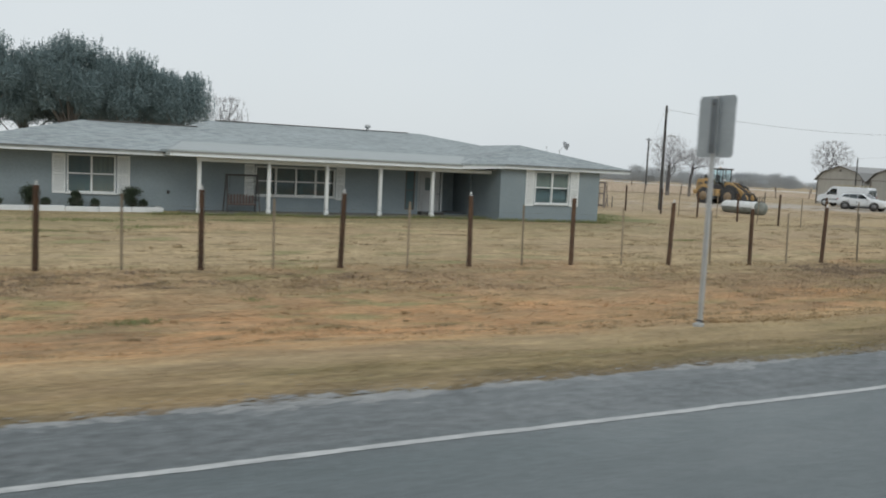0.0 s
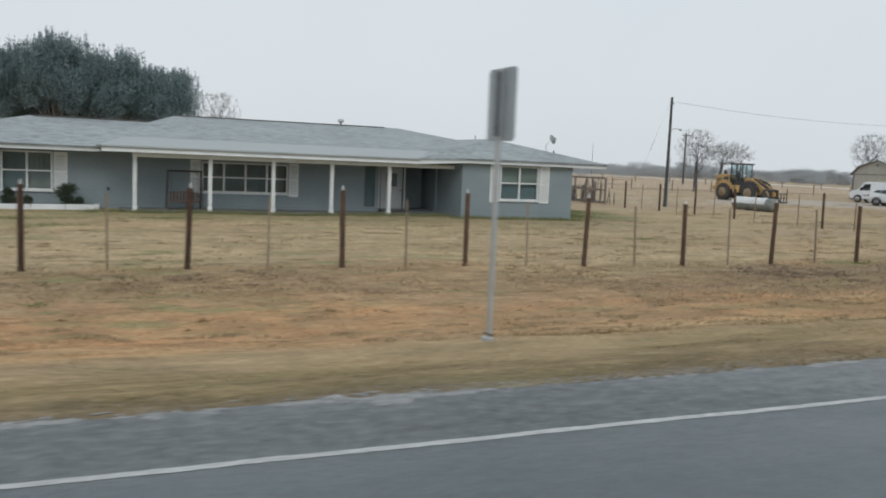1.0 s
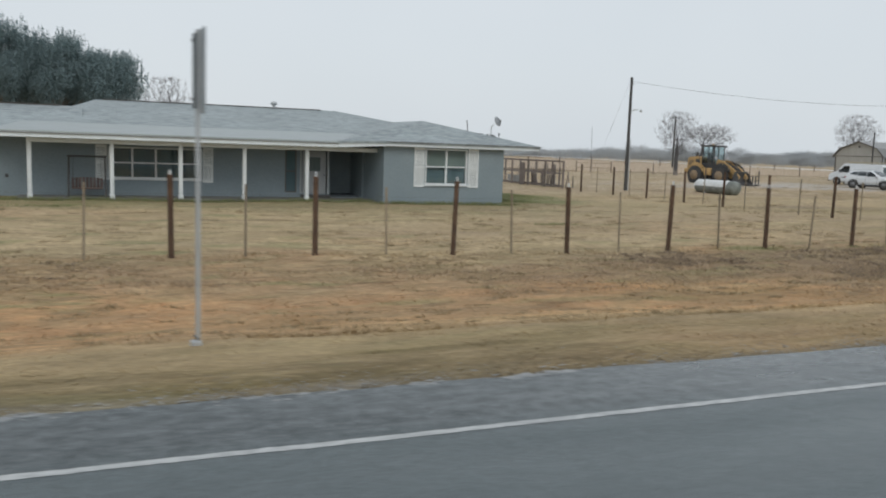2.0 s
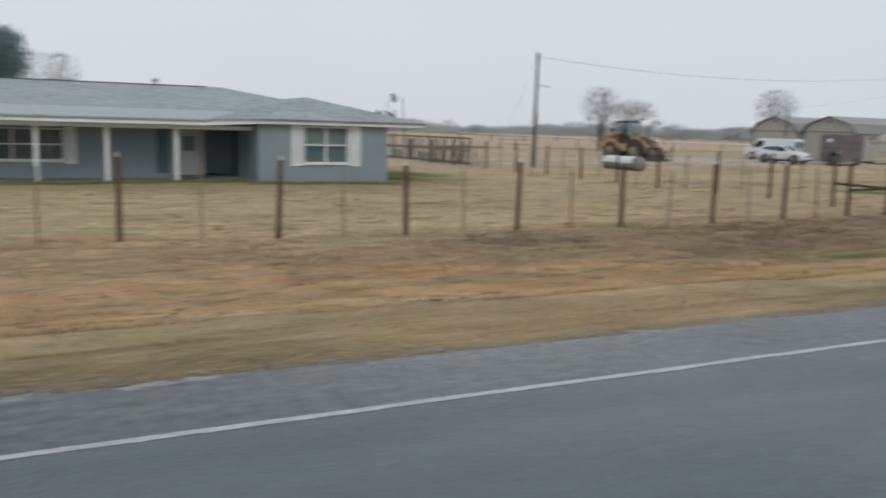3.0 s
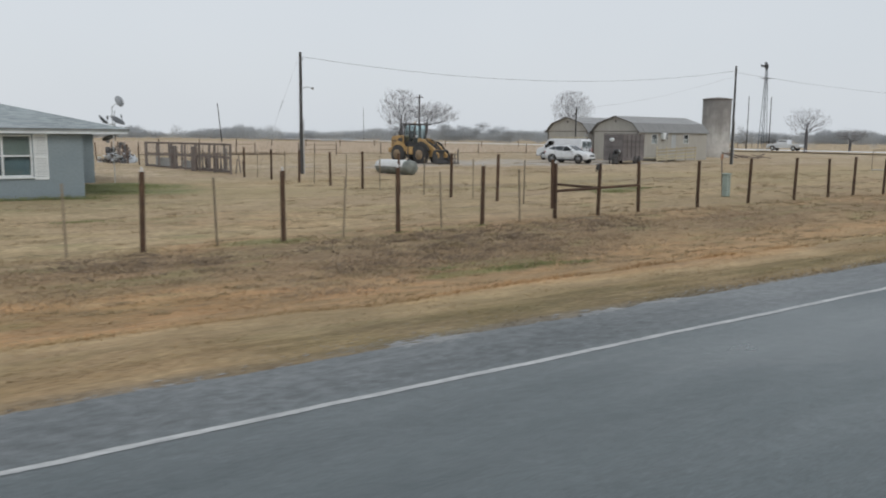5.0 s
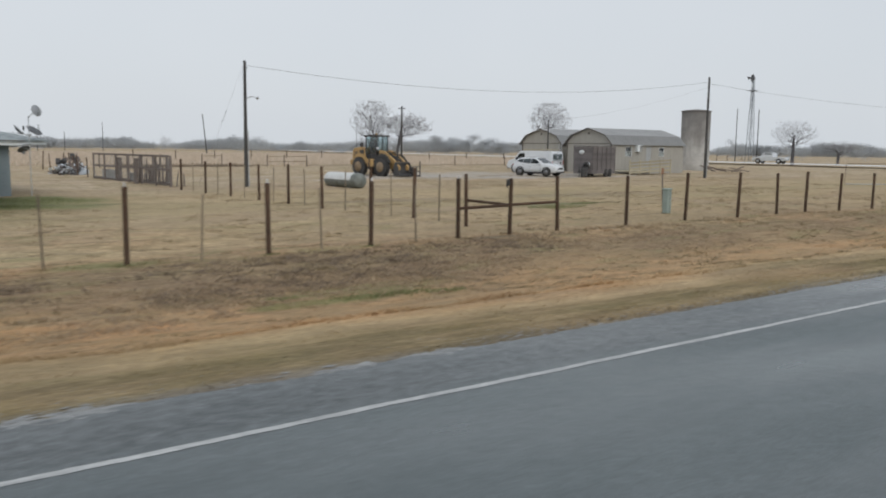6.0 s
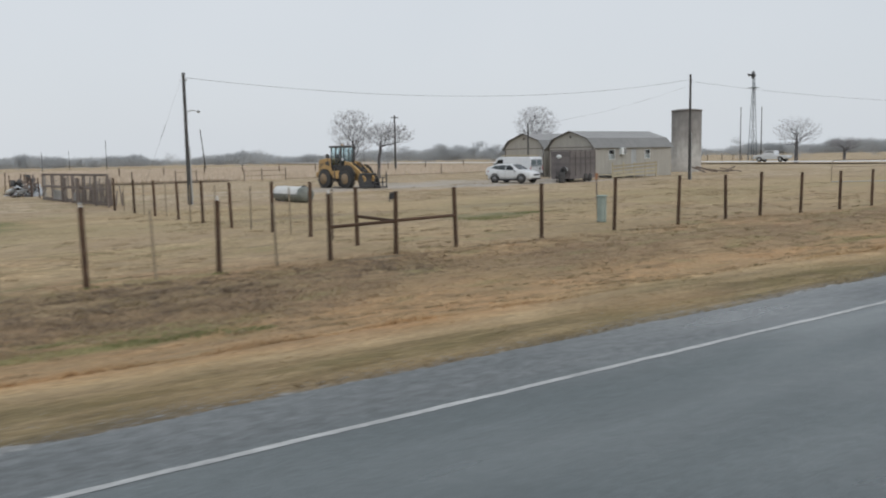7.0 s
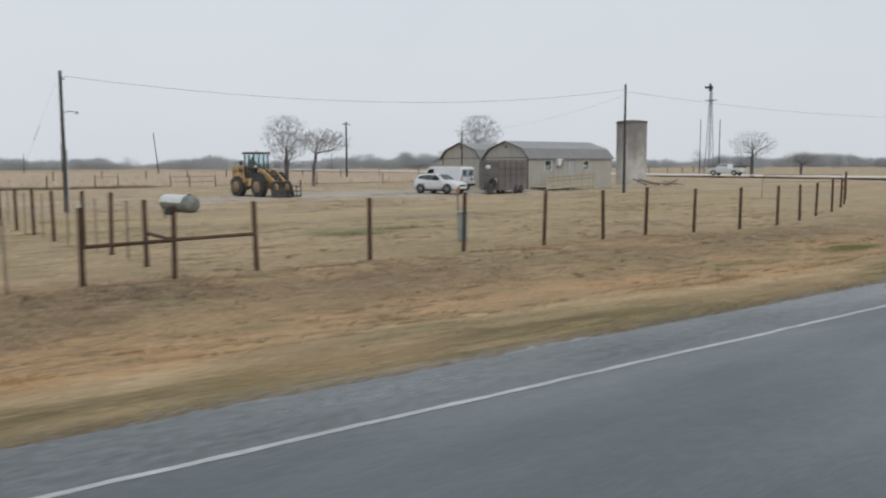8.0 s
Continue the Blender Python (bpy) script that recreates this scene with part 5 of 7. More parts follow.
def shrub(x, y, z, r, tall, seed, pot=False):
    t = thing("potted_plant" if pot else "shrub", "small round clipped plant in a dark pot" if pot else "bushy dark green shrub behind the white edging", "plant", (x, y, z))
    rr = random.Random(seed)
    cs, ss = [], []
    for k in range(1 if pot else 9):
        a = rr.uniform(0, 6.28)
        q = 0 if pot else rr.uniform(0, 0.6) * r
        cs.append((q * math.cos(a), q * math.sin(a), tall * (0.62 if pot else rr.uniform(0.3, 0.85))))
        ss.append(r * (0.9 if pot else rr.uniform(0.3, 0.5)))
    crown = new("crown", tris_mesh("crown", leaf_cloud(900 if pot else 2600, cs, ss, 0.05, seed, 0.4), M_SHRUB))
    crown.parent = t
    bm = B()
    for k in range(5):
        a = rr.uniform(0, 6.28)
        rod(bm, (0, 0, 0), (0.5 * r * math.cos(a), 0.5 * r * math.sin(a), tall * 0.7), 0.012, 0.005, 5)
    part("stem", bm, M_BARK, t)
    if pot:
        part("pot", lathe(B(), [(0, 0), (0.1, 0), (0.14, 0.2), (0.155, 0.2), (0.155, 0.24), (0.13, 0.24), (0.12, 0.2), (0, 0.19)], None, 14), M_TERRA, t, "dark round pot")
    return t


GZH = -0.29
for k, (x, r, tall) in enumerate(((0.6, 0.5, 0.92), (2.24, 0.42, 0.75), (4.3, 0.52, 0.98), (-1.0, 0.45, 0.8))):
    shrub(x, 36.2, GZH, r, tall, 20 + k)
for k, x in enumerate((1.3, 3.05, 4.85, -0.35)):
    shrub(x - 0.12, 36.0, GZH, 0.2, 0.52, 40 + k, True)
border = thing("planter_edging", "low white-painted block edging along the flower bed", "edging", (2, 35.6, GZH))
for k in range(6):
    x0 = -1.75 + k * 1.2
    part("block", box(B(), (x0 - 2, -0.1 + 0.015 * (k % 2), -0.06), (x0 + 1.18 - 2, 0.1, 0.2 + 0.012 * (k % 3)), 0.018), M_WHITE, border)
part("block", box(B(), (3.28, 0.1, -0.06), (3.48, 1.15, 0.2), 0.018), M_WHITE, border)


def porch_swing():
    s = thing("porch_swing", "dark metal frame swing with slatted reddish wooden seat on the porch", "swing", (8.67, 35.95, -0.21))
    for sx in (-0.68, 0.68):
        bm = rod(B(), (sx, -0.42, 0), (sx * 0.95, -0.05, 1.55), 0.034)
        rod(bm, (sx, 0.42, 0), (sx * 0.95, 0.05, 1.55), 0.034)
        rod(bm, (sx, -0.3, 0.5), (sx, 0.3, 0.5), 0.016)
        part("side_frame", bm, M_DARK, s)
    part("top_bar", rod(B(), (-0.7, 0, 1.56), (0.7, 0, 1.56), 0.04), M_DARK, s)
    for sx in (-0.5, 0.5):
        part("chain", rod(B(), (sx, 0, 1.55), (sx * 1.05, -0.05, 0.5), 0.008, segs=5), M_DARK, s)
    seat = part("seat", box(B(), (-0.56, -0.3, 0.30), (0.56, 0.18, 0.36), 0.01), M_SWING, s)
    for k in range(9):
        x = -0.52 + k * 0.13
        part("slat", box(B(), (x - 0.045, 0.2, 0.34), (x + 0.045, 0.225, 0.72 + 0.03 * math.sin(k * 0.4)), 0.006), M_SWING, seat)
    for sx in (-0.56, 0.56):
        part("armrest", box(B(), (sx - 0.03, -0.3, 0.52), (sx + 0.03, 0.22, 0.56), 0.006), M_SWING, s)
    return s


porch_swing()

# ---------------------------------------------------------------- fences


def pipe_post_mesh(h):
    bm = rod(B(), (0, 0, -0.1), (0, 0, h), 0.062, 0.058, 10)
    rod(bm, (0, 0, -0.02), (0, 0, 0.03), 0.085, 0.07, 10)
    return mesh_of("post", bm, M_POST)


def tee_post_mesh(h):
    bm = box(B(), (-0.024, -0.005, -0.1), (0.024, 0.005, h))
    box(bm, (-0.005, 0.005, -0.1), (0.005, 0.04, h))
    for k in range(10):
        box(bm, (-0.008, -0.016, 0.25 + k * 0.13), (0.008, -0.005, 0.28 + k * 0.13))
    return mesh_of("tee_post", bm, M_TPOST)


POST, POST2, POST3 = pipe_post_mesh(1.74), pipe_post_mesh(1.72), pipe_post_mesh(1.71)
TEE = tee_post_mesh(1.58)
CAP = mesh_of("insulator", lathe(B(), [(0.045, -0.004), (0.045, 0.008), (0.014, 0.014), (0.014, 0.03), (0.024, 0.035), (0.026, 0.062), (0.015, 0.07), (0.017, 0.095), (0, 0.1)], None, 10), M_INSUL)


def fence(label, posts, tees, wires, at, tall=1.74, mesh=None, capped=True):
    """A wire fence: pipe posts, lighter tee posts between, strands from post to post."""
    f = thing("wire_fence", label, "fence", (at[0], at[1], ground_z(*at)))
    inv = f.matrix_basis.inverted()
    r = random.Random(int(at[0] * 10))

    def put(name, me, m, parent=f):
        ob = new(name, me)
        ob.parent = parent
        ob.matrix_basis = m
        return ob
    for x, y in posts:
        lean = pose(0, 0, 0, r.uniform(-1.3, 1.3), r.uniform(-1.3, 1.3), r.uniform(0, 360))
        s = r.uniform(0.97, 1.03)
        p = put("post", mesh or POST, inv @ Matrix.Translation((x, y, ground_z(x, y))) @ lean @ Matrix.Scale(s, 4, (0, 0, 1)))
        if capped:
            put("insulator", CAP, Matrix.Translation((0, 0, tall)), p)
    for x, y in tees:
        put("tee_post", TEE, inv @ Matrix.Translation((x, y, ground_z(x, y))) @ pose(0, 0, 0, r.uniform(-2, 2), r.uniform(-2, 2), r.uniform(-20, 20)))
    for hgt in wires:
        bm = B()
        line = sorted(set(posts) | set(tees), key=lambda q: (q[0] + q[1] * 0.001) if abs(posts[0][0] - posts[-1][0]) > 3 else q[1])
        sweep(bm, [(x, y - 0.06, ground_z(x, y) + hgt) for x, y in line], 0.0016, 4)
        ob = part("wire", bm, M_WIRE, f)
        ob.matrix_parent_inverse = inv
    return f


FX = [-9.1, -5.9, -2.65, 0.6, 3.8, 6.97, 10.38, 13.48, 16.88, 20.07, 23.25, 26.67, 30.07, 33.03, 35.99]
NET = [0.12, 0.32, 0.55, 0.8, 1.08, 1.36]
fence("tall wire fence on rusty pipe posts and thin tees", [(x, 18.81) for x in FX], [((a + b) / 2, 18.81) for a, b in zip(FX, FX[1:])], NET, (13, 18.81))
RX = [(38.04, 18.88), (40.13, 18.94), (43.48, 18.97), (46.83, 19.03), (50.22, 19.08), (53.2, 19.2), (55.6, 19.3), (58.5, 19.3), (61.6, 19.3), (64.4, 19.3), (68.0, 20.3), (71.5, 21.4), (75.4, 22.6), (79.5, 24.2), (83.3, 25.9)]
fence("wire fence on rusty pipe posts running on past the corner", RX, [], NET[:3], (46, 19), mesh=POST3, tall=1.71, capped=False)
CY = [21.08, 24.02, 26.85, 30.55, 33.58, 36.57, 39.85, 43.15, 46.75]
CX = [38.12 - (y - 21) * 0.005 for y in CY]
fence("wire fence on rusty posts running back to the pen", list(zip(CX, CY)), [((CX[k] + CX[k + 1]) / 2, (CY[k] + CY[k + 1]) / 2) for k in range(len(CY) - 1)], NET[:4], (38.5, 34), mesh=POST2, tall=1.72, capped=False)


def brace(p, q):
    """A rusty pipe rail that stiffens the corner posts."""
    t = thing("brace_rail", "rusty horizontal pipe brace between corner posts", "rail", p)
    d = Vector(q) - Vector(p)
    bm = rod(B(), (0, 0, 0), d, 0.044)
    rod(bm, -d.normalized() * 0.02, d.normalized() * 0.05, 0.05)
    part("rail", bm, M_POST, t)
    part("collar", rod(B(), d * 0.97, d * 1.0, 0.05), M_POST, t)


brace((36.0, 18.80, 0.53), (38.04, 18.87, 0.56))
brace((38.04, 18.89, 0.57), (40.13, 18.93, 0.60))
brace((38.06, 18.95, 0.56), (38.14, 21.0, 0.58))
lock = thing("fence_box", "small dark box and chain hung on a fence post", "box", (37.94, 18.84, 1.24))
part("plate", box(B(), (-0.085, -0.05, -0.09), (0.05, 0.05, 0.08), 0.03), M_PLASTIC, lock)
part("lid", box(B(), (-0.07, -0.06, 0.08), (0.05, 0.055, 0.1), 0.008), M_DARK, lock)
part("hook", sweep(B(), [(-0.06, -0.03, 0.06), (-0.12, -0.04, 0.0), (-0.13, -0.04, -0.09), (-0.08, -0.03, -0.15)], 0.018, 6), M_PLASTIC, lock)

# rail fence behind the yard
back = thing("rail_fence", "low weathered rail fence behind the yard", "fence", (72, 86, 0))
BX = [44, 50, 54.4, 56.6, 61.9, 63.95, 66.8, 73, 79.2, 88.4, 97, 104]
for x in BX:
    part("post", rod(B(), (x - 72, 0, -0.1), (x - 72, 0, 1.35), 0.07, 0.06), M_WOODPOST, back)
for a, b in zip(BX, BX[1:]):
    for zr in ((0.55, 1.1) if 61 < a < 66 else (0.12, 1.15) if 54 < a < 55 else (0.12,)):
        part("rail", beam(B(), (a - 72, 0, zr), (b - 72, 0, zr + 0.04), 0.03, 0.055), M_TPOST, back)
mid_f = thing("field_fence", "sparse line of dark posts across the far field", "fence", (110, 140, 0))
for k in range(26):
    x, y = 60 + k * 7.5 - 110, 128 + 10 * math.sin(k * 0.3) - 140
    part("post", rod(B(), (x, y, -0.1), (x, y, 1.5), 0.08, 0.07, 6), M_POST, mid_f)
gate = thing("tube_gate", "long dull tubular field gate behind the fence posts", "gate", (85.3, 32.8, ground_z(85.3, 32.8)), -36)
GL = 5.75
part("tube", sweep(B(), [(0, 0, 0.12), (0, 0, 1.1), (0.02, 0, 1.5), (0.08, 0, 1.66), (0.2, 0, 1.72), (GL - 0.2, 0, 1.72), (GL - 0.08, 0, 1.66), (GL, 0, 1.5), (GL, 0, 0.12)], 0.03, 8), M_TPOST, gate, "bent outer tube")
part("bar", sweep(B(), [(0.02, 0, 1.3), (0.12, 0, 1.24), (GL - 0.12, 0, 1.24), (GL - 0.02, 0, 1.3)], 0.022, 6), M_TPOST, gate)
part("bottom_rail", rod(B(), (0, 0, 0.14), (GL, 0, 0.14), 0.03, segs=6), M_GALV, gate, "pale bottom rail")
for z in (0.5, 0.85):
    part("wire", rod(B(), (0, 0, z), (GL, 0, z), 0.006, segs=5), M_WIRE, gate)
part("gate_post", rod(B(), (GL + 0.25, 0, -0.1), (GL + 0.25, 0, 1.95), 0.09, 0.08), M_POST, gate)


# ---------------------------------------------------------------- poles, wires, sign
def utility_pole(label, x, y, top, r=0.15, arms=True, lean=(0, 0), lamp=False):
    p = thing("utility_pole", label, "pole", (x, y, ground_z(x, y)))
    hgt = top - ground_z(x, y)
    part("shaft", rod(B(), (0, 0, -0.3), (lean[0], lean[1], hgt), r, r * 0.68, 12), M_POLE, p)
    if arms:
        part("insulator", lathe(B(), [(0, 0), (0.05, 0.02), (0.06, 0.08), (0.03, 0.14), (0, 0.16)], Matrix.Translation((lean[0] + 0.14, lean[1], hgt - 0.5)), 8), M_GALV, p)
        part("bracket", rod(B(), (lean[0], lean[1], hgt - 0.42), (lean[0] + 0.14, lean[1], hgt - 0.42), 0.03), M_DARK, p)
        part("conduit", rod(B(), (0.13, -0.1, 0), (0.12, -0.1, hgt * 0.45), 0.035), M_GALV, p)
    if lamp:
        bm = B()
        pts = [(0.05, 0, hgt * 0.7), (0.3, -0.15, hgt * 0.72), (0.55, -0.25, hgt * 0.715)]
        sweep(bm, pts, 0.03, 8)
        arm = part("lamp_arm", bm, M_GALV, p, "curved grey lamp arm")
        part("lamp_head", lathe(B(), [(0, 0.08), (0.07, 0.06), (0.11, -0.01), (0.09, -0.07), (0, -0.1)], Matrix.Translation((0.68, -0.3, hgt * 0.71)), 12), M_GALV, arm)
    return p


def cable(p, q, sag, r=0.010):
    t = thing("overhead_wire", "thin dark overhead wire strung between poles", "wire", p)
    bm = B()
    p, q = Vector(p), Vector(q)
    pts = [p.lerp(q, k / 24) - Vector((0, 0, sag * 4 * (k / 24) * (1 - k / 24))) for k in range(25)]
    sweep(bm, [a - p for a in pts], r)
    part("strand", bm, M_WIRE, t)


utility_pole("dark wooden utility pole with a small yard light", 42.82, 48.75, 7.42, 0.125, lamp=True)
utility_pole("wooden utility pole beside the barns", 87.15, 46.9, 9.0, 0.125)
far_p = utility_pole("distant wooden pole behind the bare trees", 108, 127, 9.8, 0.19)
part("crossarm", box(B(), (-0.8, -0.07, 9.3), (0.8, 0.07, 9.45), 0.01), M_POLE, far_p)
utility_pole("thin leaning pole in the far field", 99.6, 199.5, 9.9, 0.14, False, (-1.0, 0))
utility_pole("grey service pole at the barn gable", 80.9, 61.2, 5.3, 0.09, False)
guy = thing("guy_wire", "slanted guy wire with dark insulators beside the pole", "wire", (39.9, 49.2, ground_z(39.9, 49.2)))
gtop = Vector((42.7, 48.75, 7.1)) - Vector((39.9, 49.2, ground_z(39.9, 49.2)))
part("strand", rod(B(), (0, 0, 0), gtop, 0.004, segs=5), M_WIRE, guy)
for f in (0.55, 0.585, 0.62):
    part("insulator", rod(B(), gtop * (f - 0.011), gtop * (f + 0.011), 0.02, 0.016, 8), M_DARK, guy)
cable((42.8, 48.75, 7.15), (87.15, 46.9, 8.55), 1.25)
cable((87.15, 46.9, 8.4), (170, 40, 9.5), 1.6)
cable((80.9, 61.2, 5.2), (87.15, 46.9, 8.1), 0.5, 0.005)
for x, y, top in ((96.8, 280, 9.5), (89.9, 300, 6.4), (81.5, 300, 6.0), (240, 360, 16), (178, 99, 11), (190, 112, 12)):
    utility_pole("far thin utility pole on the horizon", x, y, top, 0.11, False)
wind = thing("windmill_tower", "tall thin lattice tower with a small wheel far off", "tower", (166, 93, 0))
for sx, sy in ((-1, -1), (1, -1), (1, 1), (-1, 1)):
    part("leg", rod(B(), (sx * 0.6, sy * 0.6, 0), (sx * 0.13, sy * 0.13, 16.0), 0.05, segs=5), M_CHANNEL, wind)
for z in (3, 6, 9, 12, 14.5):
    k = 0.6 - 0.47 * z / 16.0
    bm = B()
    for a, b in (((-k, -k), (k, -k)), ((k, -k), (k, k)), ((k, k), (-k, k)), ((-k, k), (-k, -k))):
        rod(bm, (*a, z), (*b, z), 0.035, segs=4)
        rod(bm, (*a, z), (b[0] * 1.1, b[1] * 1.1, z - 2.5), 0.025, segs=4)
    part("brace", bm, M_CHANNEL, wind)
part("platform", box(B(), (-0.75, -0.75, 13.9), (0.75, 0.75, 14.0), 0.02), M_CHANNEL, wind)
part("hub", box(B(), (-0.25, -0.2, 16.0), (0.35, 0.2, 16.5), 0.06), M_DARK, wind)
for k in range(14):
    a = 2 * math.pi * k / 14
    part("blade", slab(B(), [(-0.05, 0.18), (0.05, 0.18), (0.12, 0.75), (-0.1, 0.75)], 0.02, pose(-0.3, 0, 16.3, 0, 0, 60) @ Matrix.Rotation(a, 4, "Y")), M_DARK, wind)
part("vane", slab(B(), [(0.3, -0.05), (1.1, -0.3), (1.3, 0.3), (0.3, 0.05)], 0.03, pose(0, 0, 16.3, 0, 0, 150)), M_DARK, wind)

sg = thing("road_sign", "grey back of a rectangular road sign on a steel post", "sign", (9.96, 10.4, -0.29), -88)
bm = B()
slab(bm, [(-0.035, -0.1), (0.035, -0.1), (0.035, 3.62), (-0.035, 3.62)], 0.012)
box(bm, (-0.035, 0.012, -0.1), (-0.025, 0.045, 3.62))
box(bm, (0.025, 0.012, -0.1), (0.035, 0.045, 3.62))
part("post", bm, M_GALV, sg, "galvanised channel post")
part("base_plate", box(B(), (-0.07, -0.06, -0.02), (0.07, 0.06, 0.06), 0.012), M_GALV, sg)
part("bolt", rod(B(), (-0.09, 0, 0.1), (0.09, 0, 0.1), 0.014), M_DARK, sg)
bm = B()
w, z0, z1, c = 0.37, 2.68, 3.63, 0.045
slab(bm, [(-w + c, z0), (w - c, z0), (w, z0 + c), (w, z1 - c), (w - c, z1), (-w + c, z1), (-w, z1 - c), (-w, z0 + c)], 0.006, Matrix.Translation((0, 0.047, 0)))
part("panel", bm, M_SIGNBACK, sg, "bare grey metal sign back")
part("backing_channel", box(B(), (-0.06, -0.03, 2.74), (0.06, 0.0, 3.58), 0.008), M_CHANNEL, sg, "dull grey steel channel behind the panel")
for z in (2.85, 3.5):
    part("bolt", rod(B(), (0, -0.05, z), (0, 0.06, z), 0.016), M_DARK, sg)

bx = thing("transformer_box", "pale green metal utility box beside a slanted stake", "utility box", (48.6, 21.25, ground_z(48.6, 21.25)))
part("cabinet", box(B(), (-0.125, -0.14, 0), (0.125, 0.14, 0.92), 0.03), M_GREENBOX, bx)
part("lid", box(B(), (-0.145, -0.16, 0.92), (0.145, 0.16, 1.0), 0.025), M_GREENBOX, bx)
stake = part("stake", beam(B(), (-0.1, 0.1, 0), (0.02, 0.3, 1.65), 0.05, 0.035), M_WOODPOST, bx, "thin slanted marker stake")
part("marker", box(B(), (-0.05, 0.27, 1.55), (0.1, 0.3, 1.8), 0.012, Matrix.Rotation(radians(4), 4, "Y")), M_MARKER, stake, "faded orange marker plate")
part("seam", box(B(), (-0.004, -0.146, 0.06), (0.004, -0.138, 0.9)), M_DARK, bx)


# ---------------------------------------------------------------- propane tank
tk = thing("propane_tank", "propane tank, white above and coloured darker below for shade, on short legs", "tank", (47.9, 45.4, ground_z(47.9, 45.4) - 0.22), 3)
R, L = 0.46, 1.92
prof = [(0, -L)] + [(R * math.sin(t), -L + 0.28 - 0.28 * math.cos(t)) for t in (0.3, 0.6, 0.9, 1.2, 1.57)] + [(R * math.sin(t), L - 0.28 + 0.28 * math.cos(t)) for t in (1.57, 1.2, 0.9, 0.6, 0.3)] + [(0, L)]
# dark shell below and white cover above paint the tank's shaded underside
part("shell", lathe(B(), prof, pose(0, 0, 0.68, 90), 28), M_TANKLOW, tk, "grey-green tank shell, its shade put into the colour")
bm = B()
arc = [radians(a) for a in range(16, 178, 10)]
rows_ = []
for y in (-1.25, -1.2, 0.0, 0.6, 1.2, L - 0.24, L - 0.1):
    rr = (R + 0.006) * (1.0 if y < L - 0.2 else 0.84)
    rr = R * 0.99 if y == -1.25 else rr
    rows_.append([bm.verts.new((rr * math.cos(a), y, 0.68 + rr * math.sin(a))) for a in arc])
for r0, r1 in zip(rows_, rows_[1:]):
    for k in range(len(arc) - 1):
        bm.faces.new((r0[k], r0[k + 1], r1[k + 1], r1[k])).smooth = True
part("white_cover", bm, M_TANK, tk, "white painted upper cover of the tank")
for y in (-0.85, 0.85):
    part("saddle", box(B(), (-0.3, y - 0.06, -0.05), (0.3, y + 0.06, 0.3), 0.02), M_CONC, tk)
part("dome", lathe(B(), [(0.13, 0), (0.13, 0.07), (0.08, 0.11), (0, 0.12)], Matrix.Translation((0, -1.36, 1.1)), 16), M_DARK, tk)
for y in (-0.95, 0.95):
    part("lifting_lug", box(B(), (-0.02, y - 0.05, 1.11), (0.02, y + 0.05, 1.19), 0.01), M_TANK, tk)
part("pipe", rod(B(), (0.1, 1.45, 0.15), (1.7, 2.2, 0.05), 0.03), M_GALV, tk)

# ---------------------------------------------------------------- pen and scrap
pen = thing("animal_pen", "weathered rusty timber and mesh pen with open frames", "pen", (38.0, 56, -0.24), 0)
PA, PB, PC, PD = (-0.45, 7.2), (0.45, -6.2), (1.2, -3.4), (0.0, 8.9)


def pen_side(a, b, n):
    for k in range(n):
        x, y = a[0] + (b[0] - a[0]) * k / n, a[1] + (b[1] - a[1]) * k / n
        part("post", box(B(), (x - 0.055, y - 0.055, -0.1), (x + 0.055, y + 0.055, 1.86), 0.012), M_RUST, pen)
    for z in (0.12, 0.98, 1.8):
        part("rail", beam(B(), (*a, z), (*b, z), 0.06, 0.1), M_RUST, pen)
    bm = B()
    m = n * 6
    for k in range(m):
        x, y = a[0] + (b[0] - a[0]) * (k + 0.5) / m, a[1] + (b[1] - a[1]) * (k + 0.5) / m
        rod(bm, (x, y, 0.1), (x, y, 1.7), 0.008, segs=4)
    part("mesh", bm, M_CONC, pen, "pale wire mesh")


pen_side(PA, PB, 6), pen_side(PB, PC, 1), pen_side(PC, PD, 6), pen_side(PD, PA, 1)
for y in (2.3, -1.2):
    part("divider", box(B(), (-0.1, y - 0.35, 0), (0.0, y + 0.35, 1.62), 0.01), M_RUST, pen, "dark upright panel")
rs = random.Random(8)
for k in range(4):
    y = rs.uniform(-5.2, 0.5)
    x = 0.8 - y * 0.067
    part("board", box(B(), (x - 0.12, y - 0.06, 0.0), (x + 0.12, y + 0.06, rs.uniform(0.9, 1.6)), 0.01, Matrix.Rotation(rs.uniform(0, 3), 4, "Z")), M_RUST, pen)

for k, (y0, y1) in enumerate(((6.4, 3.4), (1.6, -0.8))):
    part("sheet", box(B(), (0.3 - y0 * 0.06, y1, 0.05), (0.33 - y0 * 0.06, y0, 0.75 - 0.1 * k), 0.006), M_CONC, pen, "pale sheet along the foot of the pen")
for k in range(22):
    y = -5.9 + k * 0.3 + rs.uniform(-0.14, 0.14)
    x = 0.6 - y * 0.067 + rs.uniform(-0.3, 0.5)
    part("stake", rod(B(), (x, y, 0), (x + rs.uniform(-0.12, 0.12), y + rs.uniform(-0.25, 0.25), rs.uniform(0.8, 1.7)), 0.05, 0.03, 5), M_RUST, pen)

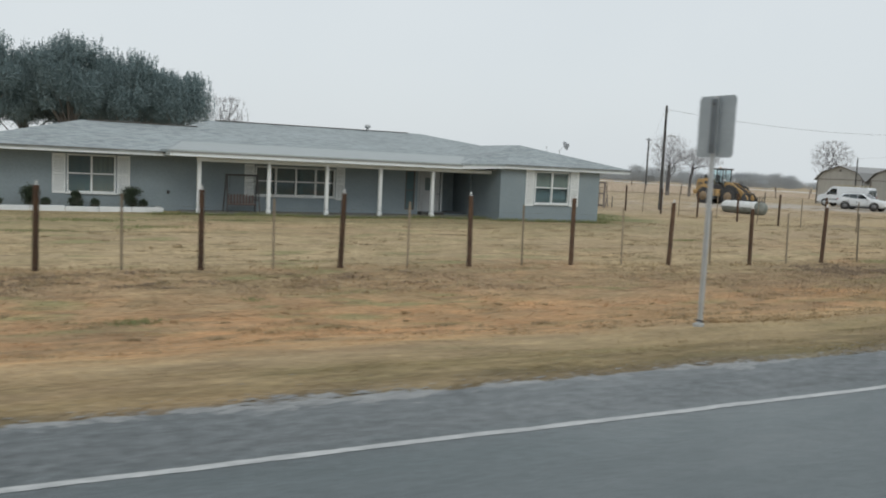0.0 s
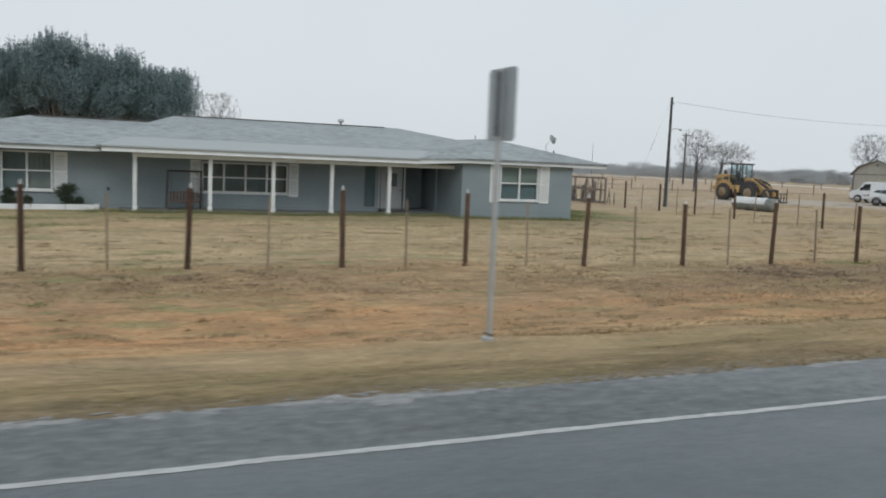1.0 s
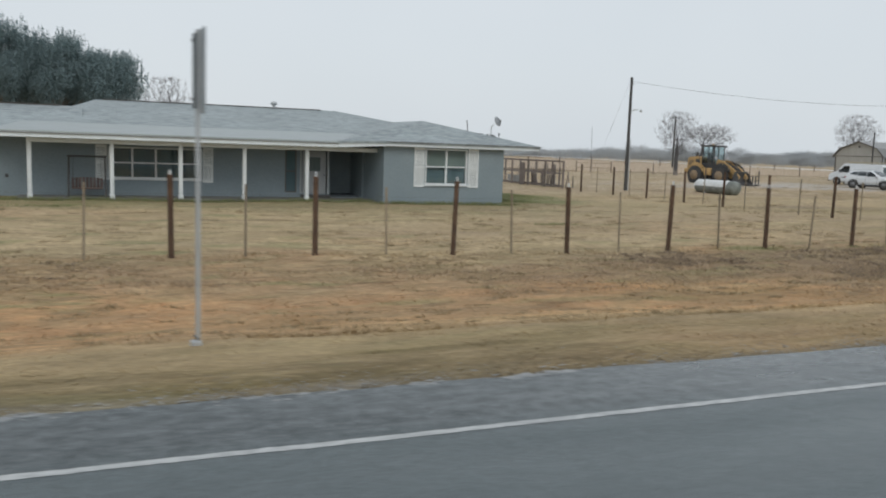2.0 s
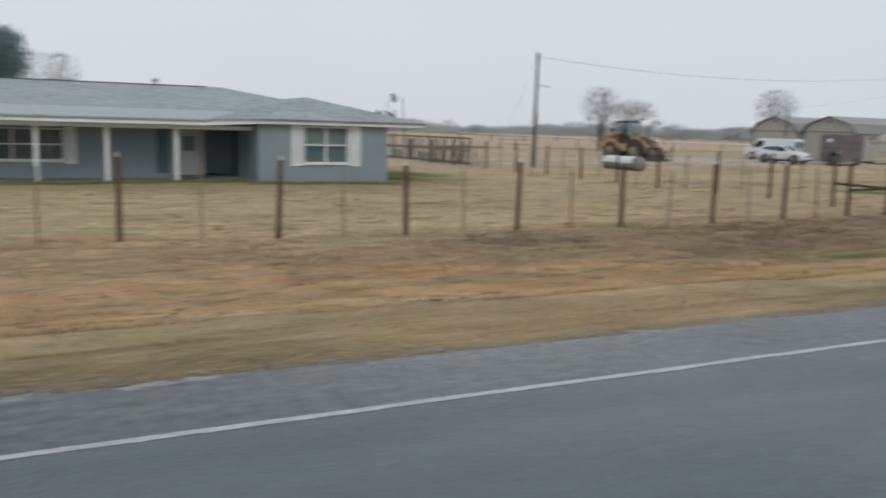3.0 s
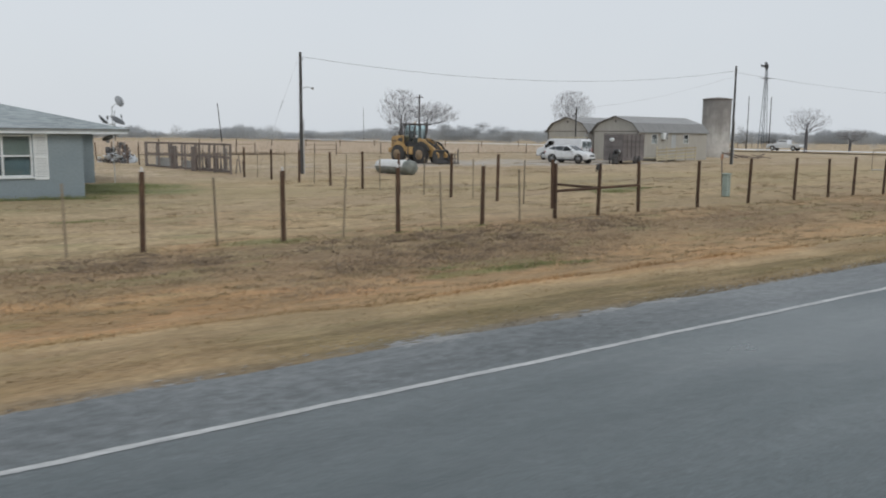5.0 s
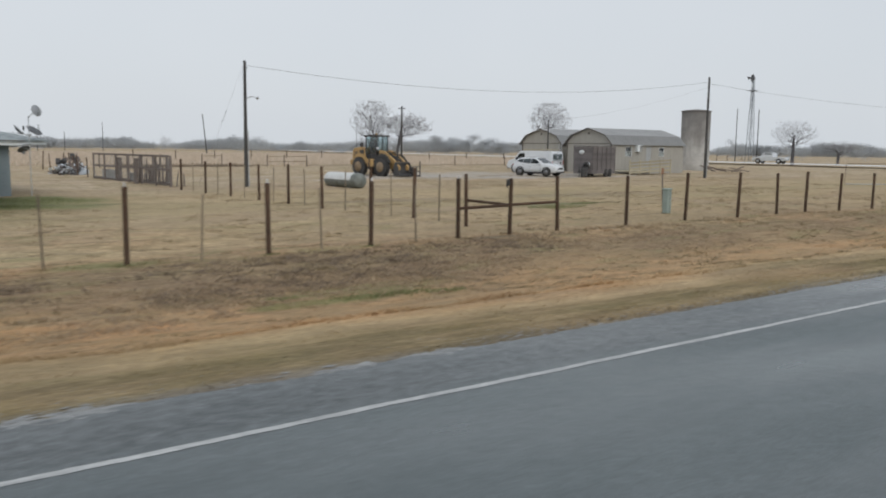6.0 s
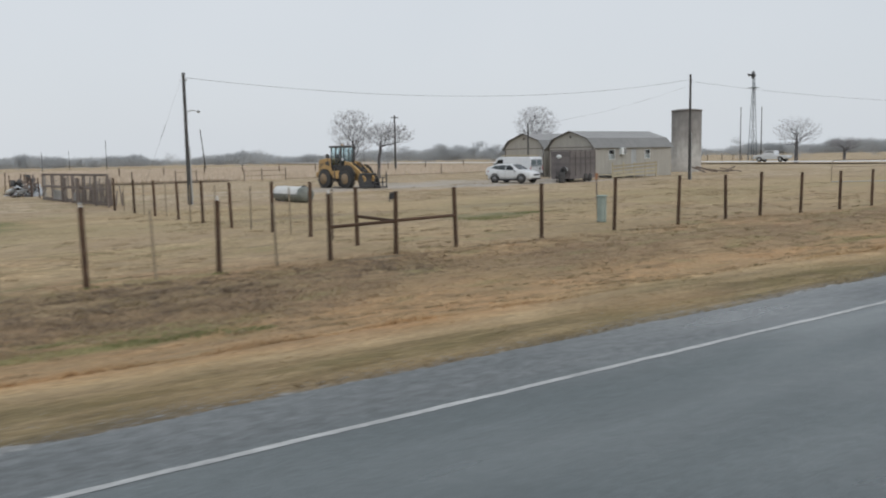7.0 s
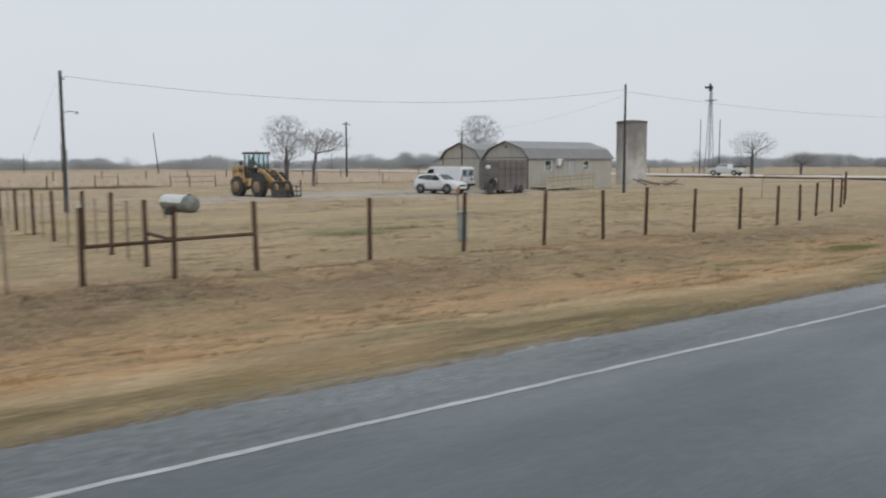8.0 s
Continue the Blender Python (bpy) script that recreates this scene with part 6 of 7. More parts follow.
for k in range(96):
    x, y = 37.75 + rs.uniform(-1.1, 1.1), 70.8 + rs.uniform(-1.8, 1.8)
    w, d, hh = rs.uniform(0.25, 0.85), rs.uniform(0.2, 0.55), rs.uniform(0.1, 0.5)
    t = thing("scrap_piece", "piece of scrap sheet, timber or barrel in a junk heap", "scrap", (x, y, ground_z(x, y) + max(0.02, 1.45 - 0.8 * math.hypot(x - 37.75, (y - 70.8) * 0.8)) * rs.uniform(0, 1)), rs.uniform(0, 180), "junk heap")
    kind = (0, 1, 0, 1, 0, 3, 2)[k % 7]
    if kind in (0, 3):
        part("sheet", box(B(), (-w / 2, -d / 2, 0), (w / 2, d / 2, 0.05), 0.01, pose(0, 0, 0, rs.uniform(-55, 55), rs.uniform(-40, 40))), M_SCRAP if kind == 0 else M_DARK, t, "bent pale sheet" if kind == 0 else "dark steel sheet")
    elif kind == 1:
        part("timber", beam(B(), (-w / 2, 0, 0), (w / 2, 0.2, rs.uniform(0.1, 0.9)), 0.1, 0.08), M_RUST, t)
    else:
        part("drum", lathe(B(), [(0, 0), (0.18, 0), (0.19, 0.2), (0.18, 0.22), (0.19, 0.5), (0, 0.5)], pose(0, 0, 0, rs.choice((0, 80))), 14), rs.choice((M_SCRAP, M_DARK)), t)
bucket = thing("bucket", "small white plastic bucket near the junk heap", "bucket", (36.9, 73.6, ground_z(36.9, 73.6)))
part("pail", lathe(B(), [(0, 0), (0.13, 0), (0.16, 0.36), (0.17, 0.37), (0.15, 0.38), (0.12, 0.03), (0, 0.03)], None, 14), M_WHITE, bucket)
part("bail", sweep(B(), [(-0.16, 0, 0.34), (-0.1, 0.12, 0.26), (0, 0.17, 0.24), (0.1, 0.12, 0.26), (0.16, 0, 0.34)], 0.006), M_WIRE, bucket)
for y in (65.6, 68.4, 69.6, 71.2, 73.2, 77.6, 80.5):
    x = 37.75 + rs.uniform(-0.05, 0.05)
    t = thing("stake", "dark fence stake beside the junk heap", "stake", (x, y, ground_z(x, y)), 0, "junk heap stakes")
    part("shaft", rod(B(), (0, 0, -0.1), (rs.uniform(-0.1, 0.1), 0, rs.uniform(1.45, 1.7)), 0.045, segs=6), M_POST, t)

# ---------------------------------------------------------------- vehicles


def wheel(parent, x, y, r, w, rim, side=-1, lugs=False):
    bm = lathe(B(), [(r * 0.55, -w / 2), (r * 0.9, -w / 2), (r, -w * 0.36), (r, w * 0.36), (r * 0.9, w / 2), (r * 0.55, w / 2)], pose(x, y, r, 90), 28)
    if lugs:
        for k in range(22):
            a = 2 * math.pi * k / 22
            box(bm, (x - 0.05, y - w * 0.5, r - 0.06), (x + 0.05, y + w * 0.5, r + 0.06), 0, Matrix.Identity(4))
            bm.verts.ensure_lookup_table()
            bmesh.ops.rotate(bm, verts=bm.verts[-8:], cent=(x, y, r), matrix=Matrix.Rotation(a, 3, "Y"))
            bmesh.ops.translate(bm, verts=bm.verts[-8:], vec=(r * 0.985 * math.sin(a), 0, r * 0.985 * math.cos(a)))
    w_ob = part("wheel", bm, M_TYRE, parent, "black tyre")
    bm = lathe(B(), [(0, -0.02), (r * 0.2, -0.05), (r * 0.24, 0.0), (r * 0.5, 0.06), (r * 0.56, 0.0), (r * 0.56, 0.09), (0, 0.09)], pose(x, y + side * w * 0.42, r, 90 if side < 0 else -90), 20)
    part("rim", bm, rim, w_ob)
    for k in range(5):
        a = 2 * math.pi * k / 5
        rod(bm := B(), (x + 0.12 * r * math.sin(a), y + side * w * 0.46, r + 0.12 * r * math.cos(a)), (x + r * 0.52 * math.sin(a), y + side * w * 0.44, r + r * 0.52 * math.cos(a)), r * 0.08, segs=5)
        part("spoke", bm, rim, w_ob)
    return w_ob


def shell(outline, wide, tuck, bevel=0.05):
    """A car body from its side outline: full width below, drawn in above the waist by tuck (height, amount)."""
    bm = B()
    slab(bm, outline, wide, Matrix.Translation((0, -wide / 2, 0)))
    z0, k = tuck
    for v in bm.verts:
        if v.co.z > z0:
            v.co.y *= 1 - k * (v.co.z - z0)
    bmesh.ops.bevel(bm, geom=[e for e in bm.edges if abs(e.verts[0].co.y - e.verts[1].co.y) < 0.3], offset=bevel, segments=2, affect="EDGES", profile=0.6)
    bmesh.ops.recalc_face_normals(bm, faces=bm.faces[:])
    for f in bm.faces:
        f.smooth = len(f.verts) < 5
    return bm


def side_glass(outline, y, parent, label=""):
    t = 0.02 if y > 0 else -0.02
    return part("window", slab(B(), outline, t, Matrix.Translation((0, y, 0))), M_CARGLASS, parent, label)


def loft(stations):
    """A body from cross-sections (x, [(half width, height), ...]) from the sill up to the middle of the roof; mirrored."""
    bm = B()
    rings = []
    for x, prof in stations:
        right = [bm.verts.new((x, -w, z)) for w, z in prof[:-1]]
        top = bm.verts.new((x, 0, prof[-1][1]))
        left = [bm.verts.new((x, w, z)) for w, z in prof[:-1]]
        rings.append(right + [top] + left[::-1])
    for a0, b0 in zip(rings, rings[1:]):
        for k in range(len(a0) - 1):
            bm.faces.new((a0[k], a0[k + 1], b0[k + 1], b0[k])).smooth = True
        bm.faces.new((a0[-1], a0[0], b0[0], b0[-1]))
    bm.faces.new(rings[0][::-1]), bm.faces.new(rings[-1])
    bmesh.ops.recalc_face_normals(bm, faces=bm.faces[:])
    return bm


def suv(at, turn):
    s = thing("suv", "silver-white compact suv with dark windows parked on gravel", "car", at, turn)
    # x forward; sections give sill, flank, waist, roof edge and crown
    def sec(x, sill, flank, waist, edge, crown, w=0.92, wr=0.66):
        return (x, [(w * 0.9, sill), (w, flank), (w * 0.985, (flank + waist) / 2), (w * 0.955, waist), (wr, edge), (wr * 0.6, crown - 0.012), (0, crown)])
    body = loft([sec(-2.22, 0.5, 0.66, 0.9, 0.98, 1.0, 0.70, 0.55), sec(-2.16, 0.36, 0.62, 0.98, 1.1, 1.12, 0.84, 0.62), sec(-2.0, 0.3, 0.62, 1.06, 1.3, 1.33, 0.9, 0.62), sec(-1.72, 0.28, 0.62, 1.1, 1.5, 1.54, 0.92, 0.62),
                 sec(-1.3, 0.26, 0.62, 1.09, 1.575, 1.62), sec(-0.7, 0.25, 0.62, 1.07, 1.6, 1.65), sec(-0.1, 0.25, 0.62, 1.05, 1.585, 1.635), sec(0.22, 0.25, 0.62, 1.04, 1.53, 1.575), sec(0.62, 0.25, 0.62, 1.03, 1.31, 1.34, 0.92, 0.7), sec(1.0, 0.25, 0.62, 1.02, 1.1, 1.13, 0.92, 0.76),
                 sec(1.3, 0.26, 0.62, 0.99, 1.05, 1.08, 0.92, 0.74), sec(1.75, 0.27, 0.6, 0.92, 0.99, 1.03, 0.9, 0.68), sec(2.05, 0.3, 0.56, 0.82, 0.9, 0.94, 0.82, 0.6), sec(2.2, 0.34, 0.54, 0.7, 0.76, 0.8, 0.72, 0.55), sec(2.26, 0.4, 0.52, 0.62, 0.66, 0.68, 0.6, 0.5)])
    part("body", body, M_SILVER, s, "silver-white painted body")

    def flank_glass(pts):
        """A side window laid on the leaning flank: points (x, share from waist to roof edge)."""
        for sy in (-1, 1):
            bm = B()
            out = [bm.verts.new((x, sy * (0.895 - 0.215 * k + 0.012), 1.065 + 0.5 * k)) for x, k in pts]
            inn = [bm.verts.new((v.co.x, v.co.y - sy * 0.03, v.co.z)) for v in out]
            bm.faces.new(out), bm.faces.new(inn[::-1])
            for k in range(len(out)):
                bm.faces.new((out[k - 1], out[k], inn[k], inn[k - 1]))
            bmesh.ops.recalc_face_normals(bm, faces=bm.faces[:])
            part("window", bm, M_CARGLASS, s)
    flank_glass([(-1.72, 0.4), (-1.5, 0.72), (-1.22, 0.84), (-1.08, 0.86), (-1.08, 0.2)])
    flank_glass([(-1.02, 0.17), (-1.02, 0.87), (-0.3, 0.9), (-0.3, 0.08)])
    flank_glass([(-0.24, 0.07), (-0.24, 0.9), (0.1, 0.86), (0.38, 0.55), (0.74, 0.06)])
    for sy in (-1, 1):
        part("sill_cladding", box(B(), (-0.95, sy * 0.88 - 0.05, 0.2), (0.95, sy * 0.88 + 0.05, 0.36), 0.03), M_PLASTIC, s)
        part("mirror", box(B(), (0.6, sy * 0.99 - 0.1, 1.03), (0.78, sy * 0.99 + 0.1, 1.19), 0.05), M_CAR, s)
        part("headlight", slab(B(), [(1.72, 0.86), (2.1, 0.76), (2.16, 0.68), (1.95, 0.72)], 0.14, Matrix.Translation((0, sy * 0.76 - 0.07, 0))), M_LAMP, s, "clear swept-back headlight")
        part("fog_light", lathe(B(), [(0, 0), (0.09, 0), (0.09, 0.03), (0, 0.04)], pose(2.17, sy * 0.62, 0.48, 0, 90), 12), M_LAMP, s)
        part("tail_light", box(B(), (-2.2, sy * 0.74 - 0.12, 0.92), (-2.02, sy * 0.74 + 0.12, 1.04), 0.03), M_RED, s, "red tail light")
        part("roof_rail", rod(B(), (-1.5, sy * 0.62, 1.63), (0.1, sy * 0.62, 1.63), 0.02), M_GALV, s)
        for x in (-0.55, 0.28):
            part("door_handle", box(B(), (x - 0.1, sy * 0.925 - 0.02, 0.93), (x + 0.1, sy * 0.925 + 0.02, 0.965), 0.008), M_CAR, s)
        for x in (-1.02, -0.27, 0.72):
            part("door_seam", box(B(), (x - 0.006, sy * 0.918 - 0.006, 0.36), (x + 0.006, sy * 0.918 + 0.006, 1.03)), M_PLASTIC, s)
        for x in (-1.34, 1.34):
            bm = B()
            for k in range(12):
                a0, a1 = math.pi * k / 12, math.pi * (k + 1) / 12
                beam(bm, (x + 0.42 * math.cos(a0), sy * 0.905, 0.37 + 0.42 * math.sin(a0)), (x + 0.42 * math.cos(a1), sy * 0.905, 0.37 + 0.42 * math.sin(a1)), 0.07, 0.07)
            lathe(bm, [(0, -0.01), (0.42, -0.01), (0.42, 0.01), (0, 0.01)], pose(x, sy * 0.9, 0.37, 90), 20)
            part("wheel_arch", bm, M_PLASTIC, s)
            wheel(s, x, sy * 0.84, 0.36, 0.24, M_ALLOY, sy)
    ws = sheet(B(), [(0.3, -0.62, 1.555), (0.98, -0.72, 1.15), (0.98, 0.72, 1.15), (0.3, 0.62, 1.555)], 0.015)
    part("windscreen", ws, M_CARGLASS, s, "dark windscreen")
    part("grille", box(B(), (2.14, -0.42, 0.6), (2.28, 0.42, 0.74), 0.03), M_PLASTIC, s, "dark front grille")
    part("bumper", box(B(), (2.1, -0.66, 0.3), (2.29, 0.66, 0.42), 0.04), M_PLASTIC, s, "dark lower bumper")
    part("plate", box(B(), (2.28, -0.22, 0.45), (2.295, 0.22, 0.55)), M_WHITE, s)
    return s


def van(at, turn):
    s = thing("van", "white cargo van with roof rack parked behind the suv", "van", at, turn)
    body = [(-2.7, 0.45), (-2.75, 0.8), (-2.72, 1.9), (-2.6, 2.06), (1.0, 2.08), (1.3, 1.98), (1.85, 1.3), (2.5, 1.16), (2.68, 0.95), (2.7, 0.45), (2.25, 0.4), (2.15, 0.66), (1.8, 0.8), (1.45, 0.66), (1.35, 0.38), (-1.35, 0.38), (-1.45, 0.66), (-1.8, 0.8), (-2.15, 0.66), (-2.25, 0.42)]
    part("body", shell(body, 1.98, (1.1, 0.12), 0.05), M_CAR, s, "white van body")
    for sy in (-1, 1):
        y = sy * 0.945
        side_glass([(0.55, 1.22), (0.55, 1.85), (1.15, 1.85), (1.6, 1.25)], y, s)
        part("mirror", box(B(), (1.35, sy * 1.08 - 0.12, 1.2), (1.5, sy * 1.08 + 0.12, 1.5), 0.03), M_PLASTIC, s)
        part("headlight", box(B(), (2.5, sy * 0.72 - 0.18, 0.85), (2.7, sy * 0.72 + 0.18, 1.02), 0.03), M_LAMP, s)
        part("trim_strip", box(B(), (-1.3, sy * 1.0 - 0.015, 0.72), (1.3, sy * 1.0 + 0.015, 0.78)), M_PLASTIC, s)
        for x in (-1.8, 1.8):
            wheel(s, x, sy * 0.88, 0.37, 0.24, M_GALV, sy)
    part("windscreen", sheet(B(), [(1.34, -0.74, 1.93), (1.86, -0.84, 1.33), (1.86, 0.84, 1.33), (1.34, 0.74, 1.93)], 0.015), M_CARGLASS, s)
    part("emblem", lathe(B(), [(0, 0), (0.14, 0), (0.14, 0.006), (0, 0.006)], pose(-2.765, -0.5, 0.98, 0, -90), 18), M_DARK, s, "round dark emblem on the rear door")
    part("bumper", box(B(), (2.62, -0.9, 0.38), (2.8, 0.9, 0.6), 0.04), M_PLASTIC, s)
    for sy in (-1, 1):
        part("rear_window", box(B(), (-2.765, sy * 0.43 - 0.32, 1.2), (-2.735, sy * 0.43 + 0.32, 1.82)), M_PALEGLASS, s, "grey rear door window")
        part("tail_light", box(B(), (-2.77, sy * 0.9 - 0.06, 0.85), (-2.73, sy * 0.9 + 0.04, 1.2), 0.01), M_RED, s, "red tail light")
    part("door_seam", box(B(), (-2.765, -0.008, 0.5), (-2.745, 0.008, 1.95)), M_PLASTIC, s)
    part("rear_bumper", box(B(), (-2.88, -0.92, 0.4), (-2.72, 0.92, 0.58), 0.03), M_PLASTIC, s)
    for x in (-2.2, -0.8, 0.6):
        part("rack_bar", beam(B(), (x, -0.85, 2.2), (x, 0.85, 2.2), 0.06), M_DECK, s)
    for y in (-0.82, 0.82):
        part("rack_rail", beam(B(), (-2.3, y, 2.2), (0.8, y, 2.2), 0.05, 0.1), M_DECK, s)
    return s


def pickup(at, turn):
    s = thing("pickup_truck", "white pickup truck standing on the far road", "truck", at, turn)
    body = [(-2.8, 0.55), (-2.82, 1.1), (-0.75, 1.12), (-0.7, 1.75), (-0.5, 1.86), (0.75, 1.86), (1.35, 1.24), (2.65, 1.12), (2.8, 0.9), (2.8, 0.5), (2.35, 0.48), (2.2, 0.8), (1.8, 0.92), (1.4, 0.8), (1.3, 0.46), (-1.3, 0.46), (-1.4, 0.8), (-1.8, 0.92), (-2.2, 0.8), (-2.3, 0.5)]
    part("body", shell(body, 1.95, (1.1, 0.2), 0.04), M_CAR, s)
    for sy in (-1, 1):
        side_glass([(-0.6, 1.22), (-0.55, 1.7), (0.05, 1.72), (0.05, 1.22)], sy * 0.87, s)
        side_glass([(0.12, 1.22), (0.12, 1.72), (0.65, 1.72), (1.1, 1.24)], sy * 0.87, s)
        for x in (-1.8, 1.8):
            wheel(s, x, sy * 0.86, 0.4, 0.26, M_GALV, sy)
    part("bumper", box(B(), (2.75, -0.9, 0.45), (2.92, 0.9, 0.7), 0.04), M_GALV, s)
    part("windscreen", sheet(B(), [(0.8, -0.7, 1.82), (1.37, -0.8, 1.27), (1.37, 0.8, 1.27), (0.8, 0.7, 1.82)], 0.015), M_CARGLASS, s)
    return s


def loader(at, turn):
    s = thing("wheel_loader", "worn yellow wheel loader with dark cab and pallet forks on gravel", "loader", at, turn)
    # x forward, right side is -y
    for sy in (-1, 1):
        for x in (-1.85, 0.8):
            wheel(s, x, sy * 0.95, 0.72, 0.46, M_HUB, sy, True)
    eng = [(-2.95, 1.05), (-3.04, 1.3), (-2.98, 2.05), (-2.84, 2.2), (-1.95, 2.3), (-1.55, 2.22), (-1.5, 1.25), (-2.2, 1.12), (-2.7, 1.05)]
    bm = slab(B(), eng, 1.5, Matrix.Translation((0, -0.75, 0)))
    bmesh.ops.bevel(bm, geom=bm.edges[:], offset=0.06, segments=2, affect="EDGES", profile=0.6)
    hood = part("engine_hood", bm, M_YEL, s, "yellow engine hood")
    for k in range(6):
        for sy in (-1, 1):
            part("grille_slat", box(B(), (-2.86, sy * 0.755 - 0.012, 1.35 + k * 0.1), (-2.3, sy * 0.755 + 0.012, 1.40 + k * 0.1)), M_DARK, hood)
    part("counterweight", box(B(), (-3.3, -0.85, 0.85), (-2.75, 0.85, 1.25), 0.08), M_YEL, s, "heavy yellow rear counterweight")
    part("air_cleaner", lathe(B(), [(0, 0), (0.13, 0), (0.15, 0.06), (0.15, 0.3), (0.06, 0.38), (0, 0.4)], Matrix.Translation((-2.2, -0.45, 2.26)), 12), M_DARK, s)
    part("hood_panel", box(B(), (-2.1, -0.772, 1.55), (-1.6, -0.752, 2.05), 0.02), M_DARK, s, "dark open side of the engine bay")
    for sy in (-1, 1):
        part("handrail", sweep(B(), [(-1.55, sy * 0.9, 1.55), (-1.6, sy * 0.92, 2.4), (-2.4, sy * 0.8, 2.55), (-2.55, sy * 0.78, 2.25)], 0.02, 6), M_DARK, s)
    part("rear_frame", box(B(), (-3.0, -0.42, 0.55), (-0.45, 0.42, 1.2), 0.05), M_DARK, s)
    part("front_frame", box(B(), (-0.3, -0.4, 0.55), (1.6, 0.4, 1.25), 0.05), M_YEL, s)
    part("hinge", rod(B(), (-0.38, 0, 0.5), (-0.38, 0, 1.3), 0.16), M_DARK, s)
    for sy in (-1, 1):
        for x in (-1.85, 0.8):
            bm = B()
            for k in range(7):
                a, b = radians(20 + 20 * k), radians(40 + 20 * k)
                beam(bm, (x + 0.83 * math.cos(a), sy * 0.95, 0.72 + 0.83 * math.sin(a)), (x + 0.83 * math.cos(b), sy * 0.95, 0.72 + 0.83 * math.sin(b)), 0.04, 0.5)
            part("mudguard", bm, M_DARK if x > 0 else M_YEL, s)
    for sy in (-1, 1):
        part("side_tank", box(B(), (-1.02, sy * 0.82 - 0.14, 0.72), (-0.3, sy * 0.82 + 0.14, 1.34), 0.05), M_YEL, s, "yellow side tank under the cab")
    part("step", box(B(), (-1.0, -1.02, 0.55), (-0.35, -0.75, 0.6), 0.01), M_DARK, s)
    part("ladder", beam(B(), (-0.7, -0.98, 0.5), (-0.75, -0.86, 1.5), 0.05, 0.3), M_DARK, s)
    cab = part("cab", box(B(), (-1.5, -0.68, 1.25), (-0.2, 0.68, 1.75), 0.04), M_DARK, s, "dark operator cab")
    for x, y in ((-1.46, -0.64), (-1.46, 0.64), (-0.24, -0.64), (-0.24, 0.64), (-0.85, -0.66), (-0.85, 0.66)):
        part("pillar", beam(B(), (x, y, 1.7), (x * 0.98, y, 3.12), 0.08), M_DARK, cab)
    part("cab_roof", box(B(), (-1.62, -0.8, 3.1), (-0.05, 0.8, 3.24), 0.05), M_DARK, cab, "flat dark cab roof")
    for lo, hi in (((-1.4, -0.65, 1.75), (-0.9, -0.63, 3.08)), ((-0.8, -0.65, 1.75), (-0.3, -0.63, 3.08)), ((-1.4, 0.63, 1.75), (-0.9, 0.65, 3.08)), ((-0.8, 0.63, 1.75), (-0.3, 0.65, 3.08)), ((-0.22, -0.6, 1.75), (-0.2, 0.6, 3.08)), ((-1.48, -0.6, 1.75), (-1.46, 0.6, 3.08))):
        part("glass", box(B(), lo, hi), M_CABGLASS, cab)
    seat = part("seat", box(B(), (-1.2, -0.25, 1.75), (-0.75, 0.25, 2.0), 0.05), M_PLASTIC, cab)
    part("backrest", box(B(), (-1.28, -0.25, 1.95), (-1.14, 0.25, 2.6), 0.05), M_PLASTIC, seat)
    part("mirror", box(B(), (-0.1, -0.98, 2.55), (-0.04, -0.84, 2.85), 0.02), M_DARK, s)
    part("mirror_arm", rod(B(), (-0.2, -0.66, 2.95), (-0.07, -0.9, 2.85), 0.018), M_DARK, s)
    part("beacon", lathe(B(), [(0, 0), (0.07, 0), (0.07, 0.1), (0.04, 0.15), (0, 0.16)], Matrix.Translation((-1.2, 0.3, 3.24)), 10), M_YEL, s)
    part("exhaust", rod(B(), (-2.1, 0.3, 2.15), (-2.1, 0.3, 2.75), 0.06), M_DARK, s)
    for sy in (-1, 1):
        bm = slab(B(), [(0.05, 1.75), (0.1, 2.05), (0.7, 1.95), (1.75, 1.35), (2.45, 0.75), (2.4, 0.5), (2.2, 0.5), (1.6, 1.0), (0.75, 1.55)], 0.14, Matrix.Translation((0, sy * 0.5 - 0.07, 0)))
        part("lift_arm", bm, M_YEL, s, "yellow lift arm")
        part("ram", rod(B(), (0.4, sy * 0.36, 0.95), (1.6, sy * 0.38, 1.25), 0.07), M_DARK, s)
        part("work_light", box(B(), (0.0, sy * 0.75 - 0.1, 2.1), (0.14, sy * 0.75 + 0.1, 2.28), 0.03), M_LAMP, s)
    part("tower", slab(B(), [(-0.25, 1.2), (-0.15, 1.95), (0.35, 1.95), (0.9, 1.2)], 0.7, Matrix.Translation((0, -0.35, 0))), M_YEL, s, "yellow front tower")
    for sy in (-1, 1):
        for k in range(3):
            part("hose", sweep(B(), [(0.3, sy * (0.2 + 0.07 * k), 1.6), (0.9, sy * (0.22 + 0.07 * k), 1.9 + 0.04 * k), (1.5, sy * (0.22 + 0.05 * k), 1.55), (2.0, sy * 0.25, 1.1)], 0.022, 5), M_PLASTIC, s)
        part("cross_tube", rod(B(), (1.2, 0, 1.5), (1.2, sy * 0.5, 1.5), 0.09), M_DARK, s)
    part("tilt_link", rod(B(), (0.5, 0, 1.85), (2.0, 0, 1.2), 0.08), M_DARK, s)
    bm = slab(B(), [(2.05, 0.2), (1.95, 0.7), (2.1, 1.05), (2.22, 1.14), (2.26, 1.08), (2.16, 0.9), (2.12, 0.65), (2.2, 0.3), (2.75, 0.12), (2.75, 0.05), (2.2, 0.08)], 1.6, Matrix.Translation((0, -0.8, 0)))
    part("bucket", bm, M_DARK, s, "dark steel bucket")
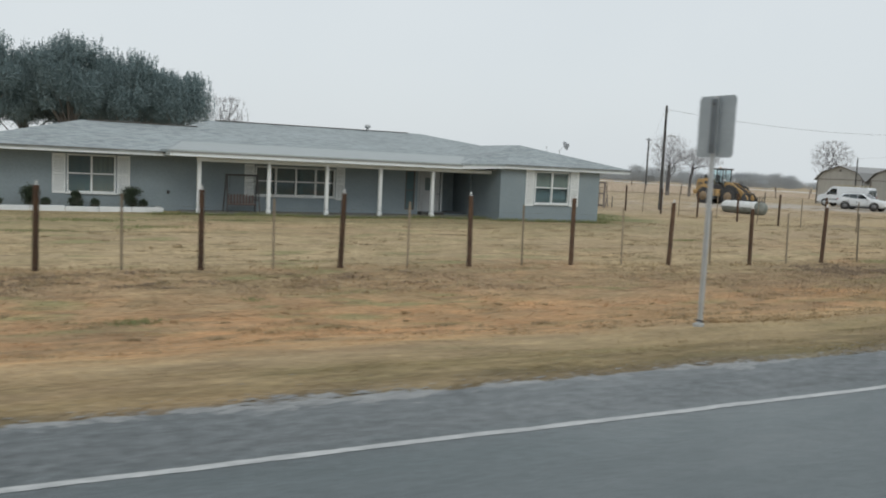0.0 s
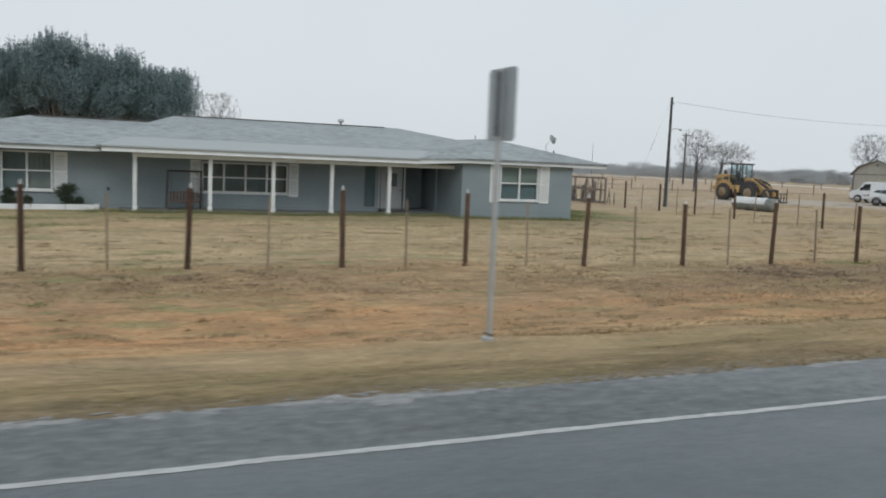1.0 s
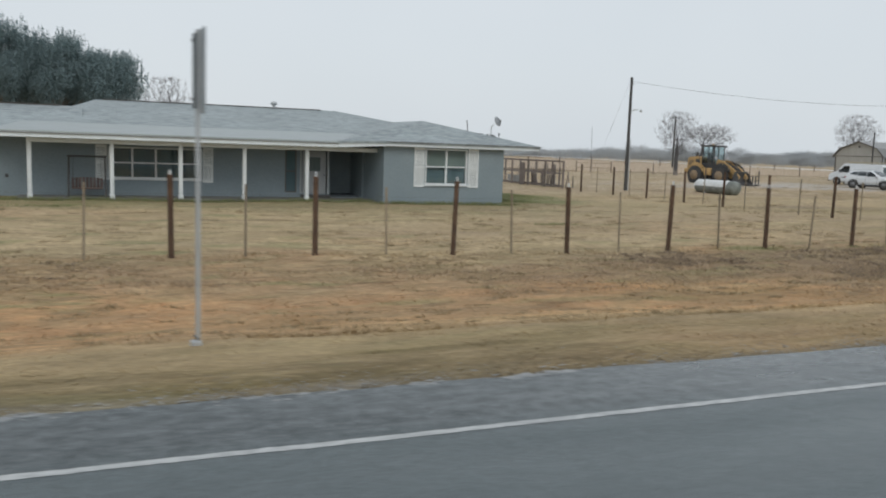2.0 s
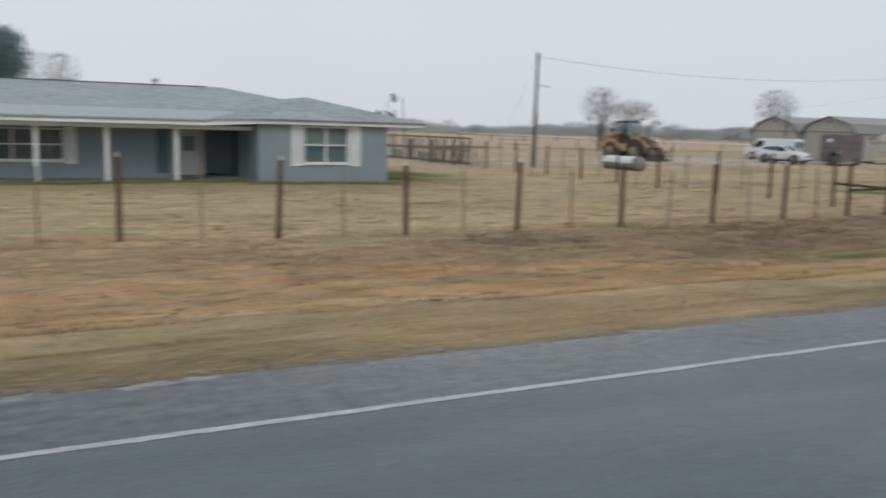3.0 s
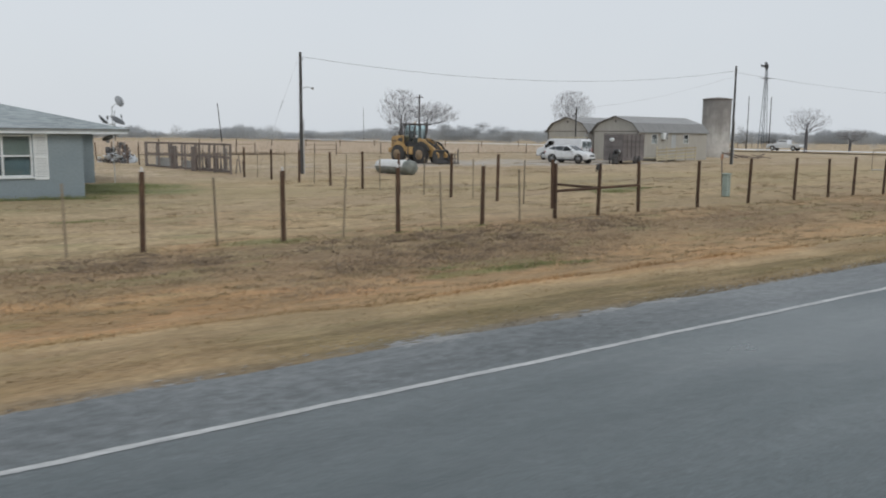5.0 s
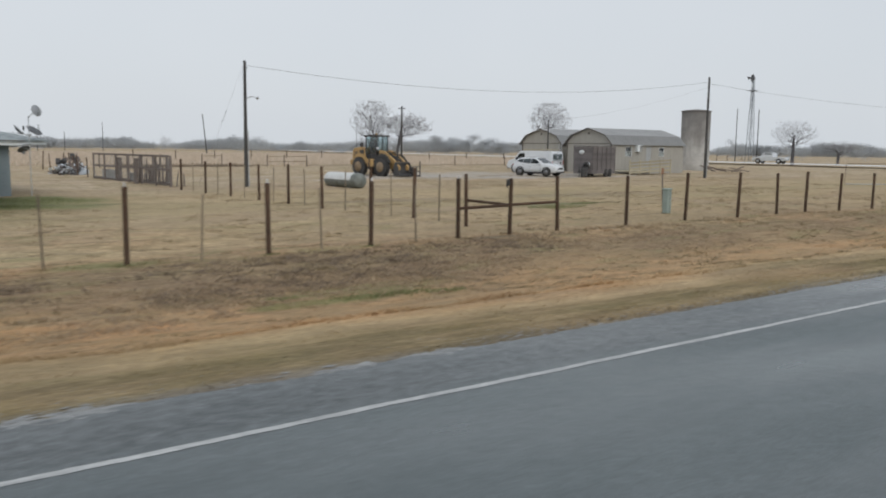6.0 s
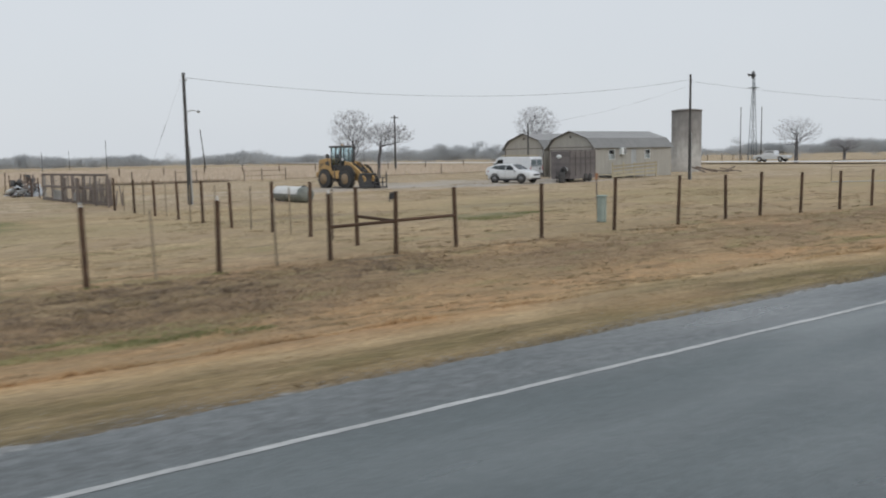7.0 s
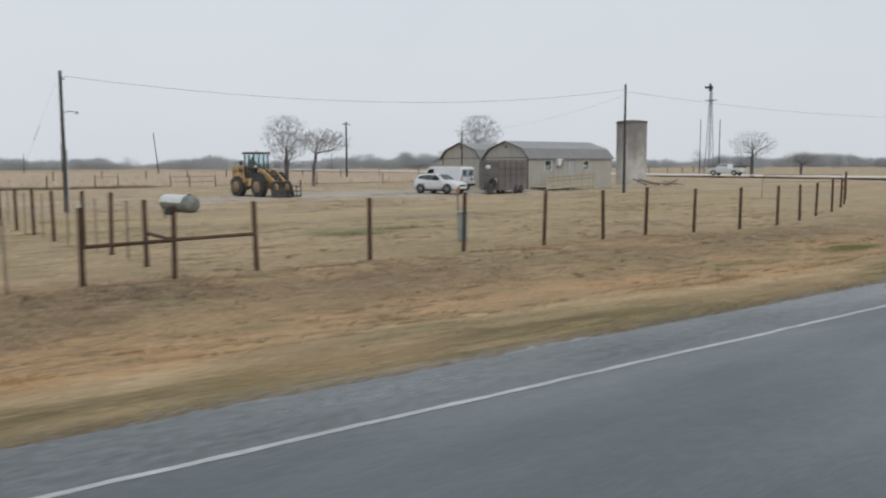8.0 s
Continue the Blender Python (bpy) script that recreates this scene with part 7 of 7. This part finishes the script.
    for sy in (-1, 1):
        part("bucket_side", slab(B(), [(2.05, 0.12), (2.0, 0.7), (2.22, 1.1), (2.5, 0.7), (2.75, 0.08)], 0.04, Matrix.Translation((0, sy * 0.79 - 0.02, 0))), M_DARK, s)
    fk = part("fork_frame", box(B(), (3.2, -0.2, 0.05), (3.26, 1.0, 0.13)), M_DARK, s, "dark fork frame")
    for z in (0.4, 0.75):
        part("bar", box(B(), (3.2, -0.2, z), (3.25, 1.0, z + 0.06)), M_DARK, fk)
    for y in (-0.2, 0.2, 0.6, 1.0):
        part("upright", box(B(), (3.18, y - 0.035, 0.05), (3.24, y + 0.035, 1.22 if y > 0.9 else 0.8)), M_DARK, fk)
    for y in (0.1, 0.8):
        part("fork", box(B(), (2.7, y - 0.06, 0.04), (3.5, y + 0.06, 0.1)), M_DARK, fk)
    return s


M_CABGLASS = glass("pale_cab_glass", (0.75, 0.85, 0.86))
loader((59.0, 57.95, ground_z(59, 57.95)), -80).scale = (1.0, 1.0, 1.03)
suv((72.9, 54.15, ground_z(72.9, 54.15) + 0.01), -74)
van((77.9, 59.9, ground_z(77.9, 59.9) + 0.01), 99).scale = (1.0, 0.97, 1.02)
pickup((150.5, 79, 0.36), 96)


def stock_trailer(at, turn):
    s = thing("stock_trailer", "dark rusty slatted livestock trailer beside the barn", "trailer", at, turn)
    part("floor", box(B(), (-2.4, -1.05, 0.5), (2.4, 1.05, 0.62), 0.02), M_TRAILER, s)
    for sy in (-1, 1):
        for k in range(8):
            z = 0.66 + k * 0.25
            part("slat", box(B(), (-2.4, sy * 1.03 - 0.02, z), (2.4, sy * 1.03 + 0.02, z + 0.247), 0.005), M_TRAILER, s)
        for x in (-2.35, -1.4, -0.45, 0.5, 1.45, 2.35):
            part("post", box(B(), (x - 0.04, sy * 1.08 - 0.03, 0.55), (x + 0.04, sy * 1.08 + 0.03, 2.7), 0.008), M_TRAILER, s)
        for x in (0.5, 1.35):
            wheel(s, x, sy * 1.0, 0.36, 0.24, M_DARK, sy)
    for z in (0.66, 0.91, 1.16, 1.41, 1.66, 1.91, 2.16, 2.41):
        for x in (-2.4, 2.4):
            part("slat", box(B(), (x - 0.02, -1.0, z), (x + 0.02, 1.0, z + 0.245), 0.005), M_TRAILER, s)
    for lo, hi in (((-2.4, -1.06, 0.28), (2.4, -1.0, 0.655)), ((-2.4, 1.0, 0.28), (2.4, 1.06, 0.655)), ((-2.42, -1.0, 0.28), (-2.36, 1.0, 0.655))):
        part("skirt", box(B(), lo, hi, 0.008), M_TRAILER, s)
    tongue = part("tongue", beam(B(), (-2.4, -0.5, 0.5), (-3.3, 0, 0.48), 0.1, 0.08), M_DARK, s, "dark drawbar")
    part("tongue_side", beam(B(), (-2.4, 0.5, 0.5), (-3.3, 0, 0.48), 0.1, 0.08), M_DARK, tongue)
    part("jack", rod(B(), (-3.1, 0, 0.0), (-3.1, 0, 0.95), 0.05), M_DARK, tongue)
    part("spare_wheel", lathe(B(), [(0.16, -0.1), (0.33, -0.1), (0.36, 0), (0.33, 0.1), (0.16, 0.1)], pose(-2.56, -0.45, 1.0, 0, 90), 18), M_TYRE, s, "black spare wheel")
    part("roof", box(B(), (-2.45, -1.1, 2.7), (2.45, 1.1, 2.78), 0.03), M_TRAILER, s)
    part("notice", lathe(B(), [(0, 0), (0.3, 0), (0.3, 0.01), (0, 0.01)], pose(-2.45, 0.15, 2.2, 0, -90) @ Matrix.Scale(0.6, 4, (1, 0, 0)), 16), M_WHITE, s, "white oval plate")
    part("notice", lathe(B(), [(0, 0), (0.2, 0), (0.2, 0.01), (0, 0.01)], pose(-2.44, -0.65, 1.1, 0, -90), 16), M_SCRAP, s, "pale round plate")
    return s


def barrel(x, y, label):
    t = thing("barrel", label, "barrel", (x, y, ground_z(x, y)))
    part("drum", lathe(B(), [(0, 0), (0.28, 0), (0.29, 0.28), (0.275, 0.3), (0.29, 0.32), (0.29, 0.58), (0.275, 0.6), (0.29, 0.62), (0.28, 0.88), (0, 0.88)], None, 16), M_DARK, t)
    part("lid", lathe(B(), [(0, 0.86), (0.295, 0.86), (0.295, 0.9), (0, 0.905)], None, 16), M_PLASTIC, t)


barrel(75.9, 51.4, "dark steel barrel beside the livestock trailer")
stock_trailer((78.6, 52.7, ground_z(78.6, 52.7)), 12).scale = (0.84, 0.92, 1.0)


# ---------------------------------------------------------------- barns and silo
def barn(at, length, width, detailed):
    s = thing("barn", "tan gambrel-roofed barn shed with brown-grey metal roof", "barn", at)
    W, E_, K_, A_ = width, 2.95, 3.75, 4.45
    prof = [(0, -0.1), (0, E_), (W * 0.13, K_), (W * 0.5, A_), (W * 0.87, K_), (W, E_), (W, -0.1)]
    turn = pose(0, 0, 0, 0, 0, 90)
    for x in (0, length - 0.12):
        part("gable_wall", slab(B(), prof, -0.12, Matrix.Translation((x, 0, 0)) @ turn), M_BARN, s, "tan board gable")
    for y in (0, W - 0.12):
        if y == 0 and detailed:
            holes = [(2.1, 2.9, 1.75, 2.6), (5.3, 6.05, 0.75, 2.7), (7.35, 8.05, 1.75, 2.6)]
            bm = holed_wall(0.12, length - 0.12, -0.1, E_, 0, 0.12, holes)
        else:
            bm = box(B(), (0.12, y, -0.1), (length - 0.12, y + 0.12, E_))
        part("side_wall", bm, M_BARN, s)
    for k in range(int(length / 0.6)):
        part("batten", box(B(), (0.3 + k * 0.6, -0.012, 0), (0.325 + k * 0.6, -0.001, E_ - 0.02)), M_BARN, s)
    for k in range(int(W / 0.6)):
        y = 0.3 + k * 0.6
        f = min(y, W - y)
        top = E_ + (K_ - E_) * min(1, f / (W * 0.13)) + (A_ - K_) * max(0, (f - W * 0.13) / (W * 0.37))
        part("batten", box(B(), (-0.012, y, 0), (-0.001, y + 0.025, top - 0.12)), M_BARN, s)
    o = 0.22
    pts = [(-o, E_ - 0.1), (W * 0.12, K_ + 0.05), (W * 0.5, A_ + 0.08), (W * 0.88, K_ + 0.05), (W + o, E_ - 0.1)]
    for (y0, z0), (y1, z1) in zip(pts, pts[1:]):
        # steep slopes take the darker copy, so the knee shows as shading
        r = part("roof", sheet(B(), [(-o, y0, z0), (length + o, y0, z0), (length + o, y1, z1), (-o, y1, z1)], 0.05), M_SHADEROOF if abs(z1 - z0) > 0.75 else M_BARNROOF, s, "ribbed metal roof")
        for k in range(int(length / 0.9) + 1):
            x = -o + 0.1 + k * 0.9
            part("rib", beam(B(), (x, y0, z0 + 0.004), (x, y1, z1 + 0.004), 0.035, 0.02), M_SHADEROOF if abs(z1 - z0) > 0.75 else M_BARNROOF, r)
        part("verge_trim", beam(B(), (-o - 0.02, y0, z0 - 0.02), (-o - 0.02, y1, z1 - 0.02), 0.04, 0.07), M_BARNTRIM, s)
    part("belt_trim", box(B(), (-0.03, 0, E_ - 0.05), (-0.002, W, E_ + 0.02)), M_BARNTRIM, s)
    for y in (0.05, W - 0.15):
        part("corner_trim", box(B(), (-0.035, y - 0.05, 0), (-0.003, y + 0.12, E_ - 0.1)), M_BARNTRIM, s)
    part("loft_vent", box(B(), (-0.04, W * 0.5 - 0.12, 3.85), (-0.003, W * 0.5 + 0.12, 4.1), 0.01), M_BARNTRIM, s)
    part("barn_door", box(B(), (-0.06, W * 0.5 - 1.1, 0.02), (-0.004, W * 0.5 + 1.1, 2.3), 0.01), M_BARN, s)
    if detailed:
        for x0, x1, z0, z1 in ((2.1, 2.9, 1.75, 2.6), (7.35, 8.05, 1.75, 2.6)):
            bm = B()
            for lo, hi in (((x0 - 0.06, z0 - 0.06), (x1 + 0.06, z0)), ((x0 - 0.06, z1), (x1 + 0.06, z1 + 0.06)), ((x0 - 0.06, z0), (x0, z1)), ((x1, z0), (x1 + 0.06, z1)), ((x0, (z0 + z1) / 2 - 0.025), (x1, (z0 + z1) / 2 + 0.025))):
                box(bm, (lo[0], -0.03, lo[1]), (hi[0], 0.06, hi[1]))
            w = part("window", bm, M_WHITE, s, "small white window")
            part("blind", box(B(), (x0 + 0.03, 0.055, z0 + 0.02), (x1 - 0.03, 0.065, (z0 + z1) / 2 - 0.03)), M_WHITE, w, "pale blind in the lower sash")
            part("pane", box(B(), (x0, 0.03, z0), (x1, 0.04, (z0 + z1) / 2)), M_GLASS, w)
            part("pane", box(B(), (x0, 0.03, (z0 + z1) / 2), (x1, 0.04, z1)), M_PALEGLASS, w)
        part("door", box(B(), (5.3, 0.02, 0.75), (6.05, 0.07, 2.7), 0.01), M_DOOR, s, "pale side door")
        ac = part("air_conditioner", box(B(), (3.5, -0.4, 2.15), (4.2, 0.1, 2.82), 0.03), M_WHITE, s, "white window air conditioner")
        for k in range(6):
            part("louvre", box(B(), (3.85, -0.415, 2.2 + k * 0.1), (4.16, -0.4, 2.26 + k * 0.1)), M_DARK, ac)
    return s


barn((84.6, 56.0, ground_z(85, 57)), 11.4, 6.2, True)
barn((84.9, 63.2, ground_z(85, 64)), 10.5, 6.2, False)
deck = thing("wooden_ramp", "pale timber ramp and railing at the barn door", "deck", (87.7, 54.4, ground_z(91, 54)))
for k in range(11):
    part("board", box(B(), (-3.0 + k * 0.55, -0.7, 0.32), (-2.47 + k * 0.55, 1.4, 0.4), 0.008), M_DECK, deck)
for x in (-3, -1.5, 0.0, 1.6, 3.2):
    part("post", box(B(), (x - 0.06, -0.76, -0.1), (x + 0.06, -0.66, 1.5), 0.01), M_DECK, deck)
for z in (0.35, 0.68, 1.0, 1.3):
    part("rail", beam(B(), (-3.05, -0.776, z - 0.14), (3.25, -0.776, z + 0.14), 0.028, 0.17), M_DECK, deck)
lad = thing("step_ladder", "pale aluminium ladder leaning on the barn corner", "ladder", (83.9, 62.9, ground_z(84, 63)))
for y in (-0.2, 0.2):
    part("stile", beam(B(), (-0.3, y, 0), (0.5, y, 2.9), 0.05, 0.03), M_GALV, lad)
for k in range(8):
    part("rung", rod(B(), (-0.22 + k * 0.09, -0.2, 0.3 + k * 0.33), (-0.22 + k * 0.09, 0.2, 0.3 + k * 0.33), 0.02, segs=6), M_GALV, lad)

silo = thing("silo", "squat stained concrete silo with a pale weathered foot", "silo", (106.9, 62.5, 0))
part("drum", lathe(B(), [(1.68, -0.1), (1.7, 0.4), (1.7, 7.0), (1.62, 7.04), (1.2, 7.2), (0, 7.3)], None, 36), M_SILO, silo, "stained concrete cylinder")
part("rim", lathe(B(), [(1.68, 6.95), (1.78, 6.96), (1.78, 7.1), (1.6, 7.12)], None, 36), M_SILO, silo)
rs = random.Random(3)
for k in range(9):
    x, y = 101 + rs.uniform(-2, 4), 56 + rs.uniform(-2.5, 1.5)
    t = thing("timber_offcut", "old timber lying in a heap by the silo", "timber", (x, y, 0.02), rs.uniform(0, 180), "timber heap")
    part("board", beam(B(), (-1.1, 0, 0.1), (1.1, 0, rs.uniform(0.15, 0.7)), 0.16, 0.1, 0.01), M_WOODPOST, t)

# ---------------------------------------------------------------- trees


def evergreen(x, y, top, spread, seed, low=3.6, leaves=105000):
    """A dense dark evergreen: trunk, limbs, leaf clumps of many sizes, upright sprigs on its outline."""
    t = thing("evergreen_tree", "dense dark green tree behind the house roof", "tree", (x, y, 0))
    r = random.Random(seed)
    bm = rod(B(), (0, 0, -0.2), (0.1, 0, top * 0.55), 0.28, 0.16, 10)
    part("trunk", bm, M_BARK, t)
    cs, ss = [], []
    for k in range(70):
        z = low + (top * 0.93 - low) * r.random() ** 0.8
        f = (z - low) / (top - low)
        wide = spread * (0.45 + 0.75 * math.sin(math.pi * (0.22 + 0.6 * f))) * (1.0 if f < 0.6 else 1.55 - 0.92 * f)
        a, q = r.uniform(0, 6.283), r.uniform(0.15, 1) ** 0.6 * wide
        c = (q * math.cos(a), q * math.sin(a), z)
        cs.append(c)
        ss.append(r.uniform(0.5, 1.05))
        if k % 3 == 0:
            part("limb", rod(B(), (0, 0, max(0.8, z * 0.55)), (c[0] * 0.85, c[1] * 0.85, z), 0.07, 0.025, 5), M_BARK, t)
    tri = [leaf_cloud(leaves, cs, ss, 0.078, seed, 0.3)]
    sc = [(c[0] + r.uniform(-0.7, 0.7), c[1] + r.uniform(-0.7, 0.7), c[2] + 0.5 * s + r.uniform(0.1, 0.6)) for c, s in zip(cs, ss) for _ in range(7) if c[2] > top * 0.45]
    tri.append(leaf_cloud(len(sc) * 26, sc, np.array([[0.09, 0.09, 0.5]] * len(sc)), 0.075, seed + 1, 0.9))
    crown = new("crown", tris_mesh("crown", np.concatenate(tri), M_LEAF))
    crown.parent = t
    return t


for k, (x, y, top, sp) in enumerate(((-7.5, 62, 8.5, 2.7), (-2.4, 61, 9.1, 2.7), (3.1, 60.5, 9.0, 2.2), (6.9, 61, 8.4, 2.1), (10.0, 60.4, 7.0, 1.6), (0.5, 65, 8.2, 2.6), (5.2, 65, 8.0, 2.5), (8.7, 64, 7.4, 2.0))):
    evergreen(x, y, top, sp, 70 + k * 3, 4.3 if k in (2, 3, 4) else 3.7, (105000, 105000, 95000, 70000, 30000, 90000, 80000, 40000)[k])


def bare_tree(x, y, tall, wide, seed, fork=0.22, tips=420, trunk=0.2, lean=0.0, flat=1.0, twigs=7, label="leafless grey tree with a fan of fine twigs"):
    t = thing("bare_tree", label, "tree", (x, y, ground_z(x, y)))
    v, f, ends = branch_tree(tall, wide, fork, seed, tips, trunk, lean, flat)
    crown = new("crown", raw_mesh("crown", v, f, M_TWIG))
    crown.parent = t
    rr = np.random.default_rng(seed)
    at = np.repeat(ends, twigs, 0)
    out = at - np.array((lean * 0.6, 0, tall * (fork + 0.1)))
    out /= np.linalg.norm(out, axis=1)[:, None] + 1e-6
    way = out + rr.normal(0, 0.6, at.shape)
    way /= np.linalg.norm(way, axis=1)[:, None]
    side = np.cross(way, rr.normal(size=at.shape))
    side /= np.linalg.norm(side, axis=1)[:, None] + 1e-6
    long_ = rr.uniform(0.2, 0.6, (len(at), 1)) * min(1.0, wide / 4.5)
    fine = np.stack([at - side * 0.006, at + side * 0.006, at + way * long_], 1)
    tw = new("fine_growth", tris_mesh("fine_growth", fine, M_FINETWIG))
    tw.parent = t
    tagged(tw, kind="stuff")
    part("trunk", rod(B(), (0, 0, -0.2), (0, 0, tall * fork * 0.5), trunk * 1.3, trunk * 1.02, 10), M_BARK, t)
    return t


bare_tree(73.3, 82.1, 7.35, 5.2, 5, 0.2, 900, 0.24)
bare_tree(76.1, 81.2, 6.2, 6.2, 12, 0.36, 800, 0.17, lean=1.2, flat=0.72, label="leafless tree leaning over, with spreading crooked limbs")
bare_tree(95.5, 76.0, 7.8, 5.4, 9, 0.3, 900, 0.22, label="leafless round-crowned tree behind the barn roofs")
bare_tree(13.7, 63.0, 6.3, 3.4, 31, 0.3, 500, 0.15)
bare_tree(165, 83.5, 8.0, 8.5, 22, 0.22, 700, 0.3, flat=0.8)
bare_tree(182.7, 84.2, 4.6, 7.5, 25, 0.25, 600, 0.26, flat=0.7, label="low flat-topped leafless tree beyond the far road")


def far_woods():
    """Bare scrubby woods on the horizon: thin upright twigs in rounded clumps."""
    r = np.random.default_rng(15)
    cs, ss = [], []
    for b in np.arange(-32, 84, 0.32):
        d = 520 + 160 * noise.noise((b * 0.09, 0, 2)) + r.uniform(-40, 40)
        hgt = 5.2 + 5.0 * noise.noise((b * 0.23, 3, 1)) + 3 * max(0, noise.noise((b * 0.9, 8, 5)))
        hgt = max(2.5, hgt) * d / 520
        x, y = 15 + d * math.sin(radians(b)), d * math.cos(radians(b))
        cs.append((x, y, hgt * 0.42)), ss.append((r.uniform(3, 6.5), 4, hgt * 0.55))
    woods = leaf_cloud(430000, cs, np.array(ss), 0.7, 15, 1.0, 0.13)
    # nearer scattered clumps
    cs, ss = [], []
    for b, d, hgt, w in ((12, 300, 5, 7), (17, 280, 4, 5), (20, 310, 6.5, 9), (8, 330, 5, 6), (4, 290, 4.5, 8), (52, 210, 5, 6), (57, 230, 6, 9), (60.5, 215, 4.5, 9), (64, 250, 6, 9), (26.2, 252, 6.2, 11), (36, 420, 6, 14), (1, 320, 5, 8), (-4, 300, 6, 9), (33, 335, 6.4, 26), (35, 315, 7.6, 24), (37, 310, 8.4, 24), (38.6, 325, 7.8, 26), (40.2, 330, 8.2, 26), (42, 320, 8.0, 26), (44.5, 340, 7.2, 28), (47, 330, 7.4, 28)):
        for _ in range(16):
            q = r.normal(0, 0.3, 2)
            cs.append((15 + d * math.sin(radians(b)) + q[0] * w, d * math.cos(radians(b)) + q[1] * 3, hgt * r.uniform(0.2, 0.8) * max(0.4, 1 - abs(q[0]))))
            ss.append((w * 0.16, 1.5, hgt * 0.17))
    near = leaf_cloud(170000, cs, np.array(ss), 0.3, 16, 0.5, 0.12)
    return np.concatenate([woods, near])


tagged(new("far_woods", tris_mesh("far_woods", far_woods(), M_WOODS)), "leafless woods along the horizon, coloured pale blue-grey for mist", "woods", kind="stuff")


def reeds():
    """Tall dry field grass beyond the yard."""
    r = np.random.default_rng(21)
    n = 30000
    x, y = r.uniform(25, 150, n), r.uniform(90, 230, n)
    h = r.uniform(0.25, 0.75, n)
    base = np.stack([x, y, np.zeros(n)], 1)
    w = np.stack([r.uniform(0.03, 0.09, n), np.zeros(n), np.zeros(n)], 1)
    top = base + np.stack([r.normal(0, 0.12, n), r.normal(0, 0.12, n), h], 1)
    return np.stack([base - w, base + w, top], 1)


# field grass colour paled and pinked in place of distance haze
M_REED = leafy("hazed_field_grass", (0.47, 0.395, 0.315), (0.545, 0.462, 0.372), (0.62, 0.53, 0.44))
tagged(new("field_grass", tris_mesh("field_grass", reeds(), M_REED)), "tall dry grass across the far field, tinted pinkish-tan for haze", "grass", kind="stuff")
